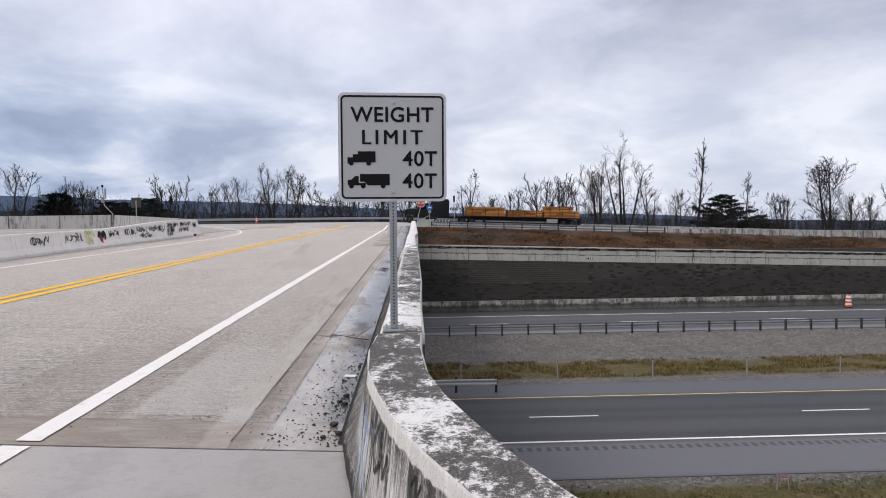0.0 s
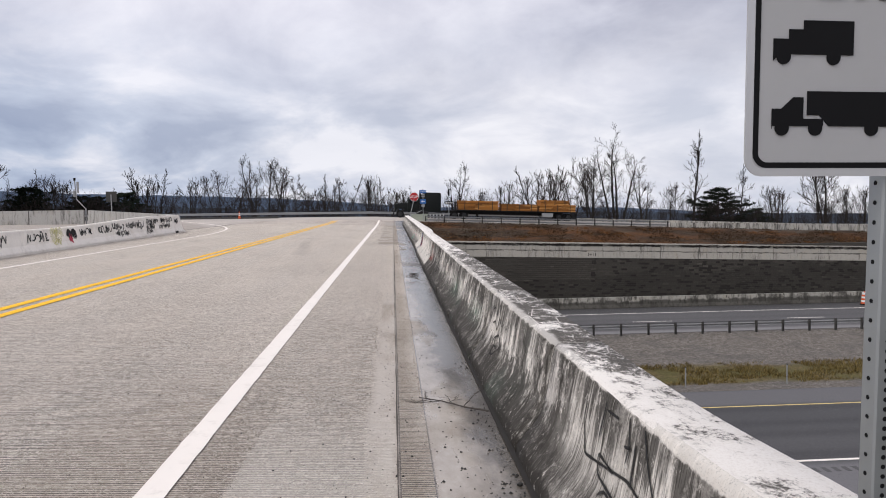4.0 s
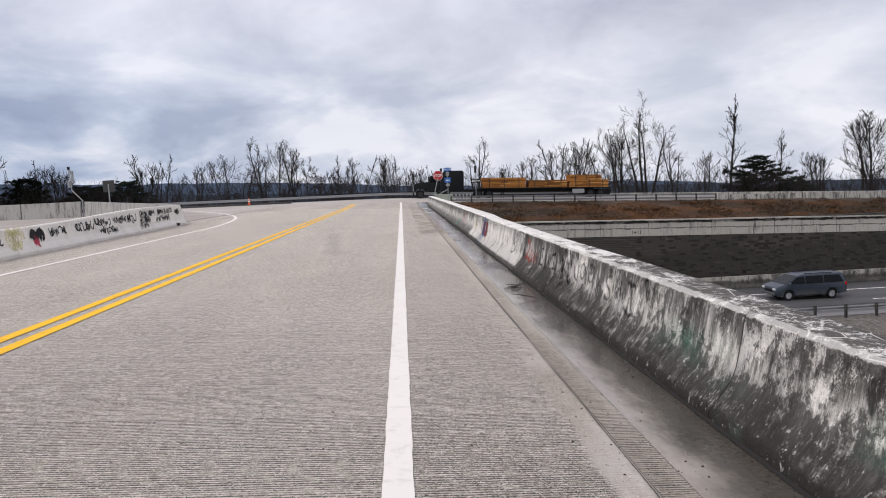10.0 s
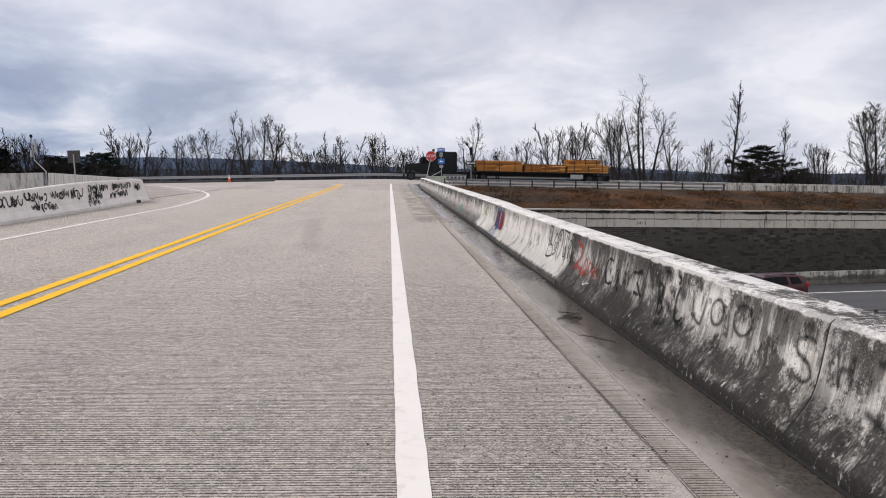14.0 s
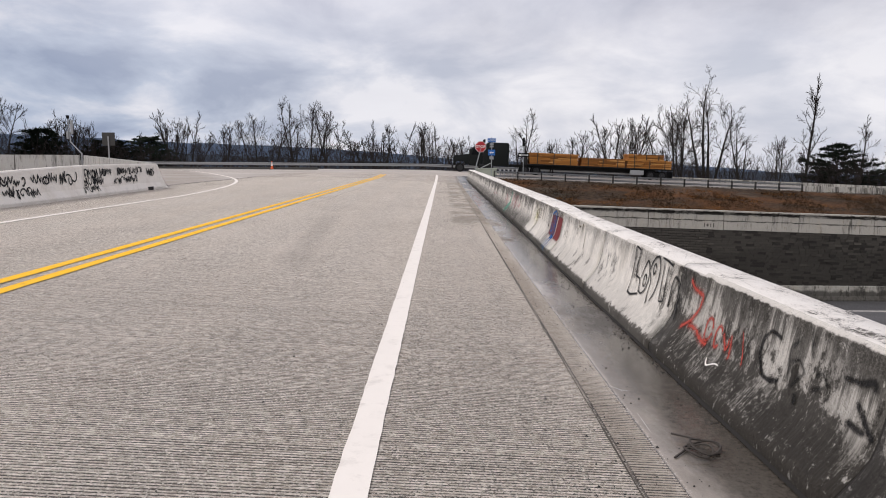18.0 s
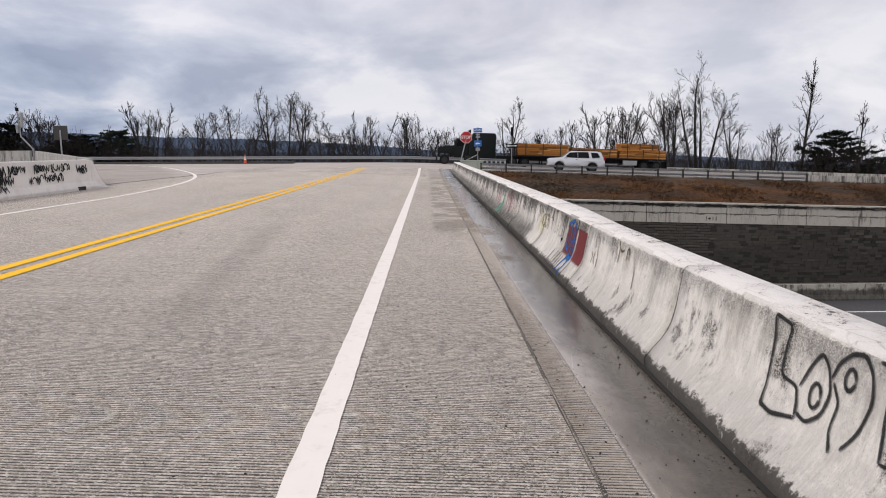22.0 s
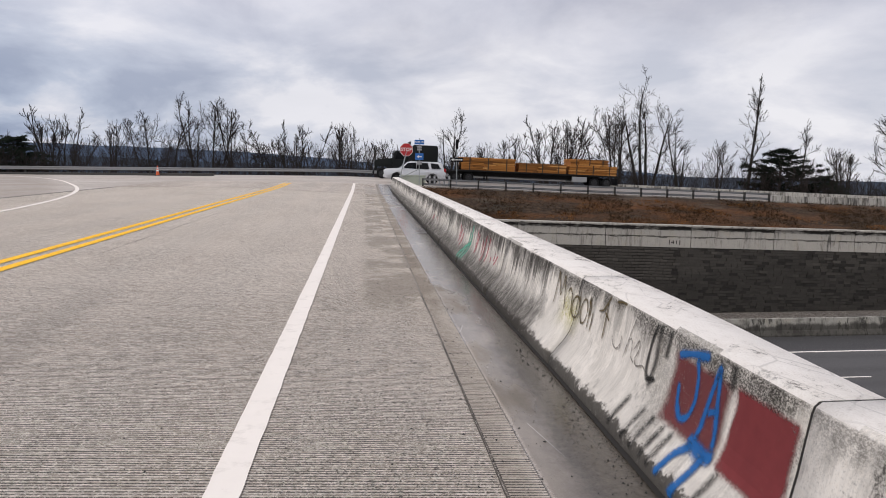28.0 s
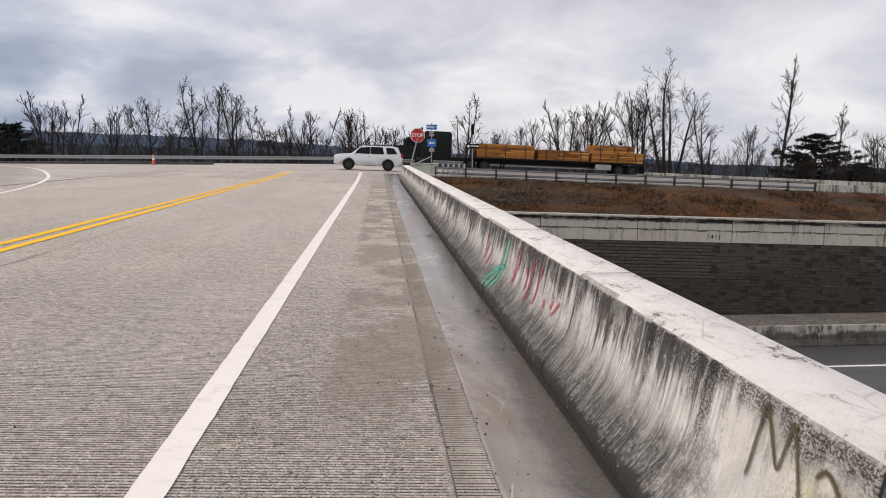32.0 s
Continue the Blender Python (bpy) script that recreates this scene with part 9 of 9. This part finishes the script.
tufts("median_grass", 5200, (-6, 46, 34.4, 39.8), 0.20, (0.140, 0.105, 0.040), 3, "low olive winter grass on the median", 0.5, -0.12)
tufts("verge_grass", 2600, (3, 20, 14.5, 19.0), 0.11, (0.095, 0.100, 0.034), 4, "short dull green grass beside the highway", 0.6, -0.3)
tufts("slope_grass", 7000, (1.5, 60, 70.5, 76.0), 0.17, (0.052, 0.033, 0.019), 5, "dead brown grass and leaves on the slope", 0.8, -0.15)
tufts("rust_grass", 2600, (1.5, 60, 70.4, 75.0), 0.15, (0.160, 0.072, 0.026), 8, "rust coloured dead grass on the slope", 0.8, 0.15)


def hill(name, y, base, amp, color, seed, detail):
    """A wooded ridge far off; haze is put into its colour, paler and bluer with distance."""
    g = Graph(name + "_painted_haze")
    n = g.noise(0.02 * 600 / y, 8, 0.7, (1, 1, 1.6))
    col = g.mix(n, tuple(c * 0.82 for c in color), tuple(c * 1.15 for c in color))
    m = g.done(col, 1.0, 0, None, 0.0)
    xs = span(-y * 1.5, y * 1.7, y / 70)
    top = [base + amp * (0.5 + 0.5 * noise.noise(Vector((x / y * 2.2, seed, 0)))) + amp * detail * noise.noise(Vector((x / y * 26, seed, 3))) - amp * (0.8 if x > 0 else 1.2) * max(-0.8, min(0.8, x / y)) for x in xs]
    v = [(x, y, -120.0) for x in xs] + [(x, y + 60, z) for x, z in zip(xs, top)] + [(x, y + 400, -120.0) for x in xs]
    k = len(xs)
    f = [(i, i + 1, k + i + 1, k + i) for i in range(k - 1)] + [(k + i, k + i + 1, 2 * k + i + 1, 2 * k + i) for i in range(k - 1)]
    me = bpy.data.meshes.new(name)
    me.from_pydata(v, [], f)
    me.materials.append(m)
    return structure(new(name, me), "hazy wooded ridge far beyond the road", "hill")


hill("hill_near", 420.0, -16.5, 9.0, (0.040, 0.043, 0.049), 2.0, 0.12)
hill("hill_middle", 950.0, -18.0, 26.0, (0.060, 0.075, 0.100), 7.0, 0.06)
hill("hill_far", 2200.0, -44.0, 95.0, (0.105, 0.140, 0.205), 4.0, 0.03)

# ---- pieces of the retaining wall: single blocks where the view passes nearest, the rest joined ----
rest_v, rest_f = [], []
for bx, r, w, out in BLOCKS:
    z = fascia_z(bx) - 1.52 - BH * (r + 0.5)
    if 6.0 < bx < 19.0 and r < 12 and len(wall.children) < 300:
        ob = new("block", block_mesh(w, BH))
        ob.parent = wall
        ob.matrix_basis = Matrix.Translation((bx, WALL_Y + 0.12 - out, z)) @ Matrix.Rotation(0.030, 4, "Y")
    else:
        k = len(rest_v)
        hw, hh, y0 = w / 2 - 0.008, BH / 2 - 0.012, WALL_Y + 0.04 - out
        rest_v += [(bx - hw, y0, z - hh + 0.03 * hw), (bx + hw, y0, z - hh - 0.03 * hw), (bx + hw, y0, z + hh - 0.03 * hw), (bx - hw, y0, z + hh + 0.03 * hw)]
        rest_v += [(a, WALL_Y + 0.2, c) for a, b, c in rest_v[-4:]]
        rest_f += [(k, k + 1, k + 2, k + 3), (k, k + 4, k + 5, k + 1), (k + 1, k + 5, k + 6, k + 2), (k + 2, k + 6, k + 7, k + 3), (k + 3, k + 7, k + 4, k)]
rest_me = bpy.data.meshes.new("block_courses")
rest_me.from_pydata(rest_v, [], rest_f)
rest_me.materials.append(M["block"])
rest_ob = new("block_courses", rest_me)
rest_ob.parent = wall
tagged(rest_ob, kind="stuff")


# ---- what moves ----
def passing(thing, t0, x0, v, y, heading):
    """A steady run along the highway, past x0 at t0; it waits out of reach before and after."""
    rows = []
    for k in range(-8, 9):
        t = t0 + k * 0.5
        if -0.01 <= t <= 32.01:
            rows.append((t, pose(x0 + v * k * 0.5, y, LOW, 0, 0, heading)))
    if rows[0][0] > 0.01:
        rows.insert(0, (0.0, rows[0][1]))
    if rows[-1][0] < 31.99:
        rows.append((32.0, rows[-1][1]))
    walk(thing, rows)


def motions():
    passing(red_van, 0.7, 11.6, 31.0, 25.2, 0)
    passing(slate_pickup, 2.8, 18.0, 34.0, 28.5, 0)
    passing(day_cab, 3.0, 14.7, 29.5, 25.0, 0)
    passing(white_pickup, 6.0, 20.6, 33.0, 28.4, 0)
    passing(white_suv, 8.3, 17.6, 31.0, 28.4, 0)
    passing(grey_sedan, 8.1, 29.4, -36.0, 54.5, 180)
    passing(navy_pickup, 9.1, 29.6, -35.0, 50.6, 180)
    passing(blue_van, 10.0, 25.6, -31.5, 54.5, 180)
    passing(maroon_suv, 13.9, 24.6, -30.0, 54.5, 180)
    passing(tanker, 21.0, 20.6, -28.0, 54.5, 180)
    passing(dark_suv, 21.0, 20.9, -30.0, 50.6, 180)
    passing(food_van, 24.7, 17.8, -24.0, 54.5, 180)
    # the silver car comes along the ramp, slows at the junction and turns onto the crossroad
    ramp = ((0.0, 133.16, 79.5, 0), (14.0, 95.18, 79.5, 0), (17.5, 55.3, 79.3, 0), (18.5, 43.72, 79.2, 0), (19.5, 33.44, 79.2, 0), (20.0, 26.74, 79.3, 0), (21.0, 17.57, 80.0, 0), (22.0, 11.0, 80.4, 0), (23.0, 6.9, 81.3, 0), (24.0, 5.2, 81.5, 0), (25.0, 3.9, 81.6, 0), (26.5, 2.9, 81.5, 0), (28.5, 1.9, 81.2, 0), (30.0, 0.45, 81.0, 0), (31.0, -0.65, 80.9, 0), (32.0, -1.95, 80.8, 0))
    rows = []
    for i, (t, x, y, _) in enumerate(ramp):
        xa, ya = ramp[max(0, i - 1)][1:3]
        xb, yb = ramp[min(len(ramp) - 1, i + 1)][1:3]
        head = math.degrees(math.atan2(yb - ya, xb - xa)) % 360
        if x < 8:
            head = 180.0 - (8 - max(-2.0, x)) * 0.0
        rows.append((t, Matrix.Translation((x, y, cross_z(x) + 0.005)) @ Matrix.Rotation(radians(ROAD_TILT), 4, "Y") @ Matrix.Rotation(radians(head), 4, "Z")))
    walk(silver_suv, rows)


motions()
